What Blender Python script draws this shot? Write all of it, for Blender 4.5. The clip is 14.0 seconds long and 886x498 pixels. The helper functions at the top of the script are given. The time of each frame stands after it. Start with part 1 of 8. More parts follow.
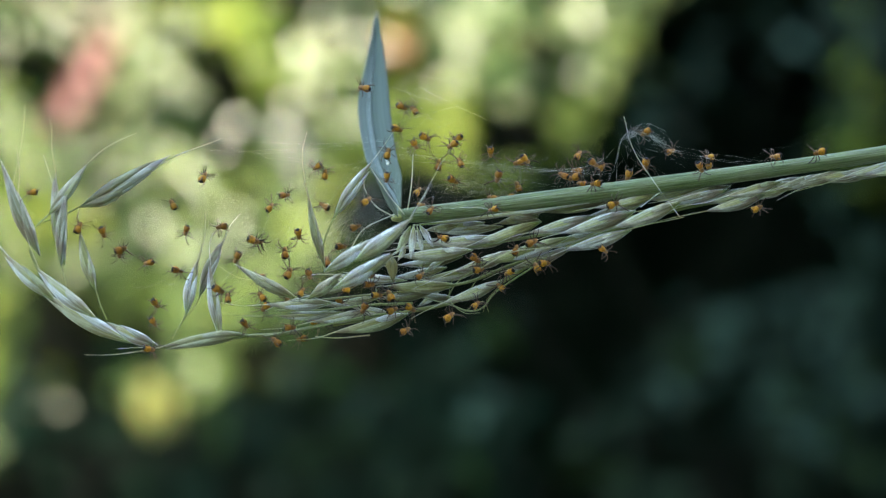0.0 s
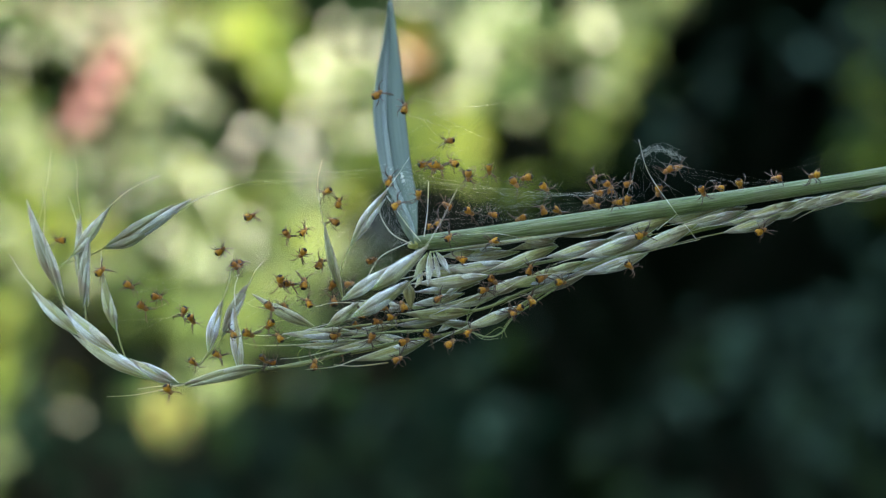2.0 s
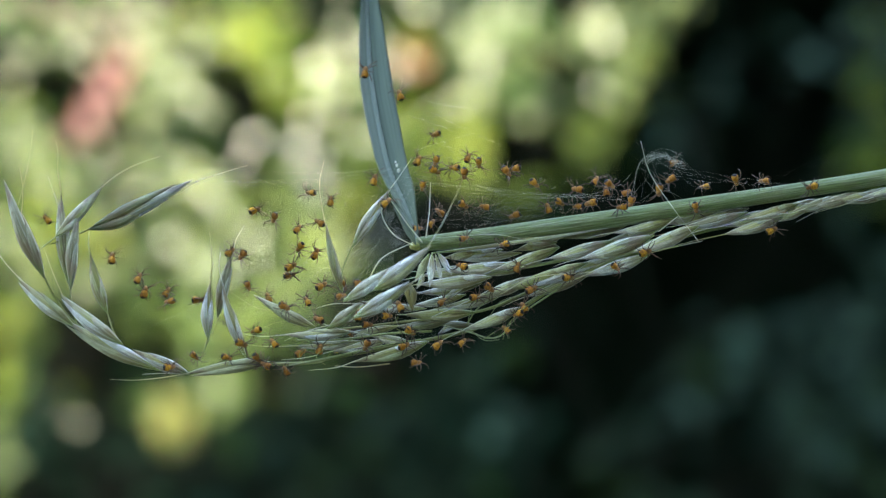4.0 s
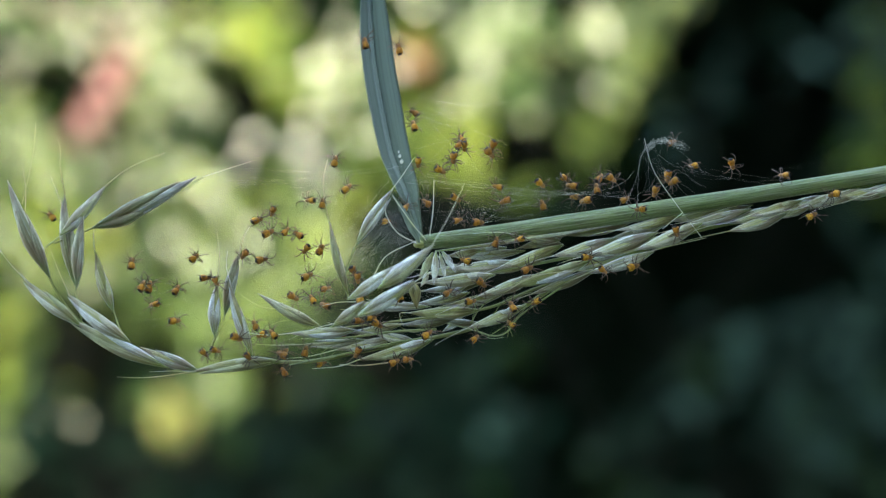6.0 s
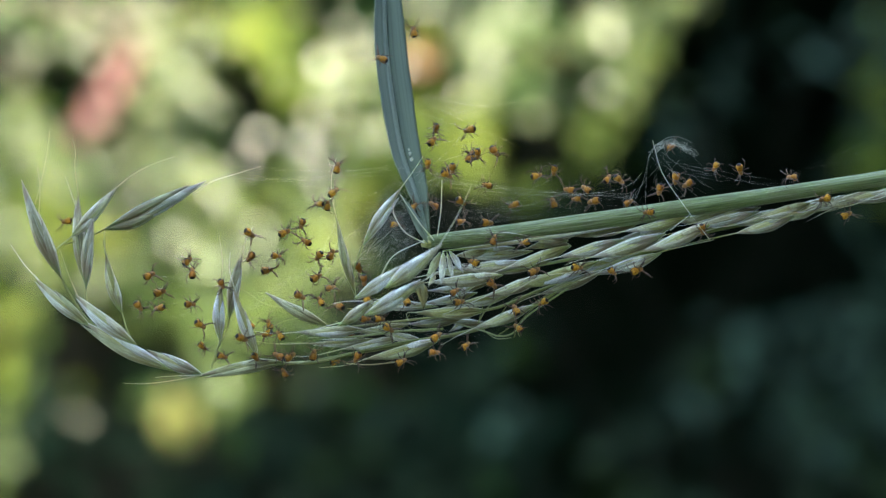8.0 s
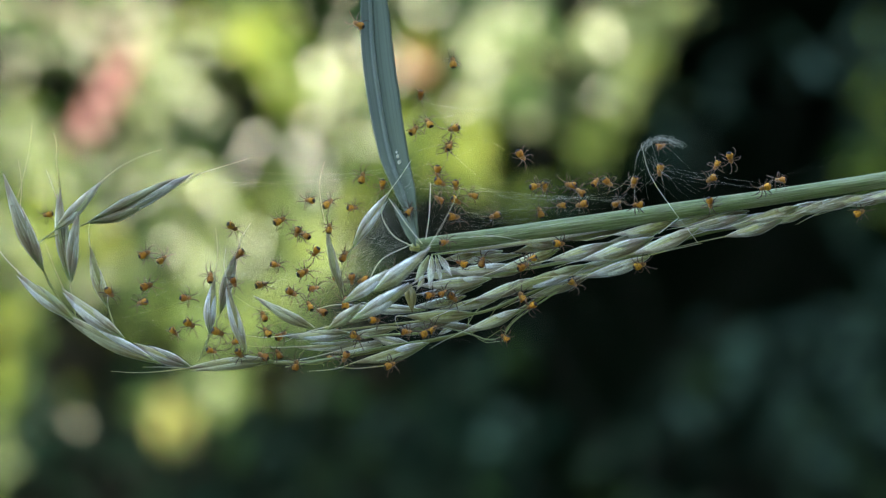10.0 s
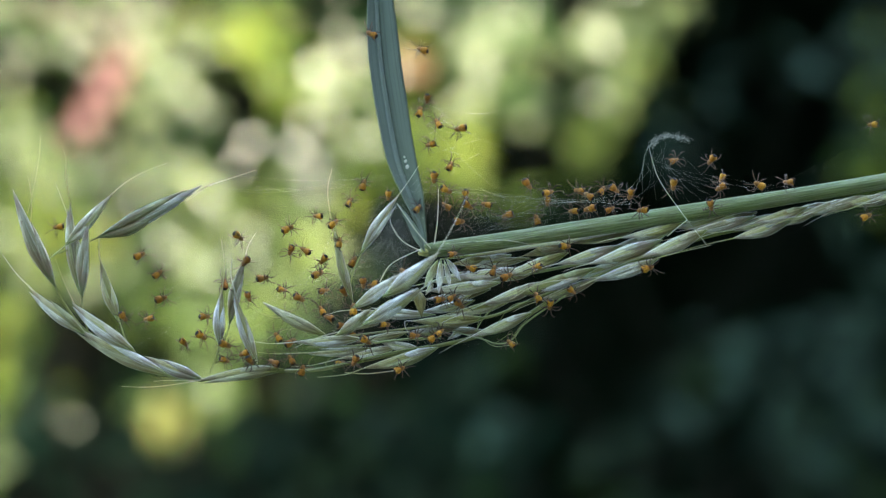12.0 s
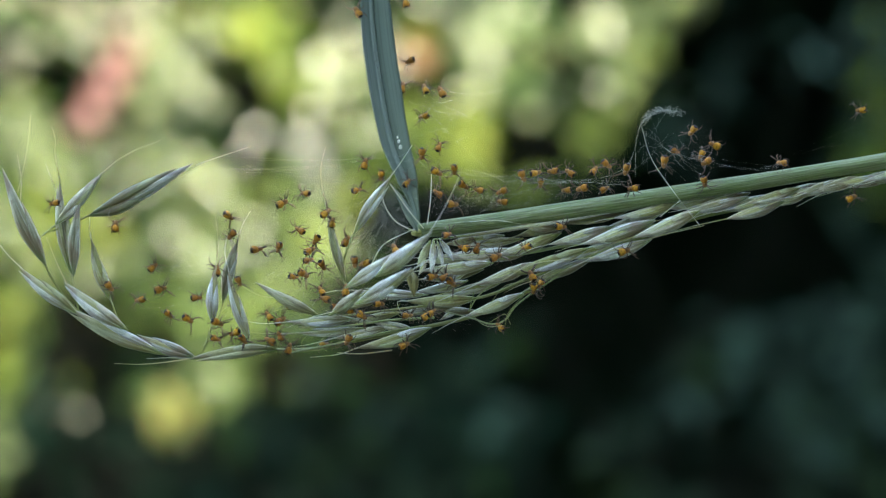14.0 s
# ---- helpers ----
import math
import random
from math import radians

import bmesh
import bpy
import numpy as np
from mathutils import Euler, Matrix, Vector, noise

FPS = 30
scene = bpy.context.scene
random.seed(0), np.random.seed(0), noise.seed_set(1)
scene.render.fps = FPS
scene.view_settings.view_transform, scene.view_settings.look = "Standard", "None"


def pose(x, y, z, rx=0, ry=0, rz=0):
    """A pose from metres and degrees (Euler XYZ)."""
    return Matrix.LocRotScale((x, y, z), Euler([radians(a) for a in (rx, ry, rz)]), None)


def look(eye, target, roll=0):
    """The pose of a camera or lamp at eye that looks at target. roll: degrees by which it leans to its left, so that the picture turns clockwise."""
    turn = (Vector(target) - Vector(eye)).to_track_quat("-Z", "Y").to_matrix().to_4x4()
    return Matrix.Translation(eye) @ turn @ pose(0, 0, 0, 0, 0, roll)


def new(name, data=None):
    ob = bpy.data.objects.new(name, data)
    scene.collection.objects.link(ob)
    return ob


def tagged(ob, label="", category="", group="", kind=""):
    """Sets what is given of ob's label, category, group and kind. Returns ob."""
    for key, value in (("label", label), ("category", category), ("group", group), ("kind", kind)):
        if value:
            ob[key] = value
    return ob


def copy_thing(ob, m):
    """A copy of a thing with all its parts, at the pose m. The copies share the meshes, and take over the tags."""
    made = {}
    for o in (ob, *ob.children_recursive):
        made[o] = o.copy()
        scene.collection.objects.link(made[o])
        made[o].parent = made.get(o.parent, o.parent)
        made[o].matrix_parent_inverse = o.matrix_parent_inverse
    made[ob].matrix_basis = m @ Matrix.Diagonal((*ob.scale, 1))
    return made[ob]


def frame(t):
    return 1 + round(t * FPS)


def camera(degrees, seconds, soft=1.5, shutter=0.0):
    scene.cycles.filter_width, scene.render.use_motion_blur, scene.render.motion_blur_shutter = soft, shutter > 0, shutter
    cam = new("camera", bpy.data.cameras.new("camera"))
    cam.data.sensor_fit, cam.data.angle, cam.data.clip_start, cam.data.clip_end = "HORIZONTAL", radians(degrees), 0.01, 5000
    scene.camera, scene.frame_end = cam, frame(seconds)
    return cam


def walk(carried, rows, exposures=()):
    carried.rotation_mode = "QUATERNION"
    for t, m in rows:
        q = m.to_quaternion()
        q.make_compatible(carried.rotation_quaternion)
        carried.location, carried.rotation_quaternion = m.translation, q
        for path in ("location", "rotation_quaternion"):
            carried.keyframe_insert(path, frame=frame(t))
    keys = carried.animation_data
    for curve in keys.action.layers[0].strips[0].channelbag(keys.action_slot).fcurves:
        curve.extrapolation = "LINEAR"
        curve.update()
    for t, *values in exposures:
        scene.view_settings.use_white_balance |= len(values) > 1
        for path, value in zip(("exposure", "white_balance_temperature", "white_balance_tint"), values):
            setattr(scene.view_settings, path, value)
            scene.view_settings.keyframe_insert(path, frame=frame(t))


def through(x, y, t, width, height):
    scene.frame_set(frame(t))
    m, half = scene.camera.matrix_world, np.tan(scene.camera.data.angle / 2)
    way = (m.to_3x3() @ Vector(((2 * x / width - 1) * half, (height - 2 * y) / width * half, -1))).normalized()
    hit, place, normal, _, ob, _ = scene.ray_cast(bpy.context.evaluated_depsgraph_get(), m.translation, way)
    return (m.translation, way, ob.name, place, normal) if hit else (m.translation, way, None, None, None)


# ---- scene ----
# Spiderlings on a bent-over grass head. Plan lengths are millimetres round the point (0, 0, 1 m).
SECONDS = 14.0
EYE = Vector((0.0, -0.475, 1.0))


def sight(x, z, roll):
    """The camera turned so that the distance shifts by x to the right and z down, in mm at the grass."""
    return look(EYE, (-0.001 * x, 0.0, 1.0 + 0.001 * z), roll)


SWING = [(0, -2.35, -2.75, -0.70), (0.5, -1.78, -2.19, -0.67), (1, -1.39, -1.60, -0.54), (1.5, -0.91, -1.61, -0.48), (2, -0.52, -1.10, -0.50), (2.5, -0.22, -0.71, -0.62), (3, -0.46, -0.45, -0.62), (3.2, -0.38, -0.43, -0.63), (5.5, 0.61, -0.28, -0.79), (6, 0.10, -0.52, -0.58), (6.5, 0.14, -0.62, -0.53), (7, 0.64, -0.70, -0.50), (7.5, 0.67, -0.75, -0.53), (8, 0.80, -0.67, -0.42), (8.2, 0.75, -0.59, -0.39), (10.3, 0.22, 0.26, -0.11), (10.5, 0.17, 0.34, -0.08), (11, -0.41, 1.23, 0.01), (11.5, -0.48, 1.32, 0.05), (12, -0.38, 0.29, 0.08), (12.5, 0.00, 0.00, 0.00), (13, 0.25, -0.71, 0.07), (13.5, 0.54, -0.84, 0.03), (14, 0.33, -1.04, -0.02)]
cam = camera(15.0, SECONDS, soft=1.3, shutter=0.5)
cam.data.dof.use_dof = True
cam.data.dof.focus_distance = 0.475
cam.data.dof.aperture_fstop = 16.8
walk(cam, [(t, sight(x, z, r)) for t, x, z, r in SWING], exposures=[(0.0, 3.4, 7020, 5), (14.0, 3.4, 7020, 5)])

# ---- daylight ----
SUN_TURN, SUN_HEIGHT = radians(-24), radians(41)      # from +x towards the camera's side
world = bpy.data.worlds.new("world")
scene.world = world
world.use_nodes = True
sky = world.node_tree.nodes.new("ShaderNodeTexSky")
sky.sky_type = "NISHITA"
sky.sun_disc = False
sky.sun_elevation = SUN_HEIGHT
sky.sun_rotation = radians(90) - SUN_TURN
world.node_tree.nodes["Background"].inputs[1].default_value = 0.13
world.node_tree.links.new(sky.outputs[0], world.node_tree.nodes["Background"].inputs[0])
sun = new("sun", bpy.data.lights.new("sun", "SUN"))
sun.data.energy, sun.data.angle, sun.data.color = 2.0, radians(0.5), (1.0, 0.95, 0.88)
sun.matrix_world = look((math.cos(SUN_HEIGHT) * math.cos(SUN_TURN) * 9, math.cos(SUN_HEIGHT) * math.sin(SUN_TURN) * 9,
                         math.sin(SUN_HEIGHT) * 9), (0, 0, 0))


# ---- materials ----
def material(name):
    m = bpy.data.materials.new(name)
    m.use_nodes = True
    t = m.node_tree
    return m, t, t.nodes["Principled BSDF"]


def node(t, kind, links=(), **values):
    n = t.nodes.new(kind)
    for k, v in values.items():
        n.inputs[k.replace("_", " ")].default_value = v
    for socket, source in links:
        t.links.new(source, n.inputs[socket])
    return n


def ramp(t, source, stops):
    n = t.nodes.new("ShaderNodeValToRGB")
    t.links.new(source, n.inputs[0])
    while len(n.color_ramp.elements) < len(stops):
        n.color_ramp.elements.new(0.5)
    for e, (at, colour) in zip(n.color_ramp.elements, stops):
        e.position, e.color = at, (*colour, 1)
    return n.outputs[0]


def mix(t, fac, a, b, how="MIX"):
    n = t.nodes.new("ShaderNodeMix")
    n.data_type, n.blend_type = "RGBA", how
    for socket, v in ((0, fac), (6, a), (7, b)):
        if isinstance(v, (int, float)):
            n.inputs[socket].default_value = v
        elif isinstance(v, tuple):
            n.inputs[socket].default_value = (*v, 1)
        else:
            t.links.new(v, n.inputs[socket])
    return n.outputs[2]


def bump(t, b, height, strength, distance):
    n = node(t, "ShaderNodeBump", [("Height", height)], Strength=strength, Distance=distance)
    t.links.new(n.outputs[0], b.inputs["Normal"])


def uv_noise(t, sx, sy, detail=3.0):
    """Noise stretched along a part's length by its own unwrapped coordinates."""
    c = t.nodes.new("ShaderNodeTexCoord")
    m = node(t, "ShaderNodeMapping", [("Vector", c.outputs["UV"])], Scale=(sx, sy, 1.0))
    return node(t, "ShaderNodeTexNoise", [("Vector", m.outputs[0])], Scale=1.0, Detail=detail).outputs[0], c


def husk_material(name, stops, streak, edge, rough=0.40, through=0.12, veins_at=9.0, relief=1.0, margin=0.0, stain=0.0, along=1.0, grain=0.75):
    """Papery husk: colour runs from base to tip, with veins and dull streaks along it."""
    m, t, b = material(name)
    veins, c = uv_noise(t, veins_at, 0.9 * along, 4.0)
    fine, _ = uv_noise(t, veins_at * 4, 2.5 * along, 3.0)
    blot, _ = uv_noise(t, 3.0, 2.2 * along)
    sep = node(t, "ShaderNodeSeparateXYZ", [("Vector", c.outputs["UV"])])
    wob = node(t, "ShaderNodeMath", [(0, blot)])
    wob.operation, wob.inputs[1].default_value = "MULTIPLY_ADD", 0.6
    t.links.new(sep.outputs[1], wob.inputs[2])
    shift = node(t, "ShaderNodeMath", [(0, wob.outputs[0])])
    shift.operation, shift.inputs[1].default_value = "SUBTRACT", 0.3
    base = ramp(t, shift.outputs[0], stops)
    col = mix(t, ramp(t, veins, [(0.50, (0, 0, 0)), (0.60, (0.62, 0.62, 0.62))]), base, streak)
    col = mix(t, ramp(t, veins, [(0.36, (0.62, 0.62, 0.62)), (0.44, (0, 0, 0))]), col, edge)
    if margin:
        turn = node(t, "ShaderNodeMath", [(0, sep.outputs[0])])
        turn.operation, turn.inputs[1].default_value = "MULTIPLY", 2 * math.pi
        wave = node(t, "ShaderNodeMath", [(0, turn.outputs[0])])
        wave.operation = "COSINE"
        size = node(t, "ShaderNodeMath", [(0, wave.outputs[0])])
        size.operation = "ABSOLUTE"
        rim = node(t, "ShaderNodeMath", [(0, blot), (2, size.outputs[0])])
        rim.operation, rim.inputs[1].default_value = "MULTIPLY_ADD", 0.4
        col = mix(t, ramp(t, rim.outputs[0], [(0.90, (0, 0, 0)), (1.05, (margin, margin, margin))]), col, (0.84, 0.84, 0.81))
    col = mix(t, grain, col, mix(t, 1.0, col, ramp(t, fine, [(0.40, (0.36, 0.37, 0.30)), (0.58, (1.18, 1.17, 1.14))]), "MULTIPLY"))
    if stain:
        patch, _ = uv_noise(t, 1.6, 3.2 * along, 5.0)
        col = mix(t, ramp(t, patch, [(0.46, (0, 0, 0)), (0.52, (stain, stain, stain))]), col, (0.19, 0.105, 0.075))
    info = t.nodes.new("ShaderNodeObjectInfo")
    tone = ramp(t, info.outputs["Random"], [(0.0, (0.66, 0.70, 0.38)), (0.25, (0.94, 0.87, 0.66)), (0.5, (1.14, 1.15, 1.02)), (1.0, (1.20, 1.23, 1.28))])
    col = mix(t, 1.0, col, tone, "MULTIPLY")
    t.links.new(col, b.inputs["Base Color"])
    b.inputs["Roughness"].default_value = rough
    b.inputs["Subsurface Weight"].default_value = through
    b.inputs["Subsurface Radius"].default_value = (0.0006, 0.0007, 0.0003)
    height = mix(t, 0.3, veins, fine)
    bump(t, b, height, relief, 0.0002)
    return m


GLUME = husk_material("papery glume", [(0.0, (0.26, 0.33, 0.06)), (0.22, (0.44, 0.45, 0.20)), (0.5, (0.64, 0.635, 0.55)), (1.0, (0.86, 0.87, 0.92))], (0.95, 0.95, 0.95), (0.24, 0.25, 0.09), rough=0.38, margin=0.9, veins_at=22.0, stain=0.42)
LEMMA = husk_material("green and buff lemma", [(0.0, (0.19, 0.27, 0.022)), (0.30, (0.36, 0.39, 0.085)), (0.65, (0.54, 0.52, 0.30)), (1.0, (0.82, 0.79, 0.72))], (0.80, 0.78, 0.66), (0.15, 0.17, 0.05), rough=0.38, margin=0.6, veins_at=22.0, stain=0.5)
DRY = husk_material("purplish dry glume", [(0.0, (0.16, 0.20, 0.05)), (0.5, (0.29, 0.285, 0.18)), (1.0, (0.62, 0.60, 0.57))], (0.64, 0.63, 0.58), (0.10, 0.065, 0.045), rough=0.32, margin=0.85, veins_at=18.0, stain=0.55)
BRASS = husk_material("olive brown husk", [(0.0, (0.10, 0.10, 0.025)), (0.5, (0.17, 0.145, 0.05)), (1.0, (0.26, 0.22, 0.10))], (0.26, 0.25, 0.10), (0.10, 0.09, 0.03))
STEM = husk_material("ribbed green stem", [(0.0, (0.150, 0.202, 0.062)), (0.5, (0.162, 0.212, 0.068)), (1.0, (0.148, 0.196, 0.062))], (0.31, 0.355, 0.21), (0.070, 0.105, 0.030), rough=0.40, veins_at=34.0, relief=1.0, stain=0.12, along=30.0)
BRANCH = husk_material("thin green branch", [(0.0, (0.26, 0.33, 0.09)), (1.0, (0.46, 0.47, 0.26))], (0.52, 0.53, 0.32), (0.22, 0.26, 0.08))
AWN = husk_material("straw awn", [(0.0, (0.62, 0.59, 0.45)), (1.0, (0.80, 0.78, 0.70))], (0.78, 0.76, 0.66), (0.54, 0.50, 0.36), through=0.8, grain=0.3)
NODE = husk_material("yellowish node", [(0.0, (0.42, 0.40, 0.16)), (1.0, (0.34, 0.36, 0.13))], (0.48, 0.46, 0.24), (0.26, 0.28, 0.08))
BLADE = husk_material("blue-green leaf blade", [(0.0, (0.18, 0.21, 0.15)), (0.5, (0.124, 0.158, 0.126)), (1.0, (0.108, 0.143, 0.117))], (0.132, 0.160, 0.130), (0.106, 0.134, 0.108), rough=0.62, through=0.1, veins_at=6.0, relief=0.2, grain=0.28)
BLADE.node_tree.nodes["Principled BSDF"].inputs["Specular IOR Level"].default_value = 0.2
# darker copy of BLADE: shade on the fold's left half put into colour
BLADE_SHADED = husk_material("leaf blade darkened for its shaded half", [(0.0, (0.12, 0.15, 0.115)), (0.5, (0.082, 0.106, 0.088)), (1.0, (0.074, 0.098, 0.082))], (0.092, 0.116, 0.096), (0.070, 0.092, 0.076), rough=0.62, through=0.1, veins_at=6.0, relief=0.2, grain=0.28)
BLADE_SHADED.node_tree.nodes["Principled BSDF"].inputs["Specular IOR Level"].default_value = 0.2
RIB = husk_material("pale midrib", [(0.0, (0.24, 0.29, 0.23)), (1.0, (0.135, 0.172, 0.145))], (0.17, 0.205, 0.175), (0.115, 0.150, 0.125))


def plain(name, colour, rough, scale, spread=0.3, through=0.0, coat=0.0):
    m, t, b = material(name)
    c = t.nodes.new("ShaderNodeTexCoord")
    fine = node(t, "ShaderNodeTexNoise", [("Vector", c.outputs["Object"])], Scale=scale, Detail=4.0).outputs[0]
    broad = node(t, "ShaderNodeTexNoise", [("Vector", c.outputs["Object"])], Scale=scale * 0.13, Detail=2.0).outputs[0]
    low = tuple(x * (1 - spread) for x in colour)
    high = tuple(min(1.0, x * (1 + spread)) for x in colour)
    col = mix(t, 0.5, ramp(t, fine, [(0.3, low), (0.7, high)]), ramp(t, broad, [(0.35, low), (0.65, high)]))
    t.links.new(col, b.inputs["Base Color"])
    b.inputs["Roughness"].default_value = rough
    b.inputs["Coat Weight"].default_value = coat
    if through:
        b.inputs["Subsurface Weight"].default_value = through
        b.inputs["Subsurface Radius"].default_value = (0.0006, 0.0003, 0.0001)
    bump(t, b, fine, 0.25, 0.3 / scale)
    return m, t, b, col


SILK, _t, _b, _c = plain("white silk", (0.86, 0.85, 0.75), 0.45, 4000, 0.1)
_n = node(_t, "ShaderNodeBsdfTranslucent", [("Color", _c)])
_t.links.new(node(_t, "ShaderNodeMixShader", [(1, _b.outputs[0]), (2, _n.outputs[0])], Fac=0.5).outputs[0], _t.nodes["Material Output"].inputs["Surface"])
LEG, _t, _b, _c = plain("banded leg", (0.118, 0.074, 0.045), 0.5, 2500, 0.5, 0.2)
_g = node(_t, "ShaderNodeSeparateXYZ", [("Vector", _t.nodes.new("ShaderNodeTexCoord").outputs["UV"])])
_bands = [(0.0, 0.7), (0.25, 1.15), (0.36, 0.45), (0.46, 1.2), (0.62, 1.1), (0.70, 0.45), (0.80, 1.1), (1.0, 0.5)]
_t.links.new(mix(_t, 1.0, _c, ramp(_t, _g.outputs[1], [(a, (v, v, v)) for a, v in _bands]), "MULTIPLY"), _b.inputs["Base Color"])
CARAPACE = plain("amber carapace", (0.36, 0.17, 0.05), 0.45, 4200, 0.75, 0.3)[0]
ABDOMEN, _t, _b, _c = plain("orange abdomen with a black patch", (0.72, 0.29, 0.025), 0.55, 3800, 0.6, 0.25)
_b.inputs["Specular IOR Level"].default_value = 0.3
_g = _t.nodes.new("ShaderNodeTexCoord")
_n = node(_t, "ShaderNodeTexNoise", [("Vector", _g.outputs["Object"])], Scale=2600.0, Detail=3.0)
_m = node(_t, "ShaderNodeTexNoise", [("Vector", _g.outputs["Object"])], Scale=5200.0, Detail=3.0)
_v = node(_t, "ShaderNodeVectorMath", [(0, _g.outputs["Generated"])])
_v.operation, _v.inputs[1].default_value = "DISTANCE", (0.02, 0.5, 0.66)
_a = node(_t, "ShaderNodeMath", [(0, _n.outputs[0]), (2, _v.outputs["Value"])])
_a.operation, _a.inputs[1].default_value = "MULTIPLY_ADD", 0.30
_own = _t.nodes.new("ShaderNodeObjectInfo").outputs["Random"]
_c = mix(_t, ramp(_t, _own, [(0.15, (0, 0, 0)), (0.9, (0.9, 0.9, 0.9))]), mix(_t, 1.0, _c, (1.08, 1.14, 1.0), "MULTIPLY"), mix(_t, 1.0, _c, (0.62, 0.55, 0.8), "MULTIPLY"))
_c = mix(_t, ramp(_t, _m.outputs[0], [(0.48, (0, 0, 0)), (0.62, (0.55, 0.55, 0.55))]), _c, (0.15, 0.06, 0.018))
_t.links.new(mix(_t, ramp(_t, _a.outputs[0], [(0.50, (0, 0, 0)), (0.57, (1, 1, 1))]), (0.014, 0.010, 0.007), _c), _b.inputs["Base Color"])


def leaf_material(name, colour, other, through, gloss=0.45, shine=0.5):
    """Leaves with a tint of their own each, a little light coming through."""
    m, t, b = material(name)
    geo = t.nodes.new("ShaderNodeNewGeometry")
    tint = ramp(t, geo.outputs["Random Per Island"], [(0.0, tuple(c * 0.5 for c in colour)), (0.5, colour), (0.8, other), (1.0, tuple(min(0.7, c * 1.06) for c in other))])
    c = t.nodes.new("ShaderNodeTexCoord")
    spots = node(t, "ShaderNodeTexNoise", [("Vector", c.outputs["Object"])], Scale=160.0, Detail=3.0).outputs[0]
    col = mix(t, 0.35, tint, mix(t, 1.0, tint, ramp(t, spots, [(0.3, (0.5, 0.5, 0.5)), (0.7, (1.2, 1.2, 1.1))]), "MULTIPLY"))
    t.links.new(col, b.inputs["Base Color"])
    b.inputs["Roughness"].default_value = gloss
    b.inputs["Specular IOR Level"].default_value = shine
    thin = node(t, "ShaderNodeBsdfTranslucent", [("Color", col)])
    both = node(t, "ShaderNodeMixShader", [(1, b.outputs[0]), (2, thin.outputs[0])], Fac=through)
    t.links.new(both.outputs[0], t.nodes["Material Output"].inputs["Surface"])
    return m


LIME = leaf_material("lime leaves", (0.185, 0.255, 0.028), (0.36, 0.43, 0.070), 0.4, 0.5, 0.2)
# pale colour of the small tufts that imitate sun glints on leaves
CREAM = leaf_material("cream leaves standing in for glints", (0.46, 0.53, 0.26), (0.56, 0.60, 0.30), 0.3, 0.5, 0.25)
PALE = leaf_material("pale felted leaves", (0.22, 0.29, 0.10), (0.39, 0.45, 0.20), 0.35, 0.5, 0.25)
GLOSSY = leaf_material("glossy leaves", (0.30, 0.36, 0.11), (0.46, 0.45, 0.19), 0.15, 0.30, 0.36)
GOLD = leaf_material("yellow leaves", (0.42, 0.42, 0.10), (0.58, 0.54, 0.20), 0.35)
ROSE = leaf_material("red petals", (0.62, 0.26, 0.22), (0.72, 0.42, 0.32), 0.3)
PINK = leaf_material("pale pink petals", (0.44, 0.32, 0.25), (0.52, 0.41, 0.32), 0.3)
RUST = leaf_material("orange petals", (0.56, 0.29, 0.10), (0.60, 0.37, 0.17), 0.3)
# darker than real foliage: part of the shade is put into this colour
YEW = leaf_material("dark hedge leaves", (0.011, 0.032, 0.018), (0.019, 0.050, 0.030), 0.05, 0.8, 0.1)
# sprigs beyond the sunlit edge: shade is put into their leaf colour
SPRIG = leaf_material("sprig leaves darkened for shade", (0.014, 0.034, 0.014), (0.06, 0.110, 0.062), 0.1, 0.6, 0.15)
VIVID = leaf_material("vivid yellow-green leaves", (0.26, 0.34, 0.045), (0.42, 0.46, 0.09), 0.42, 0.5, 0.2)
LIMEWHITE = leaf_material("pale lime leaves", (0.25, 0.36, 0.095), (0.40, 0.49, 0.17), 0.4, 0.5, 0.25)
LAUREL = leaf_material("mid-green leaves", (0.035, 0.080, 0.018), (0.075, 0.15, 0.03), 0.3, 0.5, 0.2)
# shade and its blue cast are painted into these leaves
IVY = leaf_material("leaves darkened and blued for shade", (0.006, 0.016, 0.009), (0.034, 0.068, 0.046), 0.05, 0.7, 0.12)
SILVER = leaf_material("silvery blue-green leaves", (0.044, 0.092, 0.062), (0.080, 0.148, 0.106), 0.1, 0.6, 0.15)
TWIG = plain("dark bark", (0.034, 0.034, 0.023), 0.8, 60, 0.4)[0]
SOIL = plain("soil and moss", (0.05, 0.06, 0.03), 0.95, 9, 0.5)[0]
PLASTER = plain("weathered grey plaster", (0.22, 0.22, 0.20), 0.9, 5, 0.25)[0]


# ---- mesh tools ----
def mm(p):
    return Vector(p) * 0.001


def mesh(name, verts, faces, mat, uvs=None, smooth=True):
    me = bpy.data.meshes.new(name)
    me.from_pydata([tuple(v) for v in verts], [], faces)
    if uvs is not None:
        layer = me.uv_layers.new(name="UVMap")
        flat = [c for f in uvs for uv in f for c in uv]
        layer.data.foreach_set("uv", flat)
    me.polygons.foreach_set("use_smooth", [smooth] * len(me.polygons))
    me.materials.append(mat)
    me.update()
    return me


def part(name, me, parent, label=""):
    ob = new(name, me)
    ob.parent = parent
    return tagged(ob, label) if label else ob


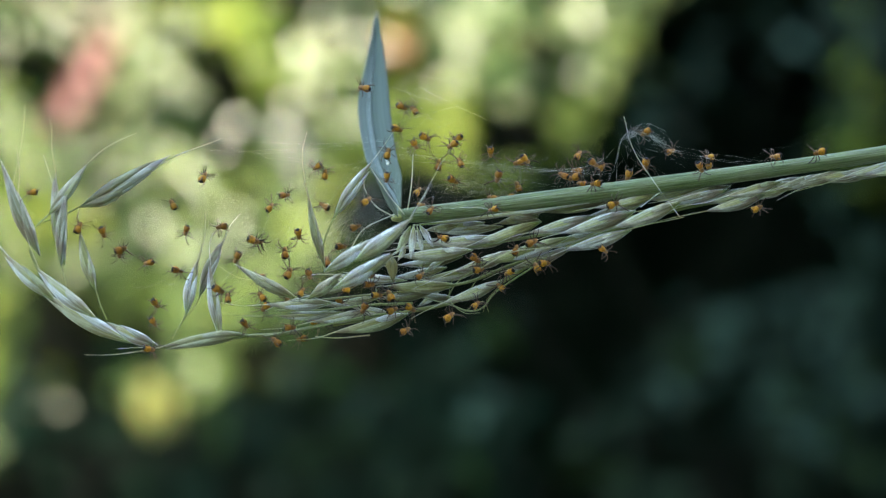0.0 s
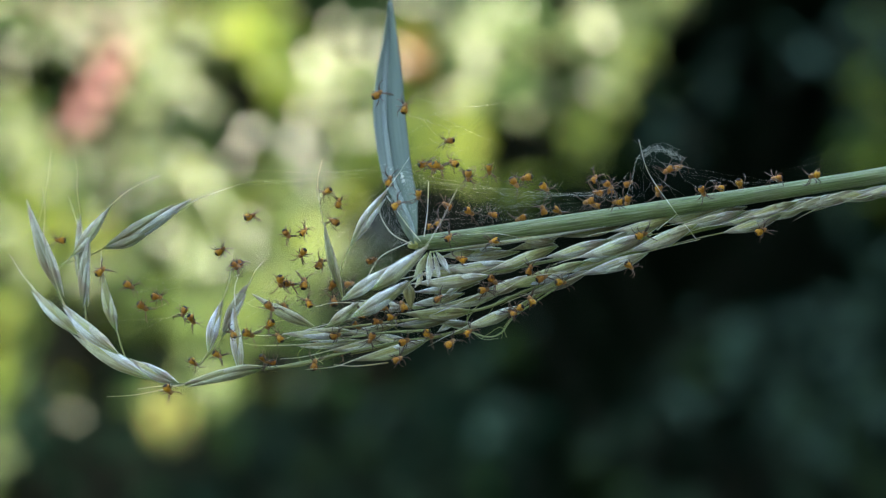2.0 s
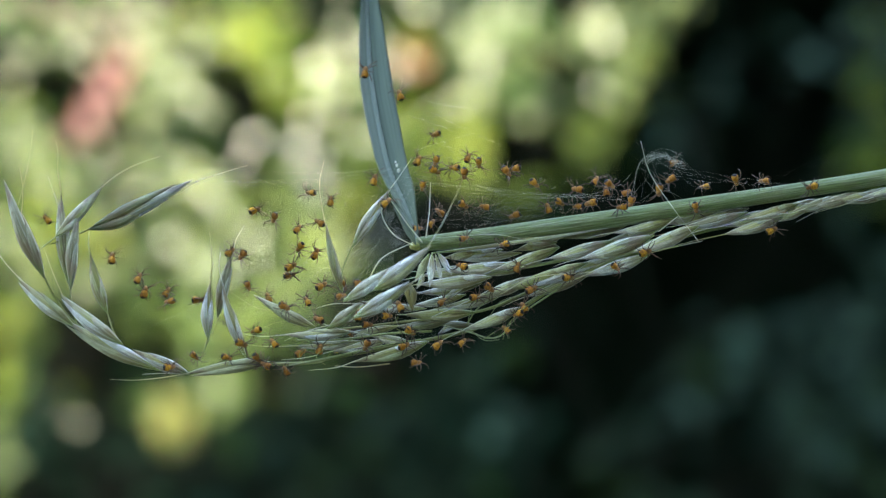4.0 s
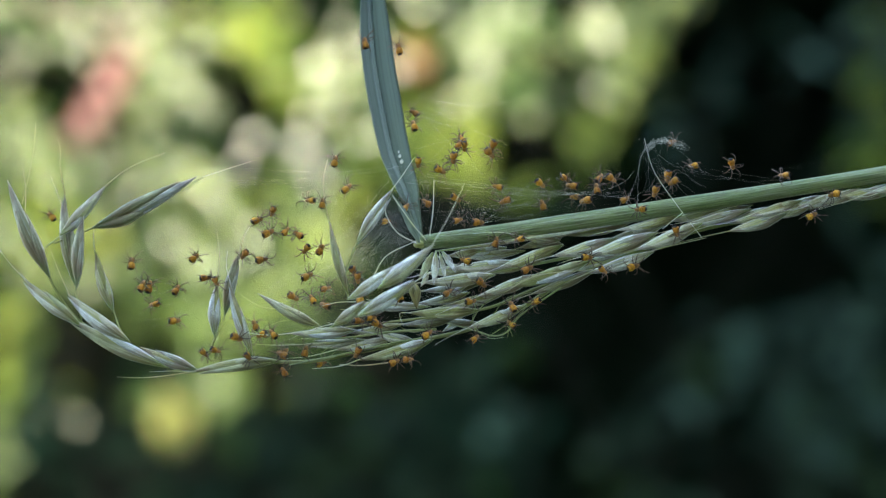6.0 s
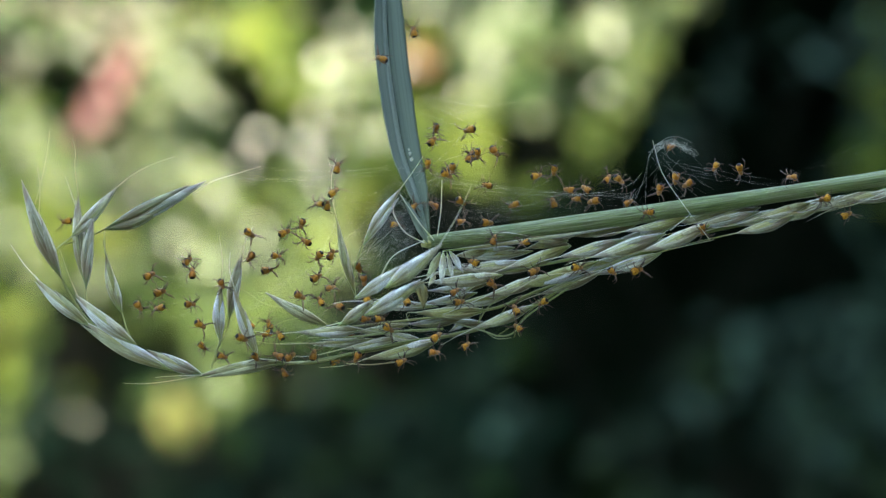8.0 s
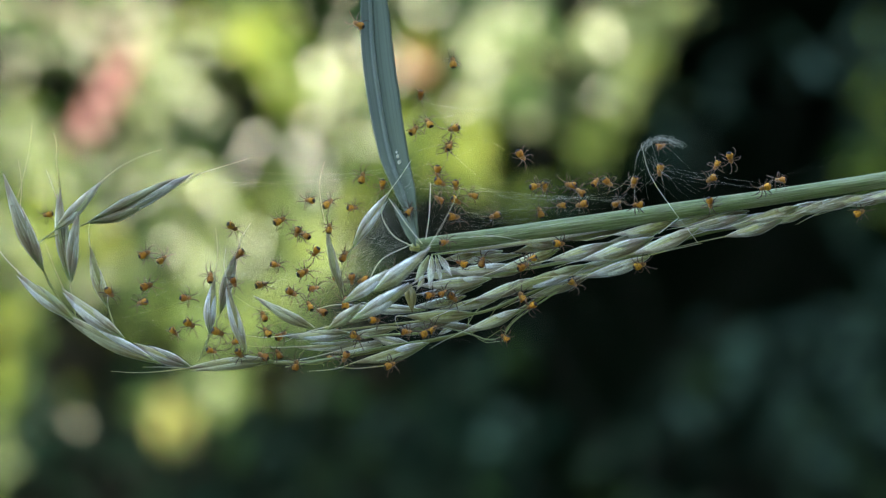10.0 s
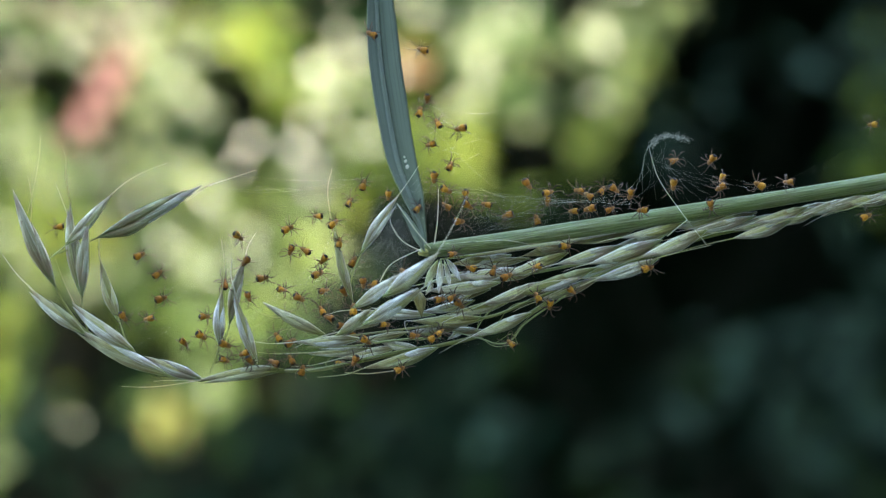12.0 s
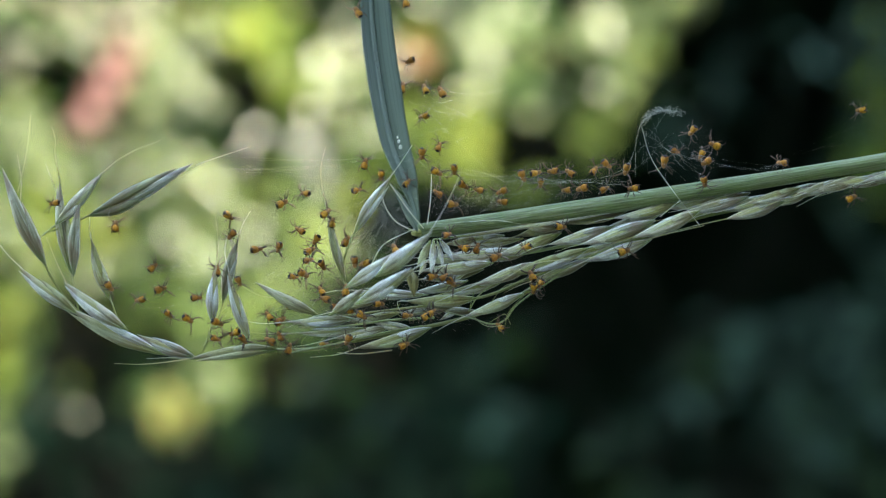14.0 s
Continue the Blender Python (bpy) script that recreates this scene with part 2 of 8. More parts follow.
def curve_points(points, n):
    """n + 1 points on a smooth line through the given ones."""
    p = [Vector(q) for q in points]
    p = [2 * p[0] - p[1], *p, 2 * p[-1] - p[-2]]
    out = []
    for i in range(n + 1):
        x = i / n * (len(p) - 3)
        k = min(int(x), len(p) - 4)
        f = x - k
        a, b, c, d = p[k:k + 4]
        out.append(0.5 * (2 * b + (c - a) * f + (2 * a - 5 * b + 4 * c - d) * f * f + (3 * b - a - 3 * c + d) * f ** 3))
    return out


def skin(rings):
    """Faces and coordinates for rings of equal size, closed round."""
    n, faces, uvs = len(rings[0]), [], []
    last = len(rings) - 1
    for i in range(last):
        for j in range(n):
            k = (j + 1) % n
            faces.append((i * n + j, i * n + k, (i + 1) * n + k, (i + 1) * n + j))
            uvs.append(((j / n, i / last), ((j + 1) / n, i / last), ((j + 1) / n, (i + 1) / last), (j / n, (i + 1) / last)))
    faces.append(tuple(range(n - 1, -1, -1)))
    uvs.append(tuple((j / n, 0.0) for j in range(n)))
    faces.append(tuple(last * n + j for j in range(n)))
    uvs.append(tuple((j / n, 1.0) for j in range(n)))
    return [v for r in rings for v in r], faces, uvs


def tube(name, points, radii, mat, n=14, sides=6, ribs=0.0, ribcount=9):
    """A tapering tube in mm."""
    line = curve_points([mm(p) for p in points], n)
    rr = [r.x for r in curve_points([(0.001 * r, 0, 0) for r in radii], n)]
    rings, up = [], Vector((0, -1, 0))
    for i, c in enumerate(line):
        d = (line[min(i + 1, n)] - line[max(i - 1, 0)]).normalized()
        s = d.cross(up)
        s = s.normalized() if s.length > 1e-6 else Vector((1, 0, 0))
        u = s.cross(d).normalized()
        ring = []
        for j in range(sides):
            a = 2 * math.pi * j / sides
            r = max(rr[i], 2e-6) * (1 + ribs * math.cos(ribcount * a))
            ring.append(c + (s * math.cos(a) + u * math.sin(a)) * r)
        rings.append(ring)
    return mesh(name, *skin(rings)[:2], mat, skin(rings)[2])


def husk(name, base, tip, width, mat, bow=0.06, flat=0.7, shift=0.0, open_=0.0, length=1.0, belly=0.40, n=14, sides=12):
    """A lance-shaped, keeled husk from base to tip, in mm; shift moves it sideways, open_ tilts its tip outwards."""
    b, e = mm(base), mm(tip)
    axis = e - b
    side = axis.cross(Vector((0, 1, 0))).normalized()
    near = side.cross(axis).normalized()
    if near.y > 0:
        near = -near
    e = b + axis * length + side * (open_ * axis.length)
    w = 0.0005 * width
    rings = []
    for i in range(n + 1):
        t = i / n
        prof = (t / belly) ** 0.7 if t < belly else max(0.0, 1 - ((t - belly) / (1 - belly)) ** 1.65)
        prof = max(prof, 0.10 if t < 0.5 else 0.02)
        arch = math.sin(math.pi * t)
        c = b.lerp(e, t) + side * (shift * 2 * w * arch + bow * axis.length * arch * 0.5) + near * (abs(shift) * w * arch)
        ring = []
        for j in range(sides):
            a = 2 * math.pi * j / sides
            r = w * prof * (1 + 0.022 * math.cos(9 * a) * math.sin(math.pi * min(1, t * 1.2)))
            ring.append(c + side * (math.cos(a) * r) + near * (math.sin(a) * r * flat))
        rings.append(ring)
    v, f, uv = skin(rings)
    return mesh(name, v, f, mat, uv)


# ---- the place: ground, unseen added walls, hedge ----
def sheet(name, x0, x1, y0, y1, n, rise, mat):
    verts, faces = [], []
    for j in range(n + 1):
        for i in range(n + 1):
            x, y = x0 + (x1 - x0) * i / n, y0 + (y1 - y0) * j / n
            verts.append((x, y, rise * noise.noise((x * 1.7, y * 1.7, 3.0))))
    for j in range(n):
        for i in range(n):
            a = j * (n + 1) + i
            faces.append((a, a + 1, a + n + 2, a + n + 1))
    return new(name, mesh(name, verts, faces, mat))


ground = tagged(sheet("ground", -400, 400, -400, 400, 90, 0.02, SOIL), "dark soil with moss under the shrubs", "ground", kind="structure")


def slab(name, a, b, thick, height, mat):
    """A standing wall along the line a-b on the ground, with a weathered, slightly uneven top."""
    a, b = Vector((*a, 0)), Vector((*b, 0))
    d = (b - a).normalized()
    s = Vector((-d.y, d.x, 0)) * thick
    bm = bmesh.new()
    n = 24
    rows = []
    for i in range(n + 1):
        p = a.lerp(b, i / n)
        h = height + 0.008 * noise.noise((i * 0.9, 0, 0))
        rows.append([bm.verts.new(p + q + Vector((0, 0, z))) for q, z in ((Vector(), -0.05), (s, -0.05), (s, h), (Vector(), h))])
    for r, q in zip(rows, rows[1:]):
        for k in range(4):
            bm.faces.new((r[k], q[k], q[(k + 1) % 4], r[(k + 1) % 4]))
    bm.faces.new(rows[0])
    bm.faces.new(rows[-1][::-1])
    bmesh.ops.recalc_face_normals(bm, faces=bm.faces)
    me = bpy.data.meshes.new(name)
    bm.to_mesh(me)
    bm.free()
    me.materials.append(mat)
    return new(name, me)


# both walls are unseen, added to block the sun and the low sky
wall_east = tagged(slab("wall_east", (0.30, -1.6), (2.30, 6.4), -0.20, 2.037, PLASTER), "unseen wall added to keep the sun off the grass and the border's right side", "wall", kind="structure")
wall_south = tagged(slab("wall_south", (-3.5, -2.2), (3.0, -2.2), -0.25, 3.8, PLASTER), "unseen wall added to cut the sky light from behind the camera", "wall", kind="structure")


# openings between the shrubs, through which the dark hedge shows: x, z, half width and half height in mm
# at 2 m into the border; fitted to the camera's view, they widen to the back along it
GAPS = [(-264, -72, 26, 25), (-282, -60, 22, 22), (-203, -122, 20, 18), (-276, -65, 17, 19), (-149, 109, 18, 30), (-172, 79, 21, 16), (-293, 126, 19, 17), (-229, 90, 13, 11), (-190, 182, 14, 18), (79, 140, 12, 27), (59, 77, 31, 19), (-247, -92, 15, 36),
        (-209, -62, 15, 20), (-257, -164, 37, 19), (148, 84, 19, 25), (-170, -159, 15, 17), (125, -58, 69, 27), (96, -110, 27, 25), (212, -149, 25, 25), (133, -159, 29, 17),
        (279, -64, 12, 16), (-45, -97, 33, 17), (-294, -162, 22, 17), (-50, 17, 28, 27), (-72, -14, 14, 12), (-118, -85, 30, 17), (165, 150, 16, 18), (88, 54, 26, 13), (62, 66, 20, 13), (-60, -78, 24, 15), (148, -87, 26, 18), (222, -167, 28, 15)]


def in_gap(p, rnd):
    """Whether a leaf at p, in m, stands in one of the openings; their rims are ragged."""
    # scaled from the camera's place, so each opening lines up in its view
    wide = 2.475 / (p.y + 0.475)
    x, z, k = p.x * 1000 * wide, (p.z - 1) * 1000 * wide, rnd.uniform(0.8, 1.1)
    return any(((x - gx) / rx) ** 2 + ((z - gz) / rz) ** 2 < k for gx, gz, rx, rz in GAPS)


def leaves(name, places, size, mat, seed, droop=0.3, slim=0.5, base=None):
    """One mesh of folded, pointed leaves: places are (centre in m, spread in m, how many)."""
    rnd = random.Random(seed)
    verts, faces = [], []
    for centre, spread, count in places:
        for _ in range(count):
            c = Vector(centre) + Vector((rnd.gauss(0, 0.55), rnd.gauss(0, 0.8), rnd.gauss(0, 0.55))) * spread
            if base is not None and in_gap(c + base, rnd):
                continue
            d = Vector((rnd.uniform(-1, 1), rnd.uniform(-0.9, 0.4), rnd.uniform(-1, 0.6) - droop)).normalized()
            up = Vector((rnd.uniform(-1, 1), rnd.uniform(-1.3, 0.3), rnd.uniform(-0.2, 1.2)))
            s = d.cross(up).normalized()
            u = s.cross(d)
            k = size * rnd.uniform(0.6, 1.3)
            w = k * slim
            b = len(verts)
            verts += [c, c + d * k * 0.35 + s * w * 0.5 + u * w * 0.2, c + d * k * 0.35 - s * w * 0.5 + u * w * 0.2, c + d * k * 0.4,
                      c + d * k * 0.75 + s * w * 0.33 + u * w * 0.1, c + d * k * 0.75 - s * w * 0.33 + u * w * 0.1,
                      c + d * k * 0.75 - u * w * 0.06, c + d * k - u * w * 0.25]
            faces += [(b, b + 3, b + 1), (b, b + 2, b + 3), (b + 1, b + 3, b + 6, b + 4), (b + 3, b + 2, b + 5, b + 6),
                      (b + 4, b + 6, b + 7), (b + 6, b + 5, b + 7)]
    return mesh(name, verts, faces, mat)


def shrub(name, label, clumps, size, mat, root, density=26, deep=0.0, slim=0.5, seed=1, gaps=True):
    """A loose garden shrub: stems from the ground to each clump of leaves. Clumps are (place in mm, reach in mm)."""
    thing = tagged(new(name), label, "shrub")
    thing.location = (root[0], root[1], 0)
    rnd = random.Random(seed)
    base = Vector((root[0], root[1], 0))
    places = []
    for k, ((x, y, z), reach) in enumerate(clumps):
        c = Vector((x, y + rnd.uniform(-deep, deep), z)) * 0.001 + Vector((0, 0, 1)) - base
        places.append((c, reach * 0.001, max(4, int(density * (reach / 25.0) ** 2))))
        if k % 3:
            continue
        bend = c * 0.55 + Vector((rnd.uniform(-0.3, 0.3), rnd.uniform(0.2, 0.4), 0.0))
        foot = Vector((rnd.uniform(-0.06, 0.06), rnd.uniform(-0.05, 0.05), -0.02))
        part("stem", tube("stem", [v * 1000 for v in (foot, bend, c)], (3.0, 1.2, 0.4), TWIG, n=10, sides=5), thing)
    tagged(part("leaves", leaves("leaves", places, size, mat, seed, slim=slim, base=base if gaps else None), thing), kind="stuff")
    return thing


shrub("lime_shrub", "sunlit lime-green leafy garden shrub", [
    ((-134.66, 2000, 158.35), 29.1), ((-130.50, 2000, 120.94), 24.9), ((-147.13, 2000, 174.97), 20.8), ((-5.82, 2000, 104.32), 24.9), ((6.65, 2000, 75.23), 24.9), ((-20.37, 2000, 87.69), 18.7),
    ((-313.37, 2000, 50.29), 24.9), ((-275.97, 2000, 21.20), 29.1), ((-188.69, 2000, 46.13), 20.8), ((-159.60, 2000, 37.82), 24.9), ((-317.53, 2000, -16.21), 22.9),
    ((-68.16, 2000, 46.13), 20.8),
    ((-350.78, 2000, 100.16), 33.2), ((-350.78, 2000, -24.52), 33.2), ((-187.16, 1980, -24.32), 20.8), ((-150.06, 1980, 0.41), 20.8),
    ((-298.47, 1980, 16.90), 20.8), ((-199.53, 1980, -49.06), 16.6)], 0.024, LIME, (-0.25, 2.15), density=9, deep=60, seed=4)
shrub("apple_green_shrub", "bright green shrub at the edge of the shade", [((103.39, 1930, 81.18), 10.0), ((58.96, 1930, 36.75), 8.3), ((6.46, 1930, 75.12), 10.0), ((-9.69, 1930, 103.39), 10.0),
    ((-130.85, 1930, 149.83), 10.8), ((-126.81, 1930, 117.52), 10.0), ((-191.43, 1930, 56.94), 8.3), ((-268.16, 1930, 44.83), 10.0), ((-215.66, 1930, 40.79), 9.1), ((-25.85, 1930, 97.33), 8.3)], 0.016, LIME,
    (0.12, 2.3), density=34, deep=15, seed=5)
shrub("pale_shrub", "sunlit shrub with pale felted grey-green leaves", [
    ((-225.19, 2060, 157.93), 24.9), ((45.12, 2060, 166.44), 37.4), ((23.84, 2060, 136.65), 29.1), ((113.23, 2060, 157.93), 27.0), ((-193.26, 2060, 136.65), 18.7),
    ((-142.18, 2060, 17.45), 29.1), ((-171.98, 2060, -16.60), 24.9), ((-184.75, 2060, -50.66), 22.9), ((-176.23, 2060, -93.23), 18.7), ((-129.41, 2060, -12.34), 24.9), ((-282.66, 2060, 166.44), 24.9),
    ((-308.20, 2060, 149.42), 20.8), ((-120.90, 2060, 34.48), 24.9), ((-95.35, 2060, -42.14), 16.6),
    ((-35.76, 2060, 132.39), 20.8), ((-95.35, 2060, 136.65), 16.6)], 0.024, PALE, (-0.05, 2.25), density=8, deep=60, seed=6)
# tight pale tufts: sun glints on foliage put into the leaf colour
shrub("variegated_shrub", "sunlit shrub, its small pale leaf tufts standing in for glints", [
    ((-193.03, 1900, 128.02), 7.1), ((-161.12, 1900, 151.95), 6.6), ((-252.85, 1900, 139.99), 6.6), ((-288.75, 1900, 104.09), 7.1), ((-268.80, 1900, 56.23), 6.6),
    ((-244.88, 1900, 24.33), 6.6), ((-208.98, 1900, 8.38), 7.1), ((-181.06, 1900, 16.35), 6.6), ((-145.17, 1900, 8.38), 7.1), ((-121.24, 1900, 44.27), 7.1), ((-97.31, 1900, 8.38), 6.2),
    ((-73.38, 1900, 44.27), 5.8), ((-89.34, 1900, 96.12), 6.6), ((-49.45, 1900, 151.95), 6.6), ((18.35, 1900, 151.95), 7.1), ((62.22, 1900, 143.97), 7.1),
    ((86.15, 1900, 151.95), 7.1), ((134.00, 1900, 163.92), 6.2), ((22.33, 1900, 96.12), 6.2), ((-300.71, 1900, 20.34), 6.2), ((-177.08, 1900, -31.51), 6.2)], 0.013, PALE, (-0.1, 2.2), density=34, deep=12, seed=14)
shrub("golden_shrub", "small shrub with sunlit yellow leaves", [((-192.5, 1890, -118.2), 10.3), ((-196.1, 1890, -111.8), 7.9), ((-189.3, 1890, -125.3), 6.4), ((-190.1, 1890, -116.6), 8.7)], 0.016, GOLD,
      (-0.25, 2.5), density=170, seed=7, gaps=False)


def blossom(name, label, at, radius, mat, seed, petals=9, root=None):
    """A flower head of cupped petals on a short stalk that reaches back into its shrub."""
    rnd = random.Random(seed)
    c = mm(at) + Vector((0, 0, 1))
    thing = tagged(new(name), label, "flower")
    thing.location = (c.x, c.y, 0)
    r = radius * 0.001
    for k in range(petals):
        a = 2 * math.pi * k / petals + rnd.uniform(-0.2, 0.2)
        out = Vector((math.cos(a), -0.35, math.sin(a))).normalized()
        s = out.cross(Vector((0, -1, 0))).normalized()
        o = Vector((0, 0, c.z))
        rows = []
        for i in range(6):
            t = i / 5
            w = r * 0.42 * math.sin(math.pi * (0.12 + 0.8 * t))
            cc = o + out * r * t + Vector((0, -1, 0)) * r * 0.25 * math.sin(t * 2.2)
            rows.append((cc + s * w, cc + Vector((0, 0.1 * r, 0)), cc - s * w))
        v = [p for row in rows for p in row]
        f = [(i * 3 + q, i * 3 + q + 1, i * 3 + q + 4, i * 3 + q + 3) for i in range(5) for q in (0, 1)]
        part("petal", mesh("petal", v, f, mat), thing)
    part("flower_stalk", tube("flower_stalk", [(0, 4, c.z * 1000), (6, 60, c.z * 1000 - 8), (14, 150, c.z * 1000 - 40)], (1.2, 1.4, 1.8), BRANCH, n=10, sides=5), thing)
    return thing


def camellia(name, label, spots, root, seed):
    """A bush with single glossy, slightly cupped leaves, placed for the camera's view and turned midway between it and
    the sun. Spots are (place in mm, half length in mm).
    """
    rnd = random.Random(seed)
    thing = tagged(new(name), label, "shrub")
    thing.location = (root[0], root[1], 0)
    base = Vector((root[0], root[1], 0))
    to_sun = Vector((math.cos(SUN_HEIGHT) * math.cos(SUN_TURN), math.cos(SUN_HEIGHT) * math.sin(SUN_TURN), math.sin(SUN_HEIGHT)))
    verts, faces = [], []
    for at, r in spots:
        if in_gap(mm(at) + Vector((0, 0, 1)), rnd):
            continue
        c = mm(at) + Vector((0, 0, 1)) - base
        face = (to_sun + Vector((0, -1, 0))).normalized() + Vector((rnd.gauss(0, 1), rnd.gauss(0, 1), rnd.gauss(0, 1))) * 0.007
        d = face.cross(Vector((rnd.uniform(-1, 1), 0.2, rnd.uniform(-1, 1)))).normalized()
        q = face.cross(d).normalized()
        n, b = 12, len(verts)
        verts.append(c)
        for i in range(n):
            a = 2 * math.pi * i / n
            verts.append(c + (d * math.cos(a) * (1.15 if i == 0 else 1.0) + q * math.sin(a) * 0.8 + face * 0.02) * r * 0.001)
        faces += [(b, b + 1 + i, b + 1 + (i + 1) % n) for i in range(n)]
        if len(verts) % 52 == 0:
            part("stem", tube("stem", [v * 1000 for v in (Vector((0, 0, -0.02)), c * 0.55 + Vector((0, 0.35, 0)), c + Vector((0, 0.004, 0)))], (3.0, 1.2, 0.4), TWIG, n=10, sides=5), thing)
    tagged(part("leaves", mesh("leaves", verts, faces, GLOSSY), thing), kind="stuff")
    return thing


camellia("camellia_bush", "camellia bush with glossy leaves flashing in the sun", [((-171.6, 1880, 103.4), 3.6), ((-76.3, 1880, 97.4), 2.8), ((-202.1, 1880, 138.9), 3.2), ((-292.2, 1880, 65.0), 2.8), ((81.5, 2000, 104.5), 2.9), ((-169.28, 1960, -87.50), 4.5),
    ((36.8, 1880, 160.8), 3.0), ((-132.08, 1880, 12.26), 3.0), ((-286.31, 1880, 138.81), 3.3), ((-286.31, 1880, -161.74), 1.5), ((-88.58, 1880, 43.90), 3.1), ((57.74, 1880, 166.49), 2.7), ((-33.22, 1880, 122.99), 2.5),
    ((-221.06, 1880, -159.77), 1.8), ((-262.59, 1880, -153.83), 1.7)],
    (-0.15, 2.3), 41)
camellia("photinia_bush", "photinia bush with glossy leaves flashing in the sun", [((-100.4, 1880, 71.3), 3.6), ((-130.9, 1880, 76.9), 2.4), ((-68.4, 1880, 136.2), 2.8), ((252.8, 1880, 129.2), 0.7), ((169.7, 1880, 152.1), 1.6), ((-273.9, 1880, -65.5), 1.3), ((-269.9, 1880, -158.8), 1.3), ((-244.6, 1880, -154.9), 1.3), ((-280.2, 1880, -120.1), 1.0), ((-255.3, 1880, -120.9), 2.4), ((-264.4, 1880, -118.1), 1.2), ((-190.9, 1880, -124.8), 2.0), ((-159.3, 1880, -98.7), 3.2), ((-204.3, 1880, -107.4), 2.0), ((114.3, 1880, 144.2), 3.2), ((-70.8, 1880, 129.1), 2.5), ((152.7, 1880, 156.8), 4.0), ((-252.7, 1880, 156.7), 2.6), ((-15.42, 1880, 168.47), 3.6), ((117.5, 2060, 115.6), 3.2), ((-248.7, 1880, 53.1), 2.8),
    ((116.8, 2000, 160.7), 3.7), ((-155.81, 1880, -13.45), 3.0), ((30.06, 1880, 128.92), 3.3), ((-130.1, 1880, 77.7), 2.8), ((10.28, 1880, 158.58), 2.5), ((-225.02, 1880, -78.70), 2.4), ],
    (-0.05, 2.4), 48)
_r = random.Random(43)
_spots = [(_x, 1885 + _r.uniform(0, 20), _z) for _x, _z in ((_r.uniform(-330, 190), _r.uniform(-25, 205)) for _ in range(170)) if _z - 0.87 * _x > 62 and not (_x > 20 and _z < 95)]
camellia("osmanthus_bush", "bush with small glossy sunlit leaves", [(_p, _r.choice((1.4, 1.8, 2.4, 3.0, 3.4)) * _r.uniform(0.9, 1.1)) for _p in _spots], (-0.25, 2.35), 42)
for k, (at, r) in enumerate([((-223.6, 1890, 136.2), 11.6), ((-235.0, 1905, 127.1), 11.6), ((-230.3, 1890, 116.4), 10.8), ((-243.3, 1900, 106.9), 11.2), ((-245.4, 1890, 94.5), 10.0), ((-259.2, 1900, 81.0), 9.1)]):
    tagged(blossom("red_flower", "red flower head in full sun", at, r, ROSE, 50 + k, petals=11), group="red flowers in the border")
for k, at in enumerate([(-314.2, 1990, 185.6), (-283.1, 1990, 180.6), (-260.4, 1990, 163.2), (-237.6, 1990, 178.6), (-214.0, 1990, 183.9), (-225.2, 1990, 159.9)]):
    tagged(blossom("pink_flower", "pale pink flower head in the sun", at, 9.5, PINK, 80 + k, petals=10), group="pink flowers in the border")
blossom("orange_flower", "orange flower head among pale leaves", (-17.47, 1890, 133.44), 11.6, RUST, 60, petals=11)


def hedge(name, label, x0, x1, y0, y1, crown, height, seed):
    """A tall hedge with a dense back and loose leafy twigs before it; its crown and ends are unseen, added to keep the
    inside dark.
    """
    thing = tagged(new(name), label, "hedge")
    thing.location = ((x0 + x1) / 2, y1, 0)
    w, d = (x1 - x0) / 2, y1 - y0
    rnd = random.Random(seed)
    # crown and ends stand out of view, added to keep sky light out
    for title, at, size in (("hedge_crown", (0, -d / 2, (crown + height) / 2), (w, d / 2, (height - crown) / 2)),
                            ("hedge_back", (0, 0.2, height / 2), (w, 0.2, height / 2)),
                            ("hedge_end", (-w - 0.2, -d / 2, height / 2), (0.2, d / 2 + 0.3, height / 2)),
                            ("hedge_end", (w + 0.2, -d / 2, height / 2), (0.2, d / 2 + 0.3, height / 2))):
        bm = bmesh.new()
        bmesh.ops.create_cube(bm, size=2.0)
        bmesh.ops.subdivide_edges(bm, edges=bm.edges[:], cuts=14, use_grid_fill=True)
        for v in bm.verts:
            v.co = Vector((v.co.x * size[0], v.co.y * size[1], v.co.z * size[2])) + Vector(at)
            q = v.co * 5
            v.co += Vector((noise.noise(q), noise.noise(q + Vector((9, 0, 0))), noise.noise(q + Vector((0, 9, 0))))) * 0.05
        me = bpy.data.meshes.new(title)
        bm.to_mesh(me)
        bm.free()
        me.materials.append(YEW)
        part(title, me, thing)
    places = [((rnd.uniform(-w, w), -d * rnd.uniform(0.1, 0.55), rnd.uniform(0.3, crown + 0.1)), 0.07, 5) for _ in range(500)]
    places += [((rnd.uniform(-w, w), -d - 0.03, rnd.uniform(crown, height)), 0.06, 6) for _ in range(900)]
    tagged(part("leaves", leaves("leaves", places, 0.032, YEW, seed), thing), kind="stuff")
    return thing


hedge("hedge", "tall dark green hedge, its unseen crown and ends added to darken it", -2.4, 2.0, 2.34, 5.4, 1.27, 2.7, 8)
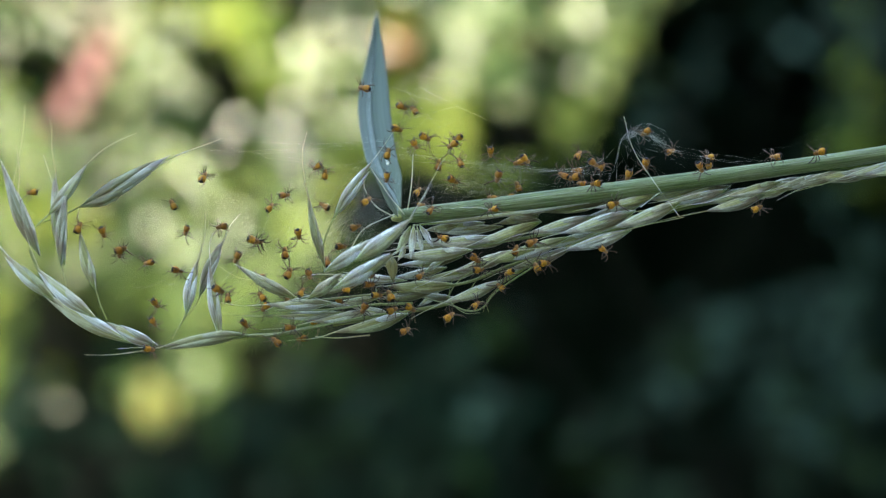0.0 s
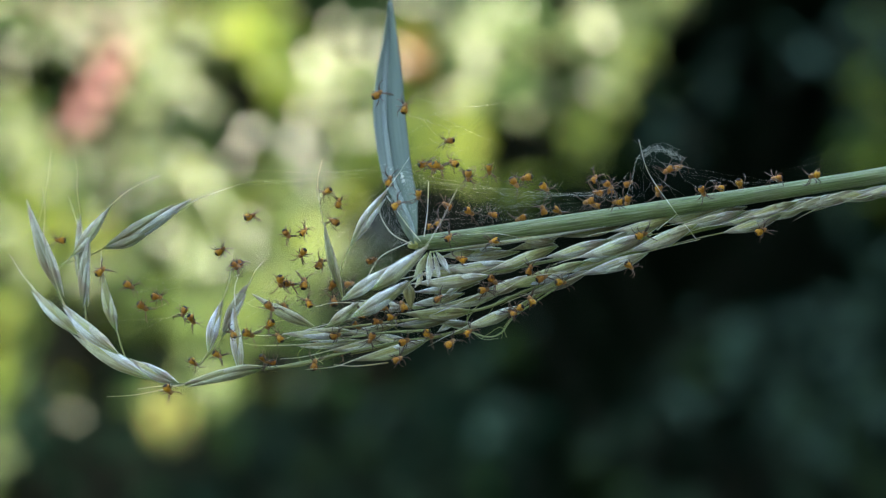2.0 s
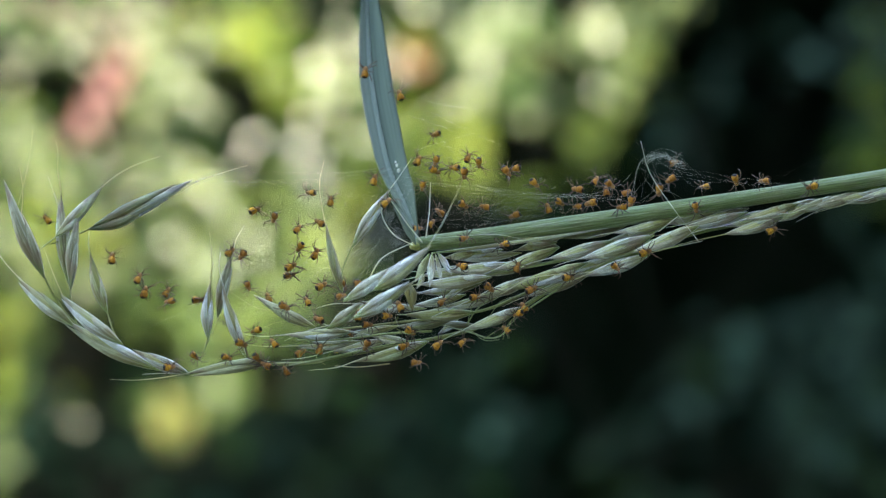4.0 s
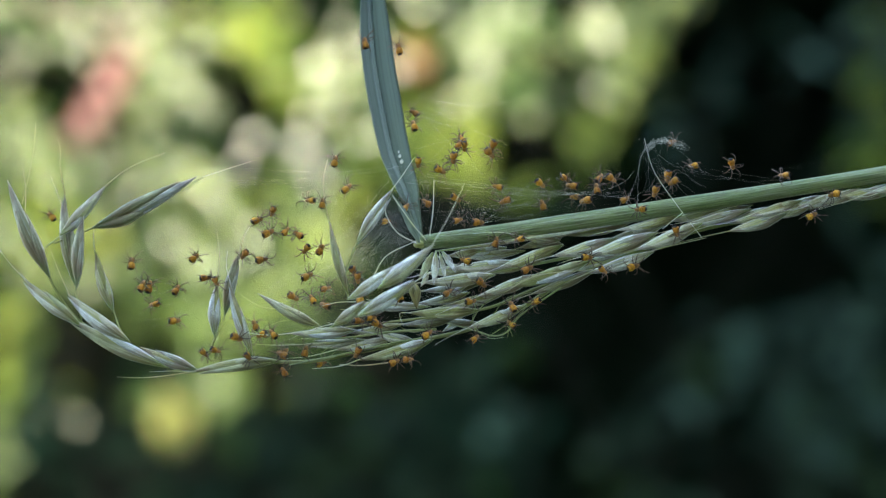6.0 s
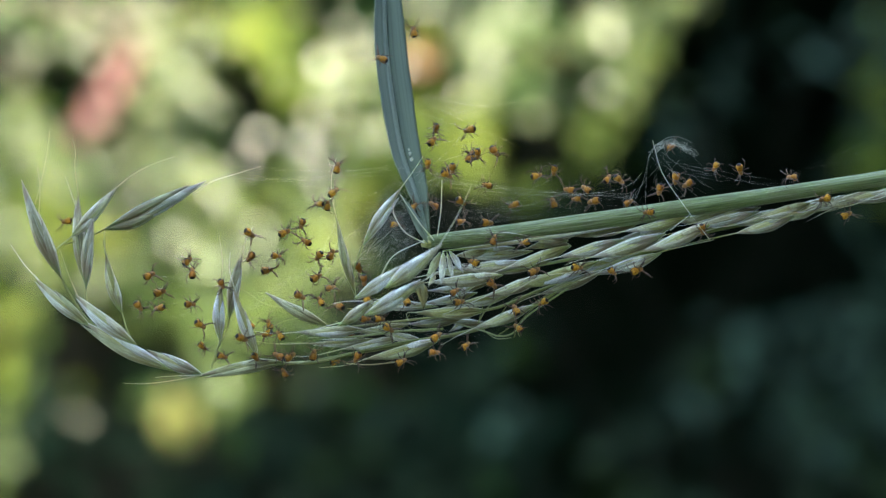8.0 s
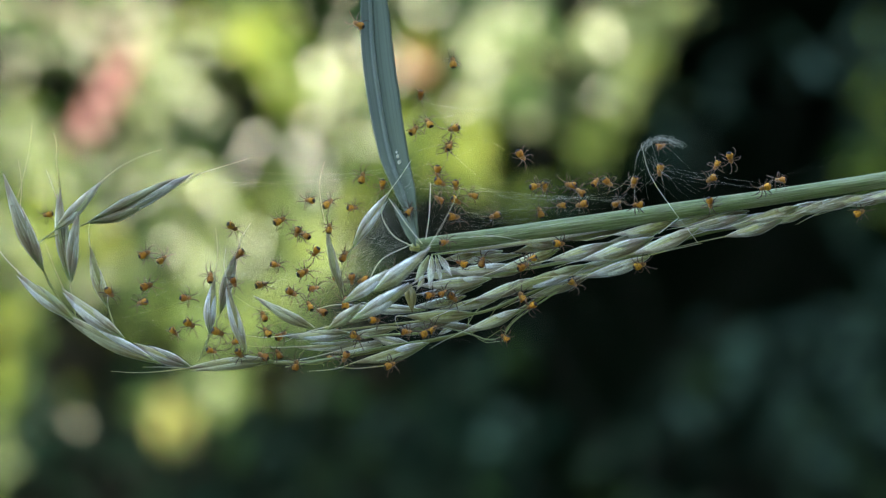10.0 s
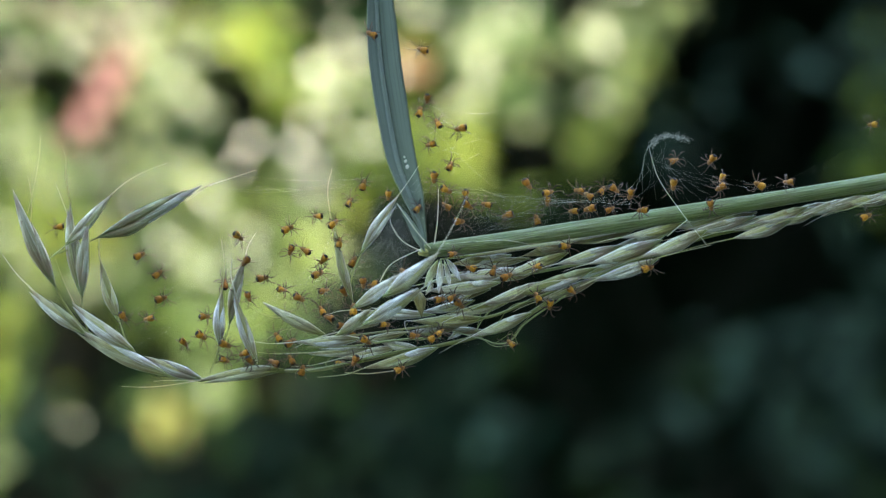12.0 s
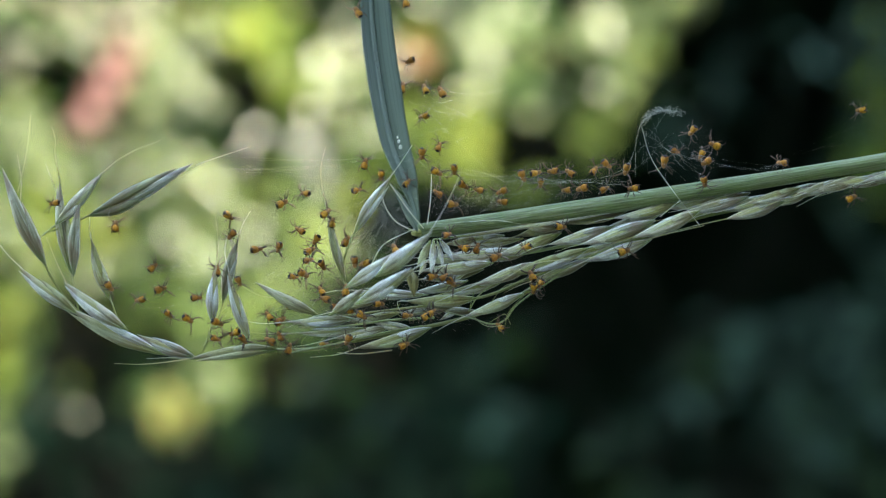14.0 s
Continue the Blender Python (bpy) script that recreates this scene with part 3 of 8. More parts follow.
shrub("shade_shrub", "dark blue-green shrub, shade put into its leaf colour", [((219.3, 2080, 127.2), 19.7), ((180.7, 2080, 80.0), 14.6), ((202.2, 2080, 54.3), 14.6), 
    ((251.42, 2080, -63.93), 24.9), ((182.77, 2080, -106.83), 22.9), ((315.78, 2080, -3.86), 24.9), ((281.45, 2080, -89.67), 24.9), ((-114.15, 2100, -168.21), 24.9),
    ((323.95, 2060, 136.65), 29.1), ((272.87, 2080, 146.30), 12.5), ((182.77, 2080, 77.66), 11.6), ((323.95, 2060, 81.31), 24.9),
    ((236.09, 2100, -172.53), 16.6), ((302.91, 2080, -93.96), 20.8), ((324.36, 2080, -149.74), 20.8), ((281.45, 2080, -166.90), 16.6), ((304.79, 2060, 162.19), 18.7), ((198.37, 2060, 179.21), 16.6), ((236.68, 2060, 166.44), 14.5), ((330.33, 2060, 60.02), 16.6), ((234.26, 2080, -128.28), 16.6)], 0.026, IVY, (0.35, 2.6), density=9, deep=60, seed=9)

shrub("ivy_bush", "low ivy bush under the hedge, its leaf colour dimmed for shade", [
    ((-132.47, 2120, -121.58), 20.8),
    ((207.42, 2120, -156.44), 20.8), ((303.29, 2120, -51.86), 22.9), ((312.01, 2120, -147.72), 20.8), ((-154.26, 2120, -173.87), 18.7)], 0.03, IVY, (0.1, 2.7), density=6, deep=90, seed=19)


# the thicket behind: leafy on the sunlit side; past its edge, shade is put into dim blue-green leaf colours
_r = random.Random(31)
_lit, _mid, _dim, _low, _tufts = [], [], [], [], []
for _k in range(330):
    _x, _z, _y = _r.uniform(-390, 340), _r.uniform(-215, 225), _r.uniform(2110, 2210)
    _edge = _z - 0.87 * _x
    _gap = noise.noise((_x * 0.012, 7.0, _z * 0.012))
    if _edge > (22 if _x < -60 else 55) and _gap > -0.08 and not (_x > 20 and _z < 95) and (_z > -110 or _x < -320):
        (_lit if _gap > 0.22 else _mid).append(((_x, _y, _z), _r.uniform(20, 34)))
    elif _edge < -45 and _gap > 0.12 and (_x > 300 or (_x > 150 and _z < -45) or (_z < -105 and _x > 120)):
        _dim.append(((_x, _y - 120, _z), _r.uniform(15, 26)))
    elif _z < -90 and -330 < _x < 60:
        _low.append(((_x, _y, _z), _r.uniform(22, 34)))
    if _edge > 30 and _z > -60 and _gap > -0.1 and _k % 2:
        _tufts.append(((_x, _y - 230, _z), _r.uniform(4, 7)))
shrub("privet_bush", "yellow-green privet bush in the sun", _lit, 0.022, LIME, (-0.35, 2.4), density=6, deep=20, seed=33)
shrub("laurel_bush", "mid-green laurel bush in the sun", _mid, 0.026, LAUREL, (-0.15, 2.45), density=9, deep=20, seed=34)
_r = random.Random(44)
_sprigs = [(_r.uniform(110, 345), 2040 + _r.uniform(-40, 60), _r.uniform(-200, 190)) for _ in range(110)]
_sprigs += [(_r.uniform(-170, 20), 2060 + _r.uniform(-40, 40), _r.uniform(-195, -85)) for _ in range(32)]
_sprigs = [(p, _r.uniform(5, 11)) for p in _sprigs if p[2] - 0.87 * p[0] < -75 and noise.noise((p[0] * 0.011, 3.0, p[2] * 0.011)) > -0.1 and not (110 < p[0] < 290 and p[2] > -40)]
shrub("periwinkle", "periwinkle with loose green leaf sprigs, their colour darkened for shade", _sprigs, 0.02, SPRIG, (0.25, 2.45), density=40, deep=20, seed=45)
shrub("deutzia_bush", "light green sunlit deutzia bush", [((-168.2, 2000, -97.1), 12.5), ((-162.4, 2000, -90.4), 10.8), ((-174.9, 2000, -105.4), 10.8), ((-217.0, 1960, -108.6), 10.6), ((-213.7, 1960, -116.8), 8.2), ((-119.2, 1900, -43.3), 11.2), ((-155.1, 1900, -41.3), 11.2), ((-135.1, 1900, -36.5), 11.2), ((-173.0, 1900, -46.1), 8.8), ((-103.2, 1900, -53.3), 8.8), ((-139.1, 1900, -57.3), 8.8), ((-299.69, 1990, 8.69), 18.7), ((-262.43, 1990, -12.00), 17.5), ((-221.04, 1990, 0.41), 16.6), ((-192.07, 1990, -32.70), 15.0), ((-278.99, 1990, -40.98), 15.0), ((-233.46, 1990, -36.84), 14.1), ((-316.25, 1990, -36.84), 15.0)], 0.02, LIMEWHITE,
      (-0.35, 2.2), density=14, deep=20, seed=49)
shrub("forsythia_bush", "vivid yellow-green sunlit forsythia leaves", [((-131.76, 1910, 148.59), 14.1), ((-121.75, 1910, 124.56), 12.5), ((2.40, 1910, 84.51), 15.0), ((18.42, 1910, 70.49), 10.0), ((106.53, 1910, 80.50), 10.8), ((60.48, 1910, 36.45), 10.0), ((-269.94, 1910, 20.43), 13.3),
    ((-289.96, 1910, 36.45), 10.8), ((-229.89, 1910, 20.43), 10.8), ((-137.77, 1910, -39.65), 10.8), ((-25.63, 1910, 152.59), 8.3), ((-89.71, 1910, 8.41), 10.0), ((-181.83, 1910, 56.47), 9.1)], 0.018, VIVID, (-0.3, 2.05), density=34, seed=47)
# more such tufts, scattered as painted glints over the sunlit side
shrub("euonymus_bush", "euonymus bush, its small cream leaf tufts standing in for glints", _tufts, 0.016, CREAM, (-0.2, 2.1), density=90, deep=10, seed=37)
shrub("spirea_bush", "pale lime spirea bush deep in the border", [((-150.67, 1990, -12.00), 24.9), ((-117.56, 1990, 4.55), 24.9), ((-92.72, 1990, 16.97), 22.9), ((-129.98, 1990, -40.98), 24.9), ((-101.00, 1990, -24.42), 22.9),
    ((-80.30, 1990, -12.00), 18.7), ((-146.53, 1990, -65.82), 22.9), ((-113.42, 1990, -65.82), 20.8), ((-167.23, 1990, -82.37), 18.7), ((-177.58, 1990, -101.00), 13.3), ((-161.02, 1990, -96.86), 10.8), ((-223.11, 1990, -107.21), 12.5), ((-179.65, 1990, -53.40), 20.8), ((-67.89, 1990, 16.97), 16.6), ((120.38, 2220, 86.44), 16.6), ((133.96, 2220, 109.07), 20.8),
    ((156.58, 2220, 149.80), 20.8), ((179.21, 2220, 181.47), 18.7), ((-65.17, 2220, 50.23), 18.7)],
      0.022, LIMEWHITE, (0.05, 2.6), density=14, deep=30, seed=38)
shrub("box_bush", "small green box bush in half shade", [((-117.3, 2030, -102.5), 9.3), ((-146.7, 2030, -146.6), 10.1), ((-58.4, 2030, -152.9), 10.9), ((-92.0, 2030, -165.5), 9.3), ((-22.6, 2030, -108.8), 9.3), ((-79.4, 2030, -115.1), 7.6), ((282.3, 2030, -60.3), 11.8), ((277.3, 2030, -77.2), 10.1), ((97.2, 2030, -165.5), 15.1), ((51.0, 2030, -77.2), 13.5), ((139.3, 2030, -171.8), 11.8), ((307.6, 2030, -144.5), 12.6), ((318.1, 2030, -169.7), 11.8), ((25.7, 2030, -165.5), 14.3), ((93.0, 2030, -102.4), 10.9), ((194.0, 2030, -85.6), 8.4), ((320.2, 2030, -102.4), 10.9), ((138.23, 2050, 64.03), 14.5), ((91.59, 2050, 25.86), 12.5), ((318.43, 2050, 64.03), 14.5), ((161.55, 2050, 110.67), 10.4)], 0.02, LAUREL,
      (0.2, 2.5), density=9, seed=39)
shrub("weigela_bush", "pale green sunlit weigela bush", [((12.9, 1990, 52.3), 9.9), ((8.7, 1990, 68.9), 9.9), ((-127.8, 1990, -42.9), 14.1), ((-144.4, 1990, -26.3), 14.1), ((-105.1, 1990, -20.1), 12.4), ((-90.6, 1990, -5.6), 12.4), ((-309.9, 1990, -59.5), 18.6), ((-297.5, 1990, -40.9), 14.9), ((-313.2, 1990, -92.6), 17.4), ((-260.3, 1990, 56.4), 14.1), ((-228.0, 1990, 57.3), 10.8), ((-305.8, 1990, 66.8), 14.1), ((-185.8, 1990, 50.2), 10.8), ((-161.0, 1990, 44.0), 14.1), ((-181.6, 1990, -42.9), 12.4), ((-179.6, 1990, -67.7), 12.4), ((-173.3, 1990, -96.7), 11.6)], 0.02, LIMEWHITE, (-0.4, 2.15), density=26, deep=20, seed=51)
shrub("hebe_bush", "sunlit hebe bush with cream leaves standing in for glints", [((-319.3, 1900, -143.0), 5.6), ((-319.3, 1900, -161.0), 5.6), ((-319.3, 1900, -121.1), 6.4), ((118.4, 1990, 164.1), 17.4), ((119.7, 1990, 135.2), 16.6), ((153.6, 1990, 170.4), 14.9), ((166.1, 1990, 160.0), 9.1), ((114.3, 1990, 110.3), 10.8), ((37.7, 1990, 160.0), 16.6)], 0.018, PALE, (0.25, 2.2), density=42, deep=20, seed=52)
shrub("currant_bush", "vivid lime-green currant leaves in the sun", [((-307.4, 1900, -73.3), 9.6), ((-306.6, 1900, -49.3), 9.6), ((-308.9, 1900, -97.2), 8.0), ((13.2, 1900, 55.2), 8.8), ((54.3, 1900, 42.5), 5.6), ((104.1, 1900, 81.6), 5.6), ((-188.6, 1920, 54.8), 5.6), ((52.7, 1920, 42.8), 5.6), ((-141.5, 1940, 164.8), 16.2), ((-113.1, 1940, 112.1), 12.2), ((-96.9, 1940, 140.5), 10.5), ((-98.9, 1940, 97.9), 9.7), ((-133.4, 1940, 148.6), 12.2), ((8.6, 1940, 83.7), 14.6), ((14.6, 1940, 55.3), 12.2), ((0.5, 1940, 63.4), 10.5), ((53.2, 1940, 42.4), 9.7), ((-107.0, 1940, 104.0), 10.5), ((-121.2, 1940, 136.4), 10.5), ((-101.0, 1940, 124.3), 8.9), ], 0.018, VIVID, (0.0, 2.1), density=26, deep=15, seed=53)
shrub("bay_bush", "mid-green bay bush at the edge of the shade", [((315.1, 1990, 135.2), 13.2), ((320.1, 1990, 100.0), 14.1), ((317.2, 1990, 60.7), 13.2), ((326.6, 2080, 110.1), 12.9), ((330.0, 2080, 71.5), 15.4), ((330.9, 2080, 32.8), 14.6), ((120.6, 2080, 54.3), 11.2), ((159.2, 2080, 144.4), 11.2)], 0.022, LIME, (0.4, 2.4), density=22, deep=20, seed=54)
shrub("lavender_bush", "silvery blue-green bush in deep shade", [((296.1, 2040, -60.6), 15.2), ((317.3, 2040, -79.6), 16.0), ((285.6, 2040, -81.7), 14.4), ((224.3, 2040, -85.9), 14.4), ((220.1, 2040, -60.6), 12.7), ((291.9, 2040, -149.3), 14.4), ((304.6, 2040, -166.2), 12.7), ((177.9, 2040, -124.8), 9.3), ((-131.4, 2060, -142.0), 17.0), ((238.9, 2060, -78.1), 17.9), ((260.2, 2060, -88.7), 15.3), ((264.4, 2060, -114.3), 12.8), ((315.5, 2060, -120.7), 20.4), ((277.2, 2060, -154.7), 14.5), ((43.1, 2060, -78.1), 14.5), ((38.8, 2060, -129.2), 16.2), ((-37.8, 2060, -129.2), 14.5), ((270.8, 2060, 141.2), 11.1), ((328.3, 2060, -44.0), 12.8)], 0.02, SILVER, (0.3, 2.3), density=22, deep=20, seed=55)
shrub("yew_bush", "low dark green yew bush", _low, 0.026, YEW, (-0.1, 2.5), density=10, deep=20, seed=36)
shrub("holly_bush", "holly bush, its leaf colour darkened and blued for shade", _dim, 0.028, IVY, (0.3, 2.5), density=9, deep=20, seed=35)

# ---- the grass ----
PIVOT = mm((-1.44, 0, 0.48))
LOW_HINGE = mm((-13.08, 0, -14.12))
TAIL_HINGE = mm((-34.62, 0, -16.67))
BLADE_FOOT = mm((-2.89, 3, 1.04))
stalk = tagged(new("grass_stalk"), "green grass stalk bent over level, with a folded seed head", "grass")
stalk.location = (0, 0, 1)
tail_parts, tip_parts, low_parts, upright_parts = [], [], [], []
UPRIGHT_FOOT = mm((-32.62, 0, -15.87))
stem_line = [(-3.19, 0, 0.56), (-1.28, 0, 0.88), (9.25, 0, 2.07), (33.18, 0, 5.70), (62.53, 0, 10.29), (120.92, 0, 20.02), (224.62, 0, 24.81), (312.36, 0, -20.66), (348.25, 0, -204.12), (356.23, 0, -563.05), (357.02, 0, -1005.74)]
part("stem", tube("stem", stem_line, (0.55, 1.02, 1.31, 1.22, 1.08, 1.6, 1.7, 1.8, 1.9, 2.0, 2.1), STEM, n=150, sides=20, ribs=0.025, ribcount=10), stalk)

part("node", tube("node", [(-3.43, -0.3, 0.32), (-3.03, -0.5, 0.48), (-2.55, -0.5, 0.56), (-2.07, -0.2, 0.64)], (0.30, 0.52, 0.62, 0.50), NODE, n=14, sides=12), stalk, "pale swollen node")
part("sheath", tube("sheath", [(-0.48, -0.8, -0.48), (5.25, -0.9, 0.16), (11.62, -0.9, 1.11), (18.00, -0.8, 2.07), (24.38, -0.6, 3.11)], (0.10, 0.26, 0.30, 0.22, 0.06), LEMMA, n=40, sides=8), stalk, "papery pale leaf sheath")


def spikelet(base, tip, width, awns=(), mat=None, where="", lean=1, seed=0):
    """One spikelet: a lemma with two papery glumes clasping its base, and its awns."""
    rnd = random.Random(seed or int(abs(base[0] * 37 + tip[2] * 91 + width * 7)))
    splay = 0.3 if base[0] > 4 else 1.0
    width *= 1.14 if base[0] > 30 else 0.98 if base[0] > 4 else 1.0
    body = part("spikelet", husk("spikelet", base, tip, width * (0.74 if splay == 1.0 else 0.86), LEMMA if mat is GLUME else (mat or LEMMA), bow=0.05 * lean), stalk)
    shell = GLUME if mat is LEMMA or mat is None else mat
    if where == "tip":
        shell = rnd.choice((GLUME, DRY, LEMMA))
    elif where == "tail":
        shell = rnd.choice((DRY, LEMMA, GLUME))
    elif splay < 1:
        shell = rnd.choice((GLUME, shell, LEMMA, DRY, DRY) if base[0] > 14 else (GLUME, GLUME, shell, LEMMA, DRY))
    k = rnd.uniform(0.86, 1.0)
    part("glume", husk("glume", base, tip, width * 0.56, shell, bow=0.05 * lean, shift=0.22, open_=splay * rnd.uniform(0.0, 0.04), length=k, flat=0.95), body)
    part("glume", husk("glume", base, tip, width * 0.54, shell, bow=0.05 * lean, shift=-0.22, open_=-splay * rnd.uniform(0.0, 0.05), length=k * rnd.uniform(0.55 + 0.13 * splay, 0.9), flat=1.0), body)
    if not awns and not where and abs(tip[0] - base[0]) > 1.6 * abs(tip[2] - base[2]):
        b, e = Vector(base), Vector(tip)
        d = (e - b).normalized() * rnd.uniform(2.5, 7.0)
        awns = [[tuple(e - d * 0.1), tuple(e + d * 0.5 + Vector((0, -0.2, rnd.uniform(-0.3, 0.2)))), tuple(e + d + Vector((0, -0.3, rnd.uniform(-1.0, 0.5))))]]
    for line in awns:
        n = len(line)
        part("awn", tube("awn", line, [0.085 - 0.065 * i / (n - 1) for i in range(n)], AWN, n=16, sides=5), body)
    if where == "tail":
        tail_parts.append(body)
    elif where == "tip":
        tip_parts.append(body)
    elif where == "low":
        low_parts.append(body)
    elif where == "upright":
        upright_parts.append(body)
    return body


def twig(name, line, r0, r1, mat=BRANCH, where=""):
    n = len(line)
    ob = part(name, tube(name, line, [r0 + (r1 - r0) * i / (n - 1) for i in range(n)], mat, n=8 * n, sides=7), stalk)
    if where == "tail":
        tail_parts.append(ob)
    elif where == "tip":
        tip_parts.append(ob)
    elif where == "low":
        low_parts.append(ob)
    elif where == "upright":
        upright_parts.append(ob)
    return ob


part("bract", husk("bract", (-2.63, -1.2, 0.64), (-6.52, -1.4, 7.56), 1.20, RIB, bow=-0.05, belly=0.25), stalk, "narrow twisted pale bract")

# the drooping tip of the seed head
twig("branch", [(-34.53, 1, -17.03), (-38.69, 1, -16.15), (-44.28, 1, -13.27), (-50.68, 1, -10.07), (-54.03, 1, -5.91), (-55.31, 1, -3.28)], 0.28, 0.16, where="tail")
twig("branch", [(-50.68, 1, -10.07), (-51.13, 0, -7.10), (-51.45, 0, -4.71)], 0.14, 0.10, where="tip")
twig("branch", [(-56.39, 0, -0.40), (-55.52, 0, 0.72), (-53.44, 0, 2.39)], 0.12, 0.10, where="tip")
twig("branch", [(-54.56, 0, 1.20), (-51.48, 1, 2.32), (-48.76, 1, 3.52)], 0.12, 0.12, where="tip")
twig("branch", [(-44.35, 0, -12.68), (-45.31, 0, -10.69), (-46.10, 0, -8.30)], 0.12, 0.10, where="tip")
spikelet((-55.04, 0, -3.59), (-60.81, -1, 10.35), 2.71, [[(-58.74, -1, 6.85), (-57.63, -1, 11.22), (-56.99, -1, 14.80), (-56.67, -1, 18.23)], [(-58.55, 0, 4.55), (-58.31, 0, 8.85), (-58.79, 0, 12.20)]], DRY, "tip")
spikelet((-51.56, 1, -4.96), (-52.99, 1, 8.47), 2.15, [[(-52.91, 1, 8.07), (-53.55, 1, 12.07), (-53.47, 1, 14.31), (-53.95, 1, 16.23)], [(-52.60, 1, 4.56), (-54.03, 1, 8.47), (-54.91, 1, 10.87)]], DRY, "tip")
spikelet((-51.10, -1, -5.09), (-50.07, -1, 5.17), 2.15, [], DRY, "tip")
spikelet((-53.60, 0, 2.31), (-46.80, -1, 9.47), 2.23, [[(-47.12, -1, 9.15), (-44.49, -1, 11.22), (-41.55, -1, 12.74), (-38.52, -1, 13.77)]], GLUME, "tip", -1)
spikelet((-49.08, 1, 3.36), (-34.06, 0, 10.53), 3.03, [[(-37.17, 0, 8.38), (-33.42, 0, 10.29), (-30.63, 0, 11.25), (-26.24, 0, 12.60)], [(-38.61, 0, 7.66), (-35.42, 0, 8.85), (-32.86, 0, 10.85)]], DRY, "tip", -1)
spikelet((-46.10, 0, -8.53), (-48.66, 0, 0.40), 1.99, [[(-48.66, 0, 0.08), (-48.82, 0, 1.68), (-48.74, 0, 3.43)]], GLUME, "tip")
spikelet((-50.57, 0, -10.53), (-58.87, 0, -3.59), 2.07, [[(-58.39, 0, -3.91), (-60.54, 0, -1.68), (-62.53, 0, 1.04)], [(-55.20, 0, -6.78), (-57.59, 0, -4.71), (-58.95, 0, -3.11)]], LEMMA, "tail")
spikelet((-43.62, -1, -12.89), (-52.42, -2, -5.80), 2.63, [[(-51.95, -2, -6.27), (-53.38, -2, -3.10), (-54.73, -2, 0.48)]], GLUME, "tail")
spikelet((-38.29, 0, -16.51), (-52.33, 0, -9.33), 2.55, [], LEMMA, "tail")
spikelet((-34.22, 0, -16.91), (-42.43, 0, -13.48), 2.15, [], GLUME, "tail")
# the low branch
twig("branch", [(-11.51, 1, -14.79), (-17.90, 1, -15.91), (-22.70, 1, -15.99)], 0.30, 0.26, where="low")
twig("branch", [(-22.70, 1, -15.99), (-29.10, 1, -16.39), (-34.53, 1, -17.03)], 0.26, 0.22, where="low")
spikelet((-22.45, -1, -15.76), (-35.10, -1, -17.03), 2.15, [[(-34.39, -1, -16.95), (-38.52, -1, -17.51), (-42.11, -1, -17.75), (-45.61, -1, -17.59)], [(-35.02, 0, -17.07), (-37.81, 0, -16.91), (-41.16, 0, -16.99)]], GLUME, "low", -1)
twig("branch", [(-33.18, 0, -16.03), (-32.38, 0, -13.88), (-31.75, 0, -12.04)], 0.12, 0.10, where="upright")
twig("branch", [(-32.22, 0, -13.48), (-31.01, 1, -11.11), (-30.29, 1, -9.19)], 0.10, 0.08, where="upright")
spikelet((-31.75, 0, -12.28), (-31.12, -1, -4.06), 2.15, [[(-31.12, -1, -4.46), (-30.80, -1, -0.72), (-31.12, -1, 2.95)]], LEMMA, "upright")
spikelet((-30.37, 1, -9.35), (-28.06, 1, -0.40), 1.91, [[(-28.14, 1, -0.88), (-27.50, 1, 1.68), (-26.30, 1, 3.68)]], DRY, "upright")
spikelet((-26.48, 0, -14.92), (-29.45, -1, -4.54), 1.83, [[(-29.29, -1, -4.86), (-29.85, -1, -2.31), (-29.61, -1, 0.08)]], GLUME, "upright")
# about the joint
spikelet((-16.43, 0, -11.25), (-25.55, -1, -6.37), 1.99, [[(-21.01, -1, -8.60), (-24.99, -1, -8.28), (-28.97, -1, -5.89)]], GLUME)
spikelet((-11.49, 0, -11.57), (-21.33, -1, -12.02), 1.99, [[(-20.62, -1, -12.02), (-24.20, -1, -12.26), (-27.38, -1, -11.86)]], LEMMA)
spikelet((-9.91, 1, -12.95), (-19.90, 1, -13.67), 1.28, [], GLUME)
spikelet((-12.76, 0, -6.70), (-15.28, -1, 3.66), 1.52, [[(-14.88, -1, 1.27), (-16.00, -1, 6.45), (-16.24, -1, 9.63), (-15.60, -1, 12.50)]], GLUME)
spikelet((-11.62, -1, 0.32), (-6.20, -2, 8.58), 1.99, [[(-6.67, -2, 8.02), (-4.92, -2, 10.41), (-3.34, -2, 12.79)]], GLUME)
twig("branch", [(-11.62, -1, 0.32), (-12.74, -1, -2.31), (-13.24, 0, -5.10), (-12.60, 0, -7.26)], 0.10, 0.14)
spikelet((-8.32, -16, -5.55), (-0.46, -17, 0.61), 2.87, [[(-1.08, -17, 0.08), (1.23, -17, 3.92), (3.38, -17, 8.38)]], GLUME, "", -1)
spikelet((-12.62, -11, -7.17), (-5.60, -12, -2.25), 2.31, [], LEMMA, "", -1)
spikelet((-11.17, -13, -9.39), (-2.78, -14, -4.34), 2.47, [], GLUME, "", -1)
spikelet((-14.75, -8, -10.90), (-10.10, -9, -7.35), 2.07, [], GLUME, "", -1)
twig("branch", [(-17.87, 0, -12.68), (-13.05, -1, -9.95), (-7.47, -2, -6.27)], 0.2, 0.24)
spikelet((-1.12, 0, -8.30), (-12.12, 0, -7.58), 1.52, [], GLUME)
spikelet((5.89, -1, -8.76), (-4.45, -2, -9.13), 2.31, [[(-3.89, -2, -9.13), (-5.48, -2, -9.29), (-4.92, -2, -11.04)]], GLUME)
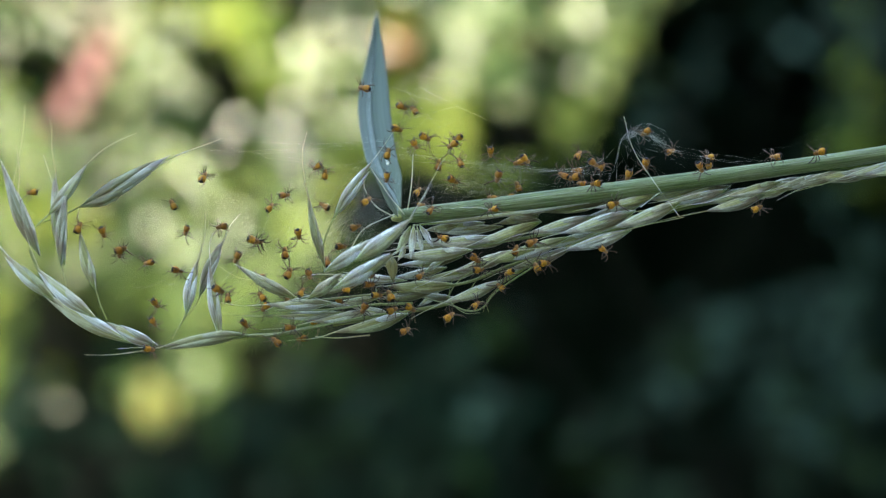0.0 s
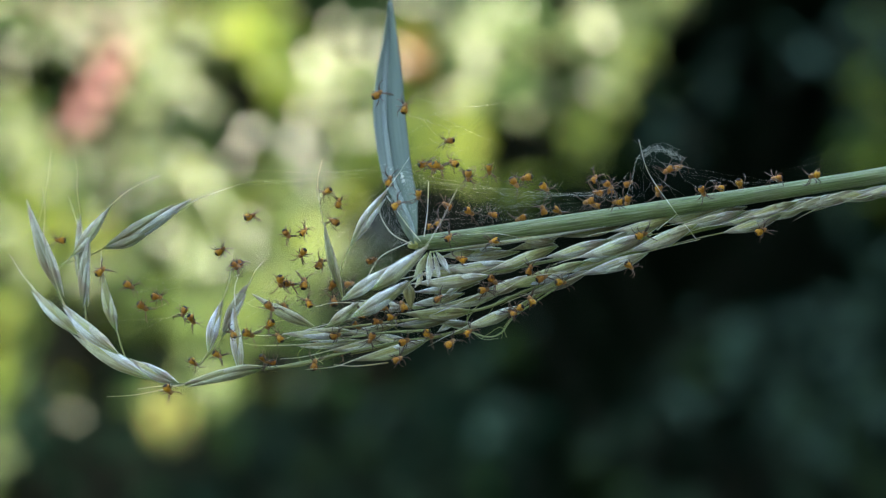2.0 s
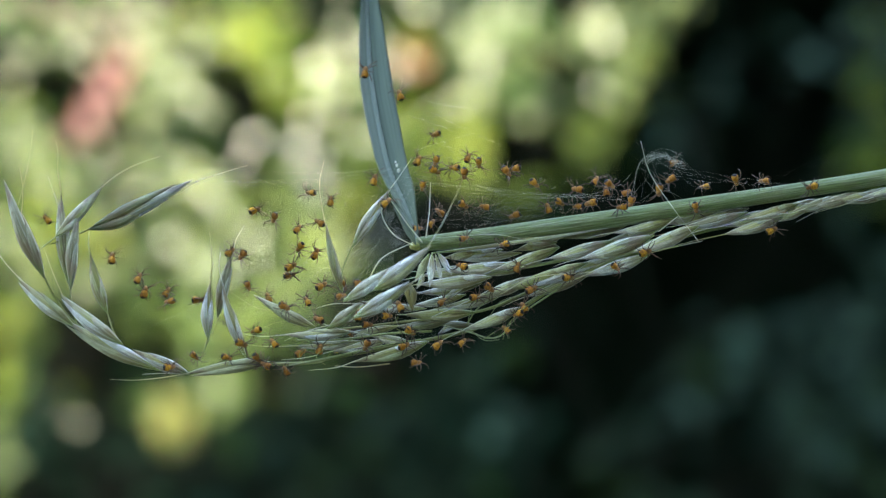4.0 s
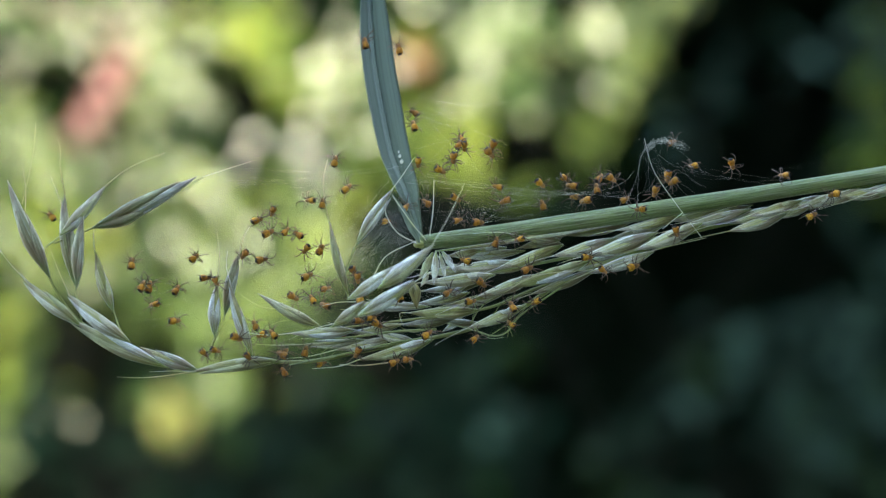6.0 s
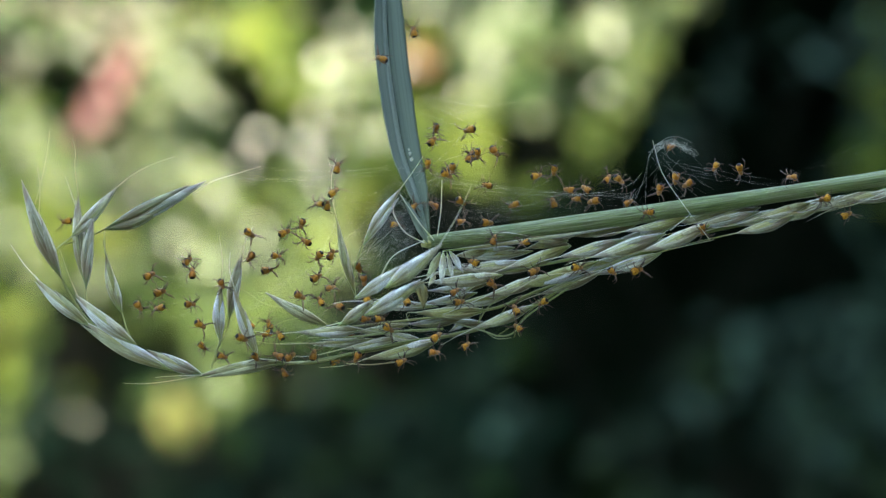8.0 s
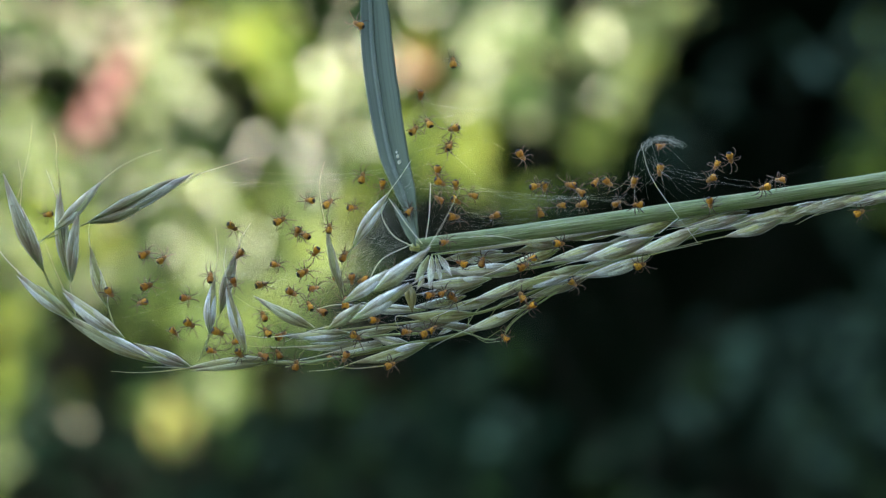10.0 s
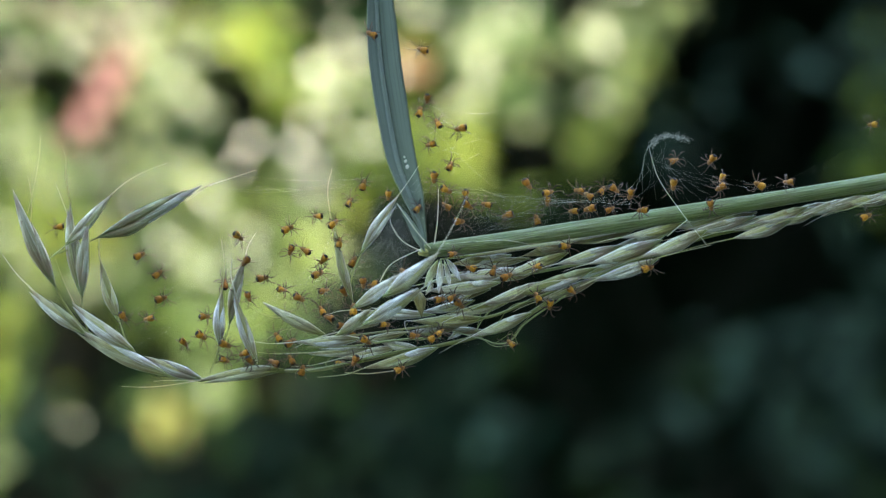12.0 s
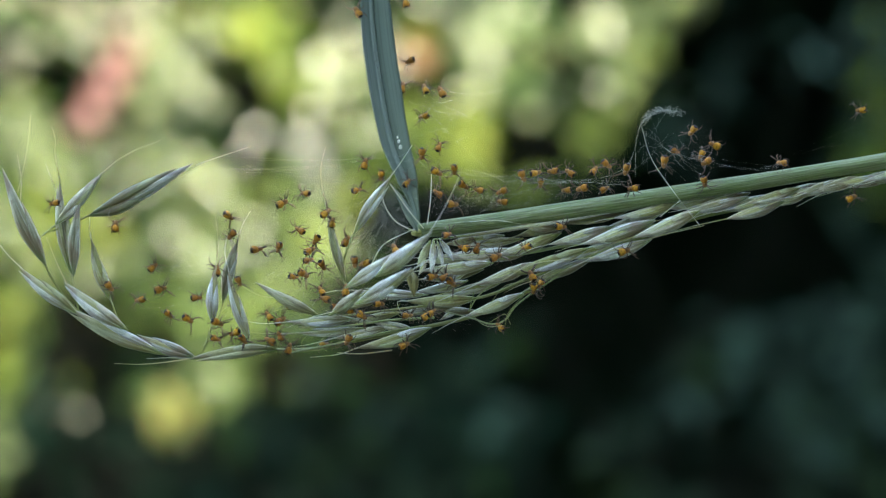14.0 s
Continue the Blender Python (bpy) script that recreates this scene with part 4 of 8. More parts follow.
spikelet((-0.72, -1, -12.89), (-11.60, -2, -15.81), 2.31, [[(-11.04, -2, -15.65), (-13.82, -2, -16.60), (-17.79, -2, -17.00)]], LEMMA)
for base, tip, wide in (((-0.79, -2, -0.56), (-2.77, -3, -4.60), 1.25), ((-0.40, -2, -0.40), (-0.71, -3.5, -5.30), 1.15), ((0.08, -1, -0.56), (1.03, -2, -4.92), 0.75), ((0.40, -1, -0.40), (2.46, -2, -3.57), 1.0)):
    part("glume", husk("glume", base, tip, wide, GLUME, bow=0.03, flat=0.5, belly=0.42), stalk)
spikelet((-1.49, -3, -3.32), (-2.52, -3.5, -5.53), 1.00, [], LEMMA)
spikelet((-3.72, -4, -4.43), (-3.08, -5, -8.60), 2.1, [], BRASS)
spikelet((8.04, -1, -3.82), (-2.46, -2, -4.85), 2.31, [], GLUME)
spikelet((11.25, 0, -1.91), (0.96, -1, -2.95), 2.15, [], LEMMA)
spikelet((17.63, 0, 0.40), (8.04, -1, -2.95), 2.31, [], GLUME)
spikelet((14.17, -1, -3.74), (5.24, -2, -6.91), 2.23, [], LEMMA)
spikelet((12.42, -1, -8.04), (3.81, -2, -11.36), 2.07, [], LEMMA)
spikelet((17.23, 0, 1.04), (11.62, -1, 1.67), 1.91, [], GLUME)
spikelet((25.21, 0, 1.36), (15.76, -1, -1.27), 2.39, [], GLUME)
spikelet((30.88, -1, 2.15), (20.33, -2, -1.27), 2.39, [], LEMMA)
spikelet((21.57, -1, -1.75), (8.82, -2, -5.72), 2.39, [], LEMMA)
spikelet((30.33, -1, -0.56), (20.73, -2, -3.65), 1.99, [], DRY)
spikelet((34.38, 0, 4.55), (24.83, -1, 2.39), 1.52, [], GLUME)
spikelet((37.25, -1, 3.50), (27.48, -2, -0.40), 2.15, [[(28.28, -2, -0.08), (25.10, -2, -1.11), (21.13, -2, -3.10)]], GLUME)
spikelet((49.29, 0, 4.79), (40.67, -1, 2.23), 1.91, [[(41.07, -1, 2.31), (36.30, -1, 1.27), (29.13, -1, -0.56)]], GLUME)
spikelet((51.37, 0, 6.62), (43.46, -1, 4.38), 1.68, [], LEMMA)
spikelet((44.19, 0, 5.42), (34.31, -1, 3.10), 1.75, [[(34.86, -1, 3.26), (32.32, -1, 2.31), (29.13, -1, 1.67)]], DRY)
spikelet((57.51, 0, 7.74), (50.23, -1, 5.49), 1.75, [], DRY)
spikelet((63.49, 0, 8.22), (55.88, -1, 7.08), 1.60, [[(56.19, -1, 7.08), (52.22, -1, 5.97), (47.44, -1, 4.86)]], GLUME)
spikelet((69.08, 0, 10.05), (59.78, -1, 7.40), 1.60, [], LEMMA)
spikelet((60.30, 0, 8.22), (52.22, -1, 5.97), 1.75, [], DRY)
spikelet((65.62, 1, 9.03), (57.11, 0, 6.70), 1.91, [], LEMMA)
spikelet((53.63, 1, 6.63), (45.94, 0, 4.07), 1.91, [], LEMMA)
spikelet((48.04, 1, 5.68), (39.96, 0, 3.43), 1.91, [], DRY)
spikelet((72.27, 0, 10.61), (61.77, -1, 7.56), 2.07, [], DRY)
spikelet((68.42, 1, 9.67), (59.50, 0, 7.10), 1.75, [], GLUME)
spikelet((44.44, 1, 5.99), (37.17, 0, 4.31), 1.44, [], LEMMA)
spikelet((22.41, 0, -2.95), (12.81, -1, -6.61), 1.91, [], LEMMA)
spikelet((6.07, 1, -0.32), (1.28, 1, -1.12), 1.60, [], GLUME)
spikelet((27.71, 2, 3.84), (17.90, 1, 1.68), 1.91, [], GLUME)
spikelet((18.26, 2, 2.16), (11.27, 1, -0.08), 1.99, [], LEMMA)
spikelet((40.69, 2, 5.61), (32.29, 1, 3.76), 1.75, [], LEMMA)
spikelet((31.88, 2, 3.12), (23.50, 1, 0.88), 2.07, [], DRY)
spikelet((9.69, 2, 0.08), (2.48, 1, -1.04), 1.99, [], GLUME)
spikelet((14.50, 2, -1.12), (5.91, 1, -3.68), 2.23, [], DRY)
spikelet((5.68, 1, -2.32), (-2.07, 0, -3.67), 1.99, [], LEMMA)
spikelet((9.69, 2, -6.33), (0.88, 1, -8.15), 1.91, [], LEMMA)
spikelet((3.28, 1, -9.51), (-5.50, 0, -10.85), 1.75, [], DRY)
spikelet((-6.31, 1, -12.71), (-14.84, 0, -14.44), 1.83, [], LEMMA)
spikelet((-4.97, 2, -10.73), (-13.27, 1, -12.07), 1.68, [], GLUME)
spikelet((26.51, 2, -0.88), (17.27, 1, -3.28), 2.07, [], LEMMA)
spikelet((54.95, 2, 7.29), (47.24, 1, 5.20), 1.75, [], LEMMA)
spikelet((-6.71, 1, -8.31), (-14.68, 0, -10.69), 1.83, [], DRY, "", -1)
spikelet((17.74, 1, 0.32), (12.92, 0, 1.52), 1.7, [], GLUME)
spikelet((12.34, 2, -0.40), (1.76, 1, -1.20), 1.8, [], LEMMA)
spikelet((6.74, 3, -4.74), (-2.57, 3, -6.18), 1.9, [], DRY)
spikelet((4.50, 4, -6.35), (-3.38, 4, -8.04), 1.7, [], DRY)
spikelet((-3.37, 3, -8.03), (-9.79, 3, -8.51), 1.5, [], LEMMA)
spikelet((6.26, 3, -10.76), (-0.64, 3, -10.19), 1.4, [], DRY)
spikelet((3.54, 4, -9.57), (0.48, 3, -11.96), 1.3, [], LEMMA)
spikelet((-2.88, 1, -13.35), (-9.25, 0, -12.04), 1.6, [], LEMMA)
spikelet((1.28, 2, -7.13), (4.97, 2, -4.73), 1, [], LEMMA)
twig("branch", [(68.42, 1, 9.27), (57.23, 1, 7.11), (49.24, 1, 4.88), (37.25, 1, 2.64), (25.26, 1, -1.68), (17.23, 0, -5.10), (11.65, 0, -8.53), (5.26, 0, -11.25), (-1.91, 0, -12.92), (-11.51, 1, -14.79)], 0.5, 0.26)
twig("branch", [(37.25, 1, 2.64), (25.26, 1, 0.08), (15.67, 1, -1.92), (9.27, 1, -3.12), (2.88, 1, -4.72)], 0.34, 0.16)
twig("branch", [(23.61, 0, -2.95), (14.04, 0, -5.66), (7.66, 0, -8.30), (1.28, 0, -9.49), (-6.70, 0, -10.45), (-14.68, 0, -11.41)], 0.28, 0.14)
twig("branch", [(17.19, -1, -5.65), (11.62, -1, -9.47), (9.63, -1, -11.86), (7.64, -1, -12.42), (5.25, -1, -11.70), (1.27, -1, -10.67)], 0.14, 0.09)
twig("branch", [(4.46, -1, -10.67), (6.05, -1, -8.28), (9.23, -1, -5.89)], 0.10, 0.08)
twig("branch", [(-0.32, 0, -11.49), (-6.70, 0, -11.88), (-13.08, 0, -12.68), (-19.46, 0, -12.84)], 0.2, 0.12)
twig("branch", [(-1.91, 0, -12.68), (-7.50, 0, -13.64), (-14.68, 0, -15.23), (-21.06, 0, -16.51)], 0.16, 0.09)
for line in ([(-3.10, -2, 0.64), (-5.72, -2, 2.07), (-7.31, -2, 4.45), (-7.47, -2, 6.27)], [(-1.75, -2, 1.03), (-3.89, -2, 3.65), (-6.51, -2, 7.39)], [(-1.27, -2, 1.67), (-0.79, -2, 5.24), (-0.64, -2, 9.45)],
             [(-9.21, -2, -4.05), (-7.31, -2, -1.11), (-3.10, -2, 1.03)], [(-6.30, 0, -16.11), (-10.69, 0, -16.59), (-14.04, 0, -16.43)], [(31.39, -3, 2.62), (34.16, -3, 4.83)], [(9.19, -3, -6.26), (13.95, -3, -3.88), (21.88, -3, -3.09)], [(18.75, -2, -4.53), (24.70, -2, -2.14), (31.45, -2, -0.08), (37.65, -2, 1.35)]):
    twig("awn", line, 0.09, 0.05, AWN)
twig("awn", [(36.94, -3, 1.35), (33.37, -3, 6.02), (30.26, -2, 10.80), (28.97, -1, 15.36)], 0.055, 0.03, AWN)
for line in ([(-17.83, -1, -13.61), (-19.02, -1, -14.88), (-18.23, -1, -16.00), (-15.84, -1, -15.84), (-14.65, -1, -14.65)], [(-11.44, -2, -12.63), (-14.61, -2, -13.58), (-16.60, -2, -15.01), (-15.41, -2, -16.20)],
             [(-5.07, -3, -9.43), (-5.71, -3, -10.62), (-3.88, -3, -11.81), (-1.51, -3, -11.41)], [(6.83, -2, -12.63), (8.02, -2, -11.83), (9.61, -2, -11.04), (10.41, -2, -12.47)],
             [(5.23, -3, -7.85), (4.83, -3, -10.62), (6.82, -3, -12.60), (9.19, -3, -12.60)], [(-20.26, 0, -13.48), (-25.05, 0, -13.64), (-28.24, 0, -12.92)], [(-19.06, 0, -9.97), (-22.65, 0, -10.45), (-25.84, 0, -12.04)],
             [(7.63, -2, -9.45), (9.61, -2, -7.07), (13.19, -2, -6.27)], [(19.50, -3, -3.88), (13.95, -3, -7.05), (10.38, -3, -10.38), (9.59, -3, -12.60)]):
    twig("awn", line, 0.055, 0.035, BRANCH)


def blade_mesh(side):
    """One half of the folded leaf blade, from midrib to edge, or the midrib itself."""
    mid = curve_points([mm(p) for p in ([(-2.73, 3, 0.88), (-3.05, 3.6, 3.69), (-4.5, 5.2, 8.15), (-6.49, 7, 13.84), (-7.92, 9, 21.22), (-8.96, 11, 28.66), (-9.40, 12.5, 36.11), (-9.60, 13.8, 43.60), (-10.0, 15, 52.80)])], 40)
    verts, faces, uvs = [], [], []
    for i, c in enumerate(mid):
        t = i / 40
        full = 0.0047 * np.interp(t, (0, 0.125, 0.19, 0.25, 0.375, 0.5), (0.10, 0.21, 0.38, 0.62, 0.90, 1.0)) * (1 if t < 0.62 else max(0.03, 1 - ((t - 0.62) / 0.38) ** 1.6))
        d = (mid[min(i + 1, 40)] - mid[max(i - 1, 0)]).normalized()
        s = d.cross(Vector((0, 1, 0))).normalized()
        w = full * (0.62 if side < 0 else 0.36)
        if side == 0:
            w = 0.0005 * (1 - 0.5 * t)
            row = [c + s * (q * w) + Vector((0, -0.0004 + 0.0003 * abs(q), 0)) for q in (-1, -0.5, 0, 0.5, 1)]
        else:
            row = [c + s * (side * w * q) + Vector((0, -(0.0021 if side < 0 else 0.0007) * q ** 1.2 * min(1, t * 4), 0)) for q in (0, 0.3, 0.6, 0.85, 1)]
        verts += row
    for i in range(40):
        for j in range(4):
            a = i * 5 + j
            faces.append((a, a + 1, a + 6, a + 5))
            uvs.append(((j / 4, i / 40), ((j + 1) / 4, i / 40), ((j + 1) / 4, (i + 1) / 40), (j / 4, (i + 1) / 40)))
    return mesh("leaf", verts, faces, (BLADE_SHADED, RIB, BLADE)[side + 1], uvs)


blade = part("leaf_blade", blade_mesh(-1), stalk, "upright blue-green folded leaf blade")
part("blade_half", blade_mesh(1), blade)
part("midrib", blade_mesh(0), blade, "pale raised midrib")
_bits = []
for x, y, z, r in ((-5.32, 5.0, 13.46, 0.22), (-5.08, 4.9, 12.65, 0.26), (-5.48, 5.1, 14.03, 0.15)):
    bm = bmesh.new()
    bmesh.ops.create_icosphere(bm, subdivisions=2, radius=r * 0.001)
    for v in bm.verts:
        v.co = Vector((v.co.x, v.co.y * 0.4, v.co.z * 1.3)) * (1 + 0.25 * noise.noise(v.co * 9000)) + mm((x, y, z))
    me = bpy.data.meshes.new("droplet")
    bm.to_mesh(me)
    bm.free()
    me.materials.append(SILK)
    _bits.append(part("droplet", me, blade, "tiny white droplet of silk"))
for ob in (blade, *(c for c in blade.children if c not in _bits)):
    thick = ob.modifiers.new("thickness", "SOLIDIFY")
    thick.thickness, thick.offset = 0.00018, 0.0

# ---- silk ----
web = tagged(new("spider_web"), "loose tangle of fine white silk over the grass", "spider web")
web.location = (0, 0, 1)


def strand_mesh(name, lines, radius):
    verts, faces = [], []
    for line in lines:
        pts = [mm(p) for p in line]
        for i, c in enumerate(pts):
            d = (pts[min(i + 1, len(pts) - 1)] - pts[max(i - 1, 0)]).normalized()
            s = d.cross(Vector((0.2, 1, 0.1))).normalized()
            u = s.cross(d)
            b = len(verts)
            verts += [c + (s * math.cos(a) + u * math.sin(a)) * radius * 0.001 for a in (0.3, 2.4, 4.5)]
            if i:
                faces += [(b - 3, b - 2, b + 1, b), (b - 2, b - 1, b + 2, b + 1), (b - 1, b - 3, b, b + 2)]
    return mesh(name, verts, faces, SILK)


def sagging(a, b, rnd, sag, n=16):
    """A slack thread from a to b with small curls in it."""
    a, b = Vector(a), Vector(b)
    q = Vector((rnd.uniform(0, 99), rnd.uniform(0, 99), rnd.uniform(0, 99)))
    curl = rnd.uniform(0.1, 0.5)
    w = Vector((rnd.gauss(0, 1), rnd.gauss(0, 1), rnd.gauss(0, 1))) * sag * 0.5
    return [a.lerp(b, i / n) + (Vector((0, 0, -sag)) + w) * math.sin(math.pi * i / n) + noise.noise_vector(q + a.lerp(b, i / n) * 0.5) * curl for i in range(n + 1)]


def box_point(rnd, x0, x1, z0, z1, d0, d1):
    return (rnd.uniform(x0, x1), rnd.uniform(d0, d1), rnd.uniform(z0, z1))


def silk(name, seed, count, from_box, to_box, sag, radius, label=""):
    rnd = random.Random(seed)
    lines = [sagging(box_point(rnd, *from_box), box_point(rnd, *to_box), rnd, sag) for _ in range(count)]
    return tagged(part(name, strand_mesh(name, lines, radius), web, label), kind="stuff")


silk("silk_haze", 1, 150, (-14.5, -6, -5, 8, -2, 9), (-8, 0, 0, 12, 0, 12), 0.6, 0.0022, "thin silk haze at the joint")
silk("silk_haze", 11, 120, (-13, -4, -6, 4, -1, 6), (-12, -3, -2, 8, 0, 9), 0.4, 0.0022)
silk("silk_haze", 13, 70, (-4, 6, -14, -5, 2, 5), (-10, 2, -12, -2, 2, 6), 0.3, 0.0024)
silk("silk_sheet", 2, 26, (-5, 8, 3, 10, 2, 9), (4, 27, 4.5, 10.5, -1, 7), 0.7, 0.0023)
silk("silk_sheet", 3, 44, (-3, 12, 1, 7, 0, 6), (-2, 20, 3, 10, 0, 8), 0.4, 0.0023)
silk("silk_line", 4, 5, (-5, -3, 8, 11, 3, 6), (26, 28, 7, 9, 0, 2), 0.9, 0.006)
silk("silk_line", 5, 8, (-30, -26, 9, 12, 0, 3), (-7, -3, 7, 12, 2, 5), 0.5, 0.0035)
silk("silk_line", 6, 28, (-34, -16, -14, -2, -2, 2), (-20, -3, -3, 9, 0, 4), 0.5, 0.0032)
silk("silk_line", 7, 10, (-56, -40, -14, 6, -1, 2), (-34, -18, -14, 2, -1, 2), 0.5, 0.003)
silk("silk_line", 12, 3, (44, 52, 9, 11, -1, 2), (62, 90, 12, 30, -1, 2), 0.6, 0.0013)
tuft_parts = [silk("silk_line", 8, 10, (28, 34, 13, 17, 0.5, 2.5), (25, 40, 6, 10, 1, 3), 0.5, 0.005)]
silk("silk_line", 9, 8, (28, 36, 10, 16, -1, 2), (36, 52, 8, 11, -1, 2), 0.5, 0.0045)
silk("silk_line", 10, 14, (-4, 0, 10, 26, 4, 8), (0, 12, 8, 22, 3, 8), 0.4, 0.006)
for k, line in enumerate(([(28.22, 2.5, 7.70), (28.27, 0.5, 12.06), (28.87, 0, 14.84), (30.23, 0, 16.35), (32.38, 0, 16.99), (34.94, 0, 16.03)],
                          [(26.62, 2.5, 7.70), (27.95, 0.5, 11.26), (28.56, 0, 14.28), (29.99, 0, 16.03), (31.99, 0, 16.67)],
                          [(14.10, 2, 7.29), (18.90, 2, 7.61), (23.66, 1, 8.23), (26.22, 1, 9.27), (27.63, 0.5, 10.78)])):
    cord = part("silk_cord", strand_mesh("silk_cord", [[v * 1000 for v in curve_points([mm(p) for p in line], 24)]], 0.011), web)
    if k < 2:
        tuft_parts.append(cord)
_r = random.Random(12)
_tuft = curve_points([mm(p) for p in ((28.87, 0, 14.76), (29.99, 0, 16.19), (31.75, 0, 16.83), (33.58, 0, 16.51), (35.10, 0, 15.87))], 40)
tuft_parts.append(part("silk_tuft", strand_mesh("silk_tuft", [[c * 1000 + Vector((_r.gauss(0, 0.3), _r.gauss(0, 0.25), _r.gauss(0, 0.3))) for c in _tuft[i:i + 9]]
                                            for i in range(0, 32)], 0.010), web, "matted white silk tuft"))
TUFT_HINGE = mm((28.64, 0, 14.60))


# ---- the spiderlings ----
def ball(name, centre, radii, mat, sides=14, rings=10, taper=0.0, rough=0.0):
    """An egg-shaped body part with a slightly dimpled skin."""
    rows = []
    for i in range(rings + 1):
        a = math.pi * (0.04 + 0.92 * i / rings)
        x = -math.cos(a)
        row = []
        for j in range(sides):
            q = 2 * math.pi * j / sides
            p = Vector((radii[0] * x, radii[1] * math.sin(a) * math.cos(q) * (1 + taper * x), radii[2] * math.sin(a) * math.sin(q) * (1 + taper * x)))
            row.append((Vector(centre) + p * (1 + rough * noise.noise(p * 6.0))) * 0.001)
        rows.append(row)
    v, f, uv = skin(rows)
    return mesh(name, v, f, mat, uv)


def leg_mesh(rnd, angle, reach):
    """A jointed leg from its hip: out and up, over the knee, then hooked round and down to the foot."""
    d = Vector((math.cos(angle), math.sin(angle), 0))
    hook = (1 if (d.x > 0) == (d.y > 0) else -1) * (-1 if rnd.random() < 0.2 else 1)
    k = Vector((-d.y, d.x, 0)) * rnd.uniform(0.1, 0.5) * hook
    lift = rnd.uniform(0.15, 0.5)
    pts = [Vector((0, 0, 0)), d * reach * 0.34 - k * 0.22 + Vector((0, 0, lift)), d * reach * 0.66 - k * 0.05 + Vector((0, 0, lift * 1.05)),
           d * reach * 0.88 + k * 0.45 + Vector((0, 0, lift * 0.4)), d * reach * 0.92 + k + Vector((0, 0, -0.25 + rnd.uniform(-0.15, 0.2)))]
    return tube("leg", pts, (0.082, 0.082, 0.068, 0.052, 0.026), LEG, n=8, sides=5)


def spiderling(seed, size):
    rnd = random.Random(seed)
    thing = tagged(new("spiderling"), "tiny orange spiderling with a black patch on its abdomen", "spider", "cluster of spiderlings")
    part("abdomen", ball("abdomen", (-0.42 * size, 0, 0.10), (0.62 * size, 0.52 * size, 0.48 * size), ABDOMEN, taper=-0.10, rough=0.05), thing)
    part("head", ball("head", (0.30 * size, 0, 0), (0.46 * size, 0.38 * size, 0.28 * size), CARAPACE, taper=-0.22, rough=0.03), thing)
    for side in (1, -1):
        for k, a in enumerate((28, 64, 108, 150)):
            reach = (1.74, 1.54, 1.30, 1.62)[k] * size * rnd.uniform(0.82, 1.1)
            leg = part("leg", leg_mesh(rnd, side * radians(a + rnd.uniform(-14, 14)), reach), thing)
            leg.location = (0.001 * (0.50 - 0.16 * k) * size, side * 0.00022 * size, 0)
    return thing


SPIDERS = []


def make_spiderlings(count):
    models = [spiderling(70 + k, s) for k, s in enumerate((0.88, 1.02, 0.95, 1.07, 0.91, 0.99))]
    SPIDERS.extend(models)
    while len(SPIDERS) < count:
        SPIDERS.append(copy_thing(models[len(SPIDERS) % len(models)], pose(0, 0, 1)))


make_spiderlings(111)

# ---- what moves ----
SWAY = [(0, -1.34, 1.17, 1.75), (0.5, -1.13, -0.07, 0.85), (1, -0.59, -1.52, 0.56), (1.5, -0.31, -2.00, 0.30), (2, -0.89, -1.02, 0.54), (2.5, -1.84, -1.03, 0.76), (3, -1.11, -1.30, 0.84), (3.2, -0.98, -1.12, 0.81), (5.5, -1.99, -0.18, 0.94), (6, -0.71, -0.33, 0.50), (6.5, -0.70, 0.40, 0.66), (7, -1.06, -0.19, 0.88), (7.5, -0.99, 0.45, 1.12), (8, -0.34, -0.46, 0.76), (8.2, -0.24, -0.91, 0.79), (10.3, -1.49, -0.04, 0.27), (10.5, -1.24, -0.98, 0.01), (11, -0.42, -1.72, -0.26), (11.5, -0.63, -1.00, -0.33), (12, 0.43, -0.68, -0.35), (12.5, 0.00, -0.00, 0.00), (13, 0.11, 0.17, -0.21), (13.5, -0.73, 0.38, -0.28), (14, -1.27, 0.79, -0.17)]
DROOP = [(0, -1.83, -1.32, -1.5, 22.5), (0.5, 0.45, -1.45, -1.0, 10.5), (1, -0.88, -2.83, -1.7, 27.0), (1.5, -0.88, -1.90, 1.2, 28.5), (2, -1.52, -2.20, 0.4, 25.5), (2.5, -0.01, -1.69, -0.5, 7.5), (3, -0.63, -0.33, 1.0, 1.5), (3.2, -0.25, -0.64, 0.5, 4.5), (5.5, -0.53, -0.28, 0.0, 3.0), (6, 0.26, -0.37, -0.5, 0.0), (6.5, -0.47, -0.33, 0.5, 0.0), (7, 0.58, -1.42, -1.0, 9.0), (7.5, -0.04, -0.78, 0.5, 6.0), (8, -0.04, -1.22, 0.5, 9.0), (8.2, 0.00, -1.20, 0.0, 8.0), (10.3, 0.00, 0.38, 0.0, -1.5), (10.5, -0.14, 0.09, -0.5, 0.0), (11, -0.16, 0.09, 0.0, -1.5), (11.5, -0.17, 0.04, 0.0, 0.0), (12, 0.25, -0.41, -0.5, 3.0), (12.5, 0.00, -0.00, 0.0, 0.0), (13, 0.15, -0.15, -0.5, 0.0), (13.5, -0.02, 0.04, -0.5, -1.5), (14, 0.22, -0.14, -1.0, -1.5)]
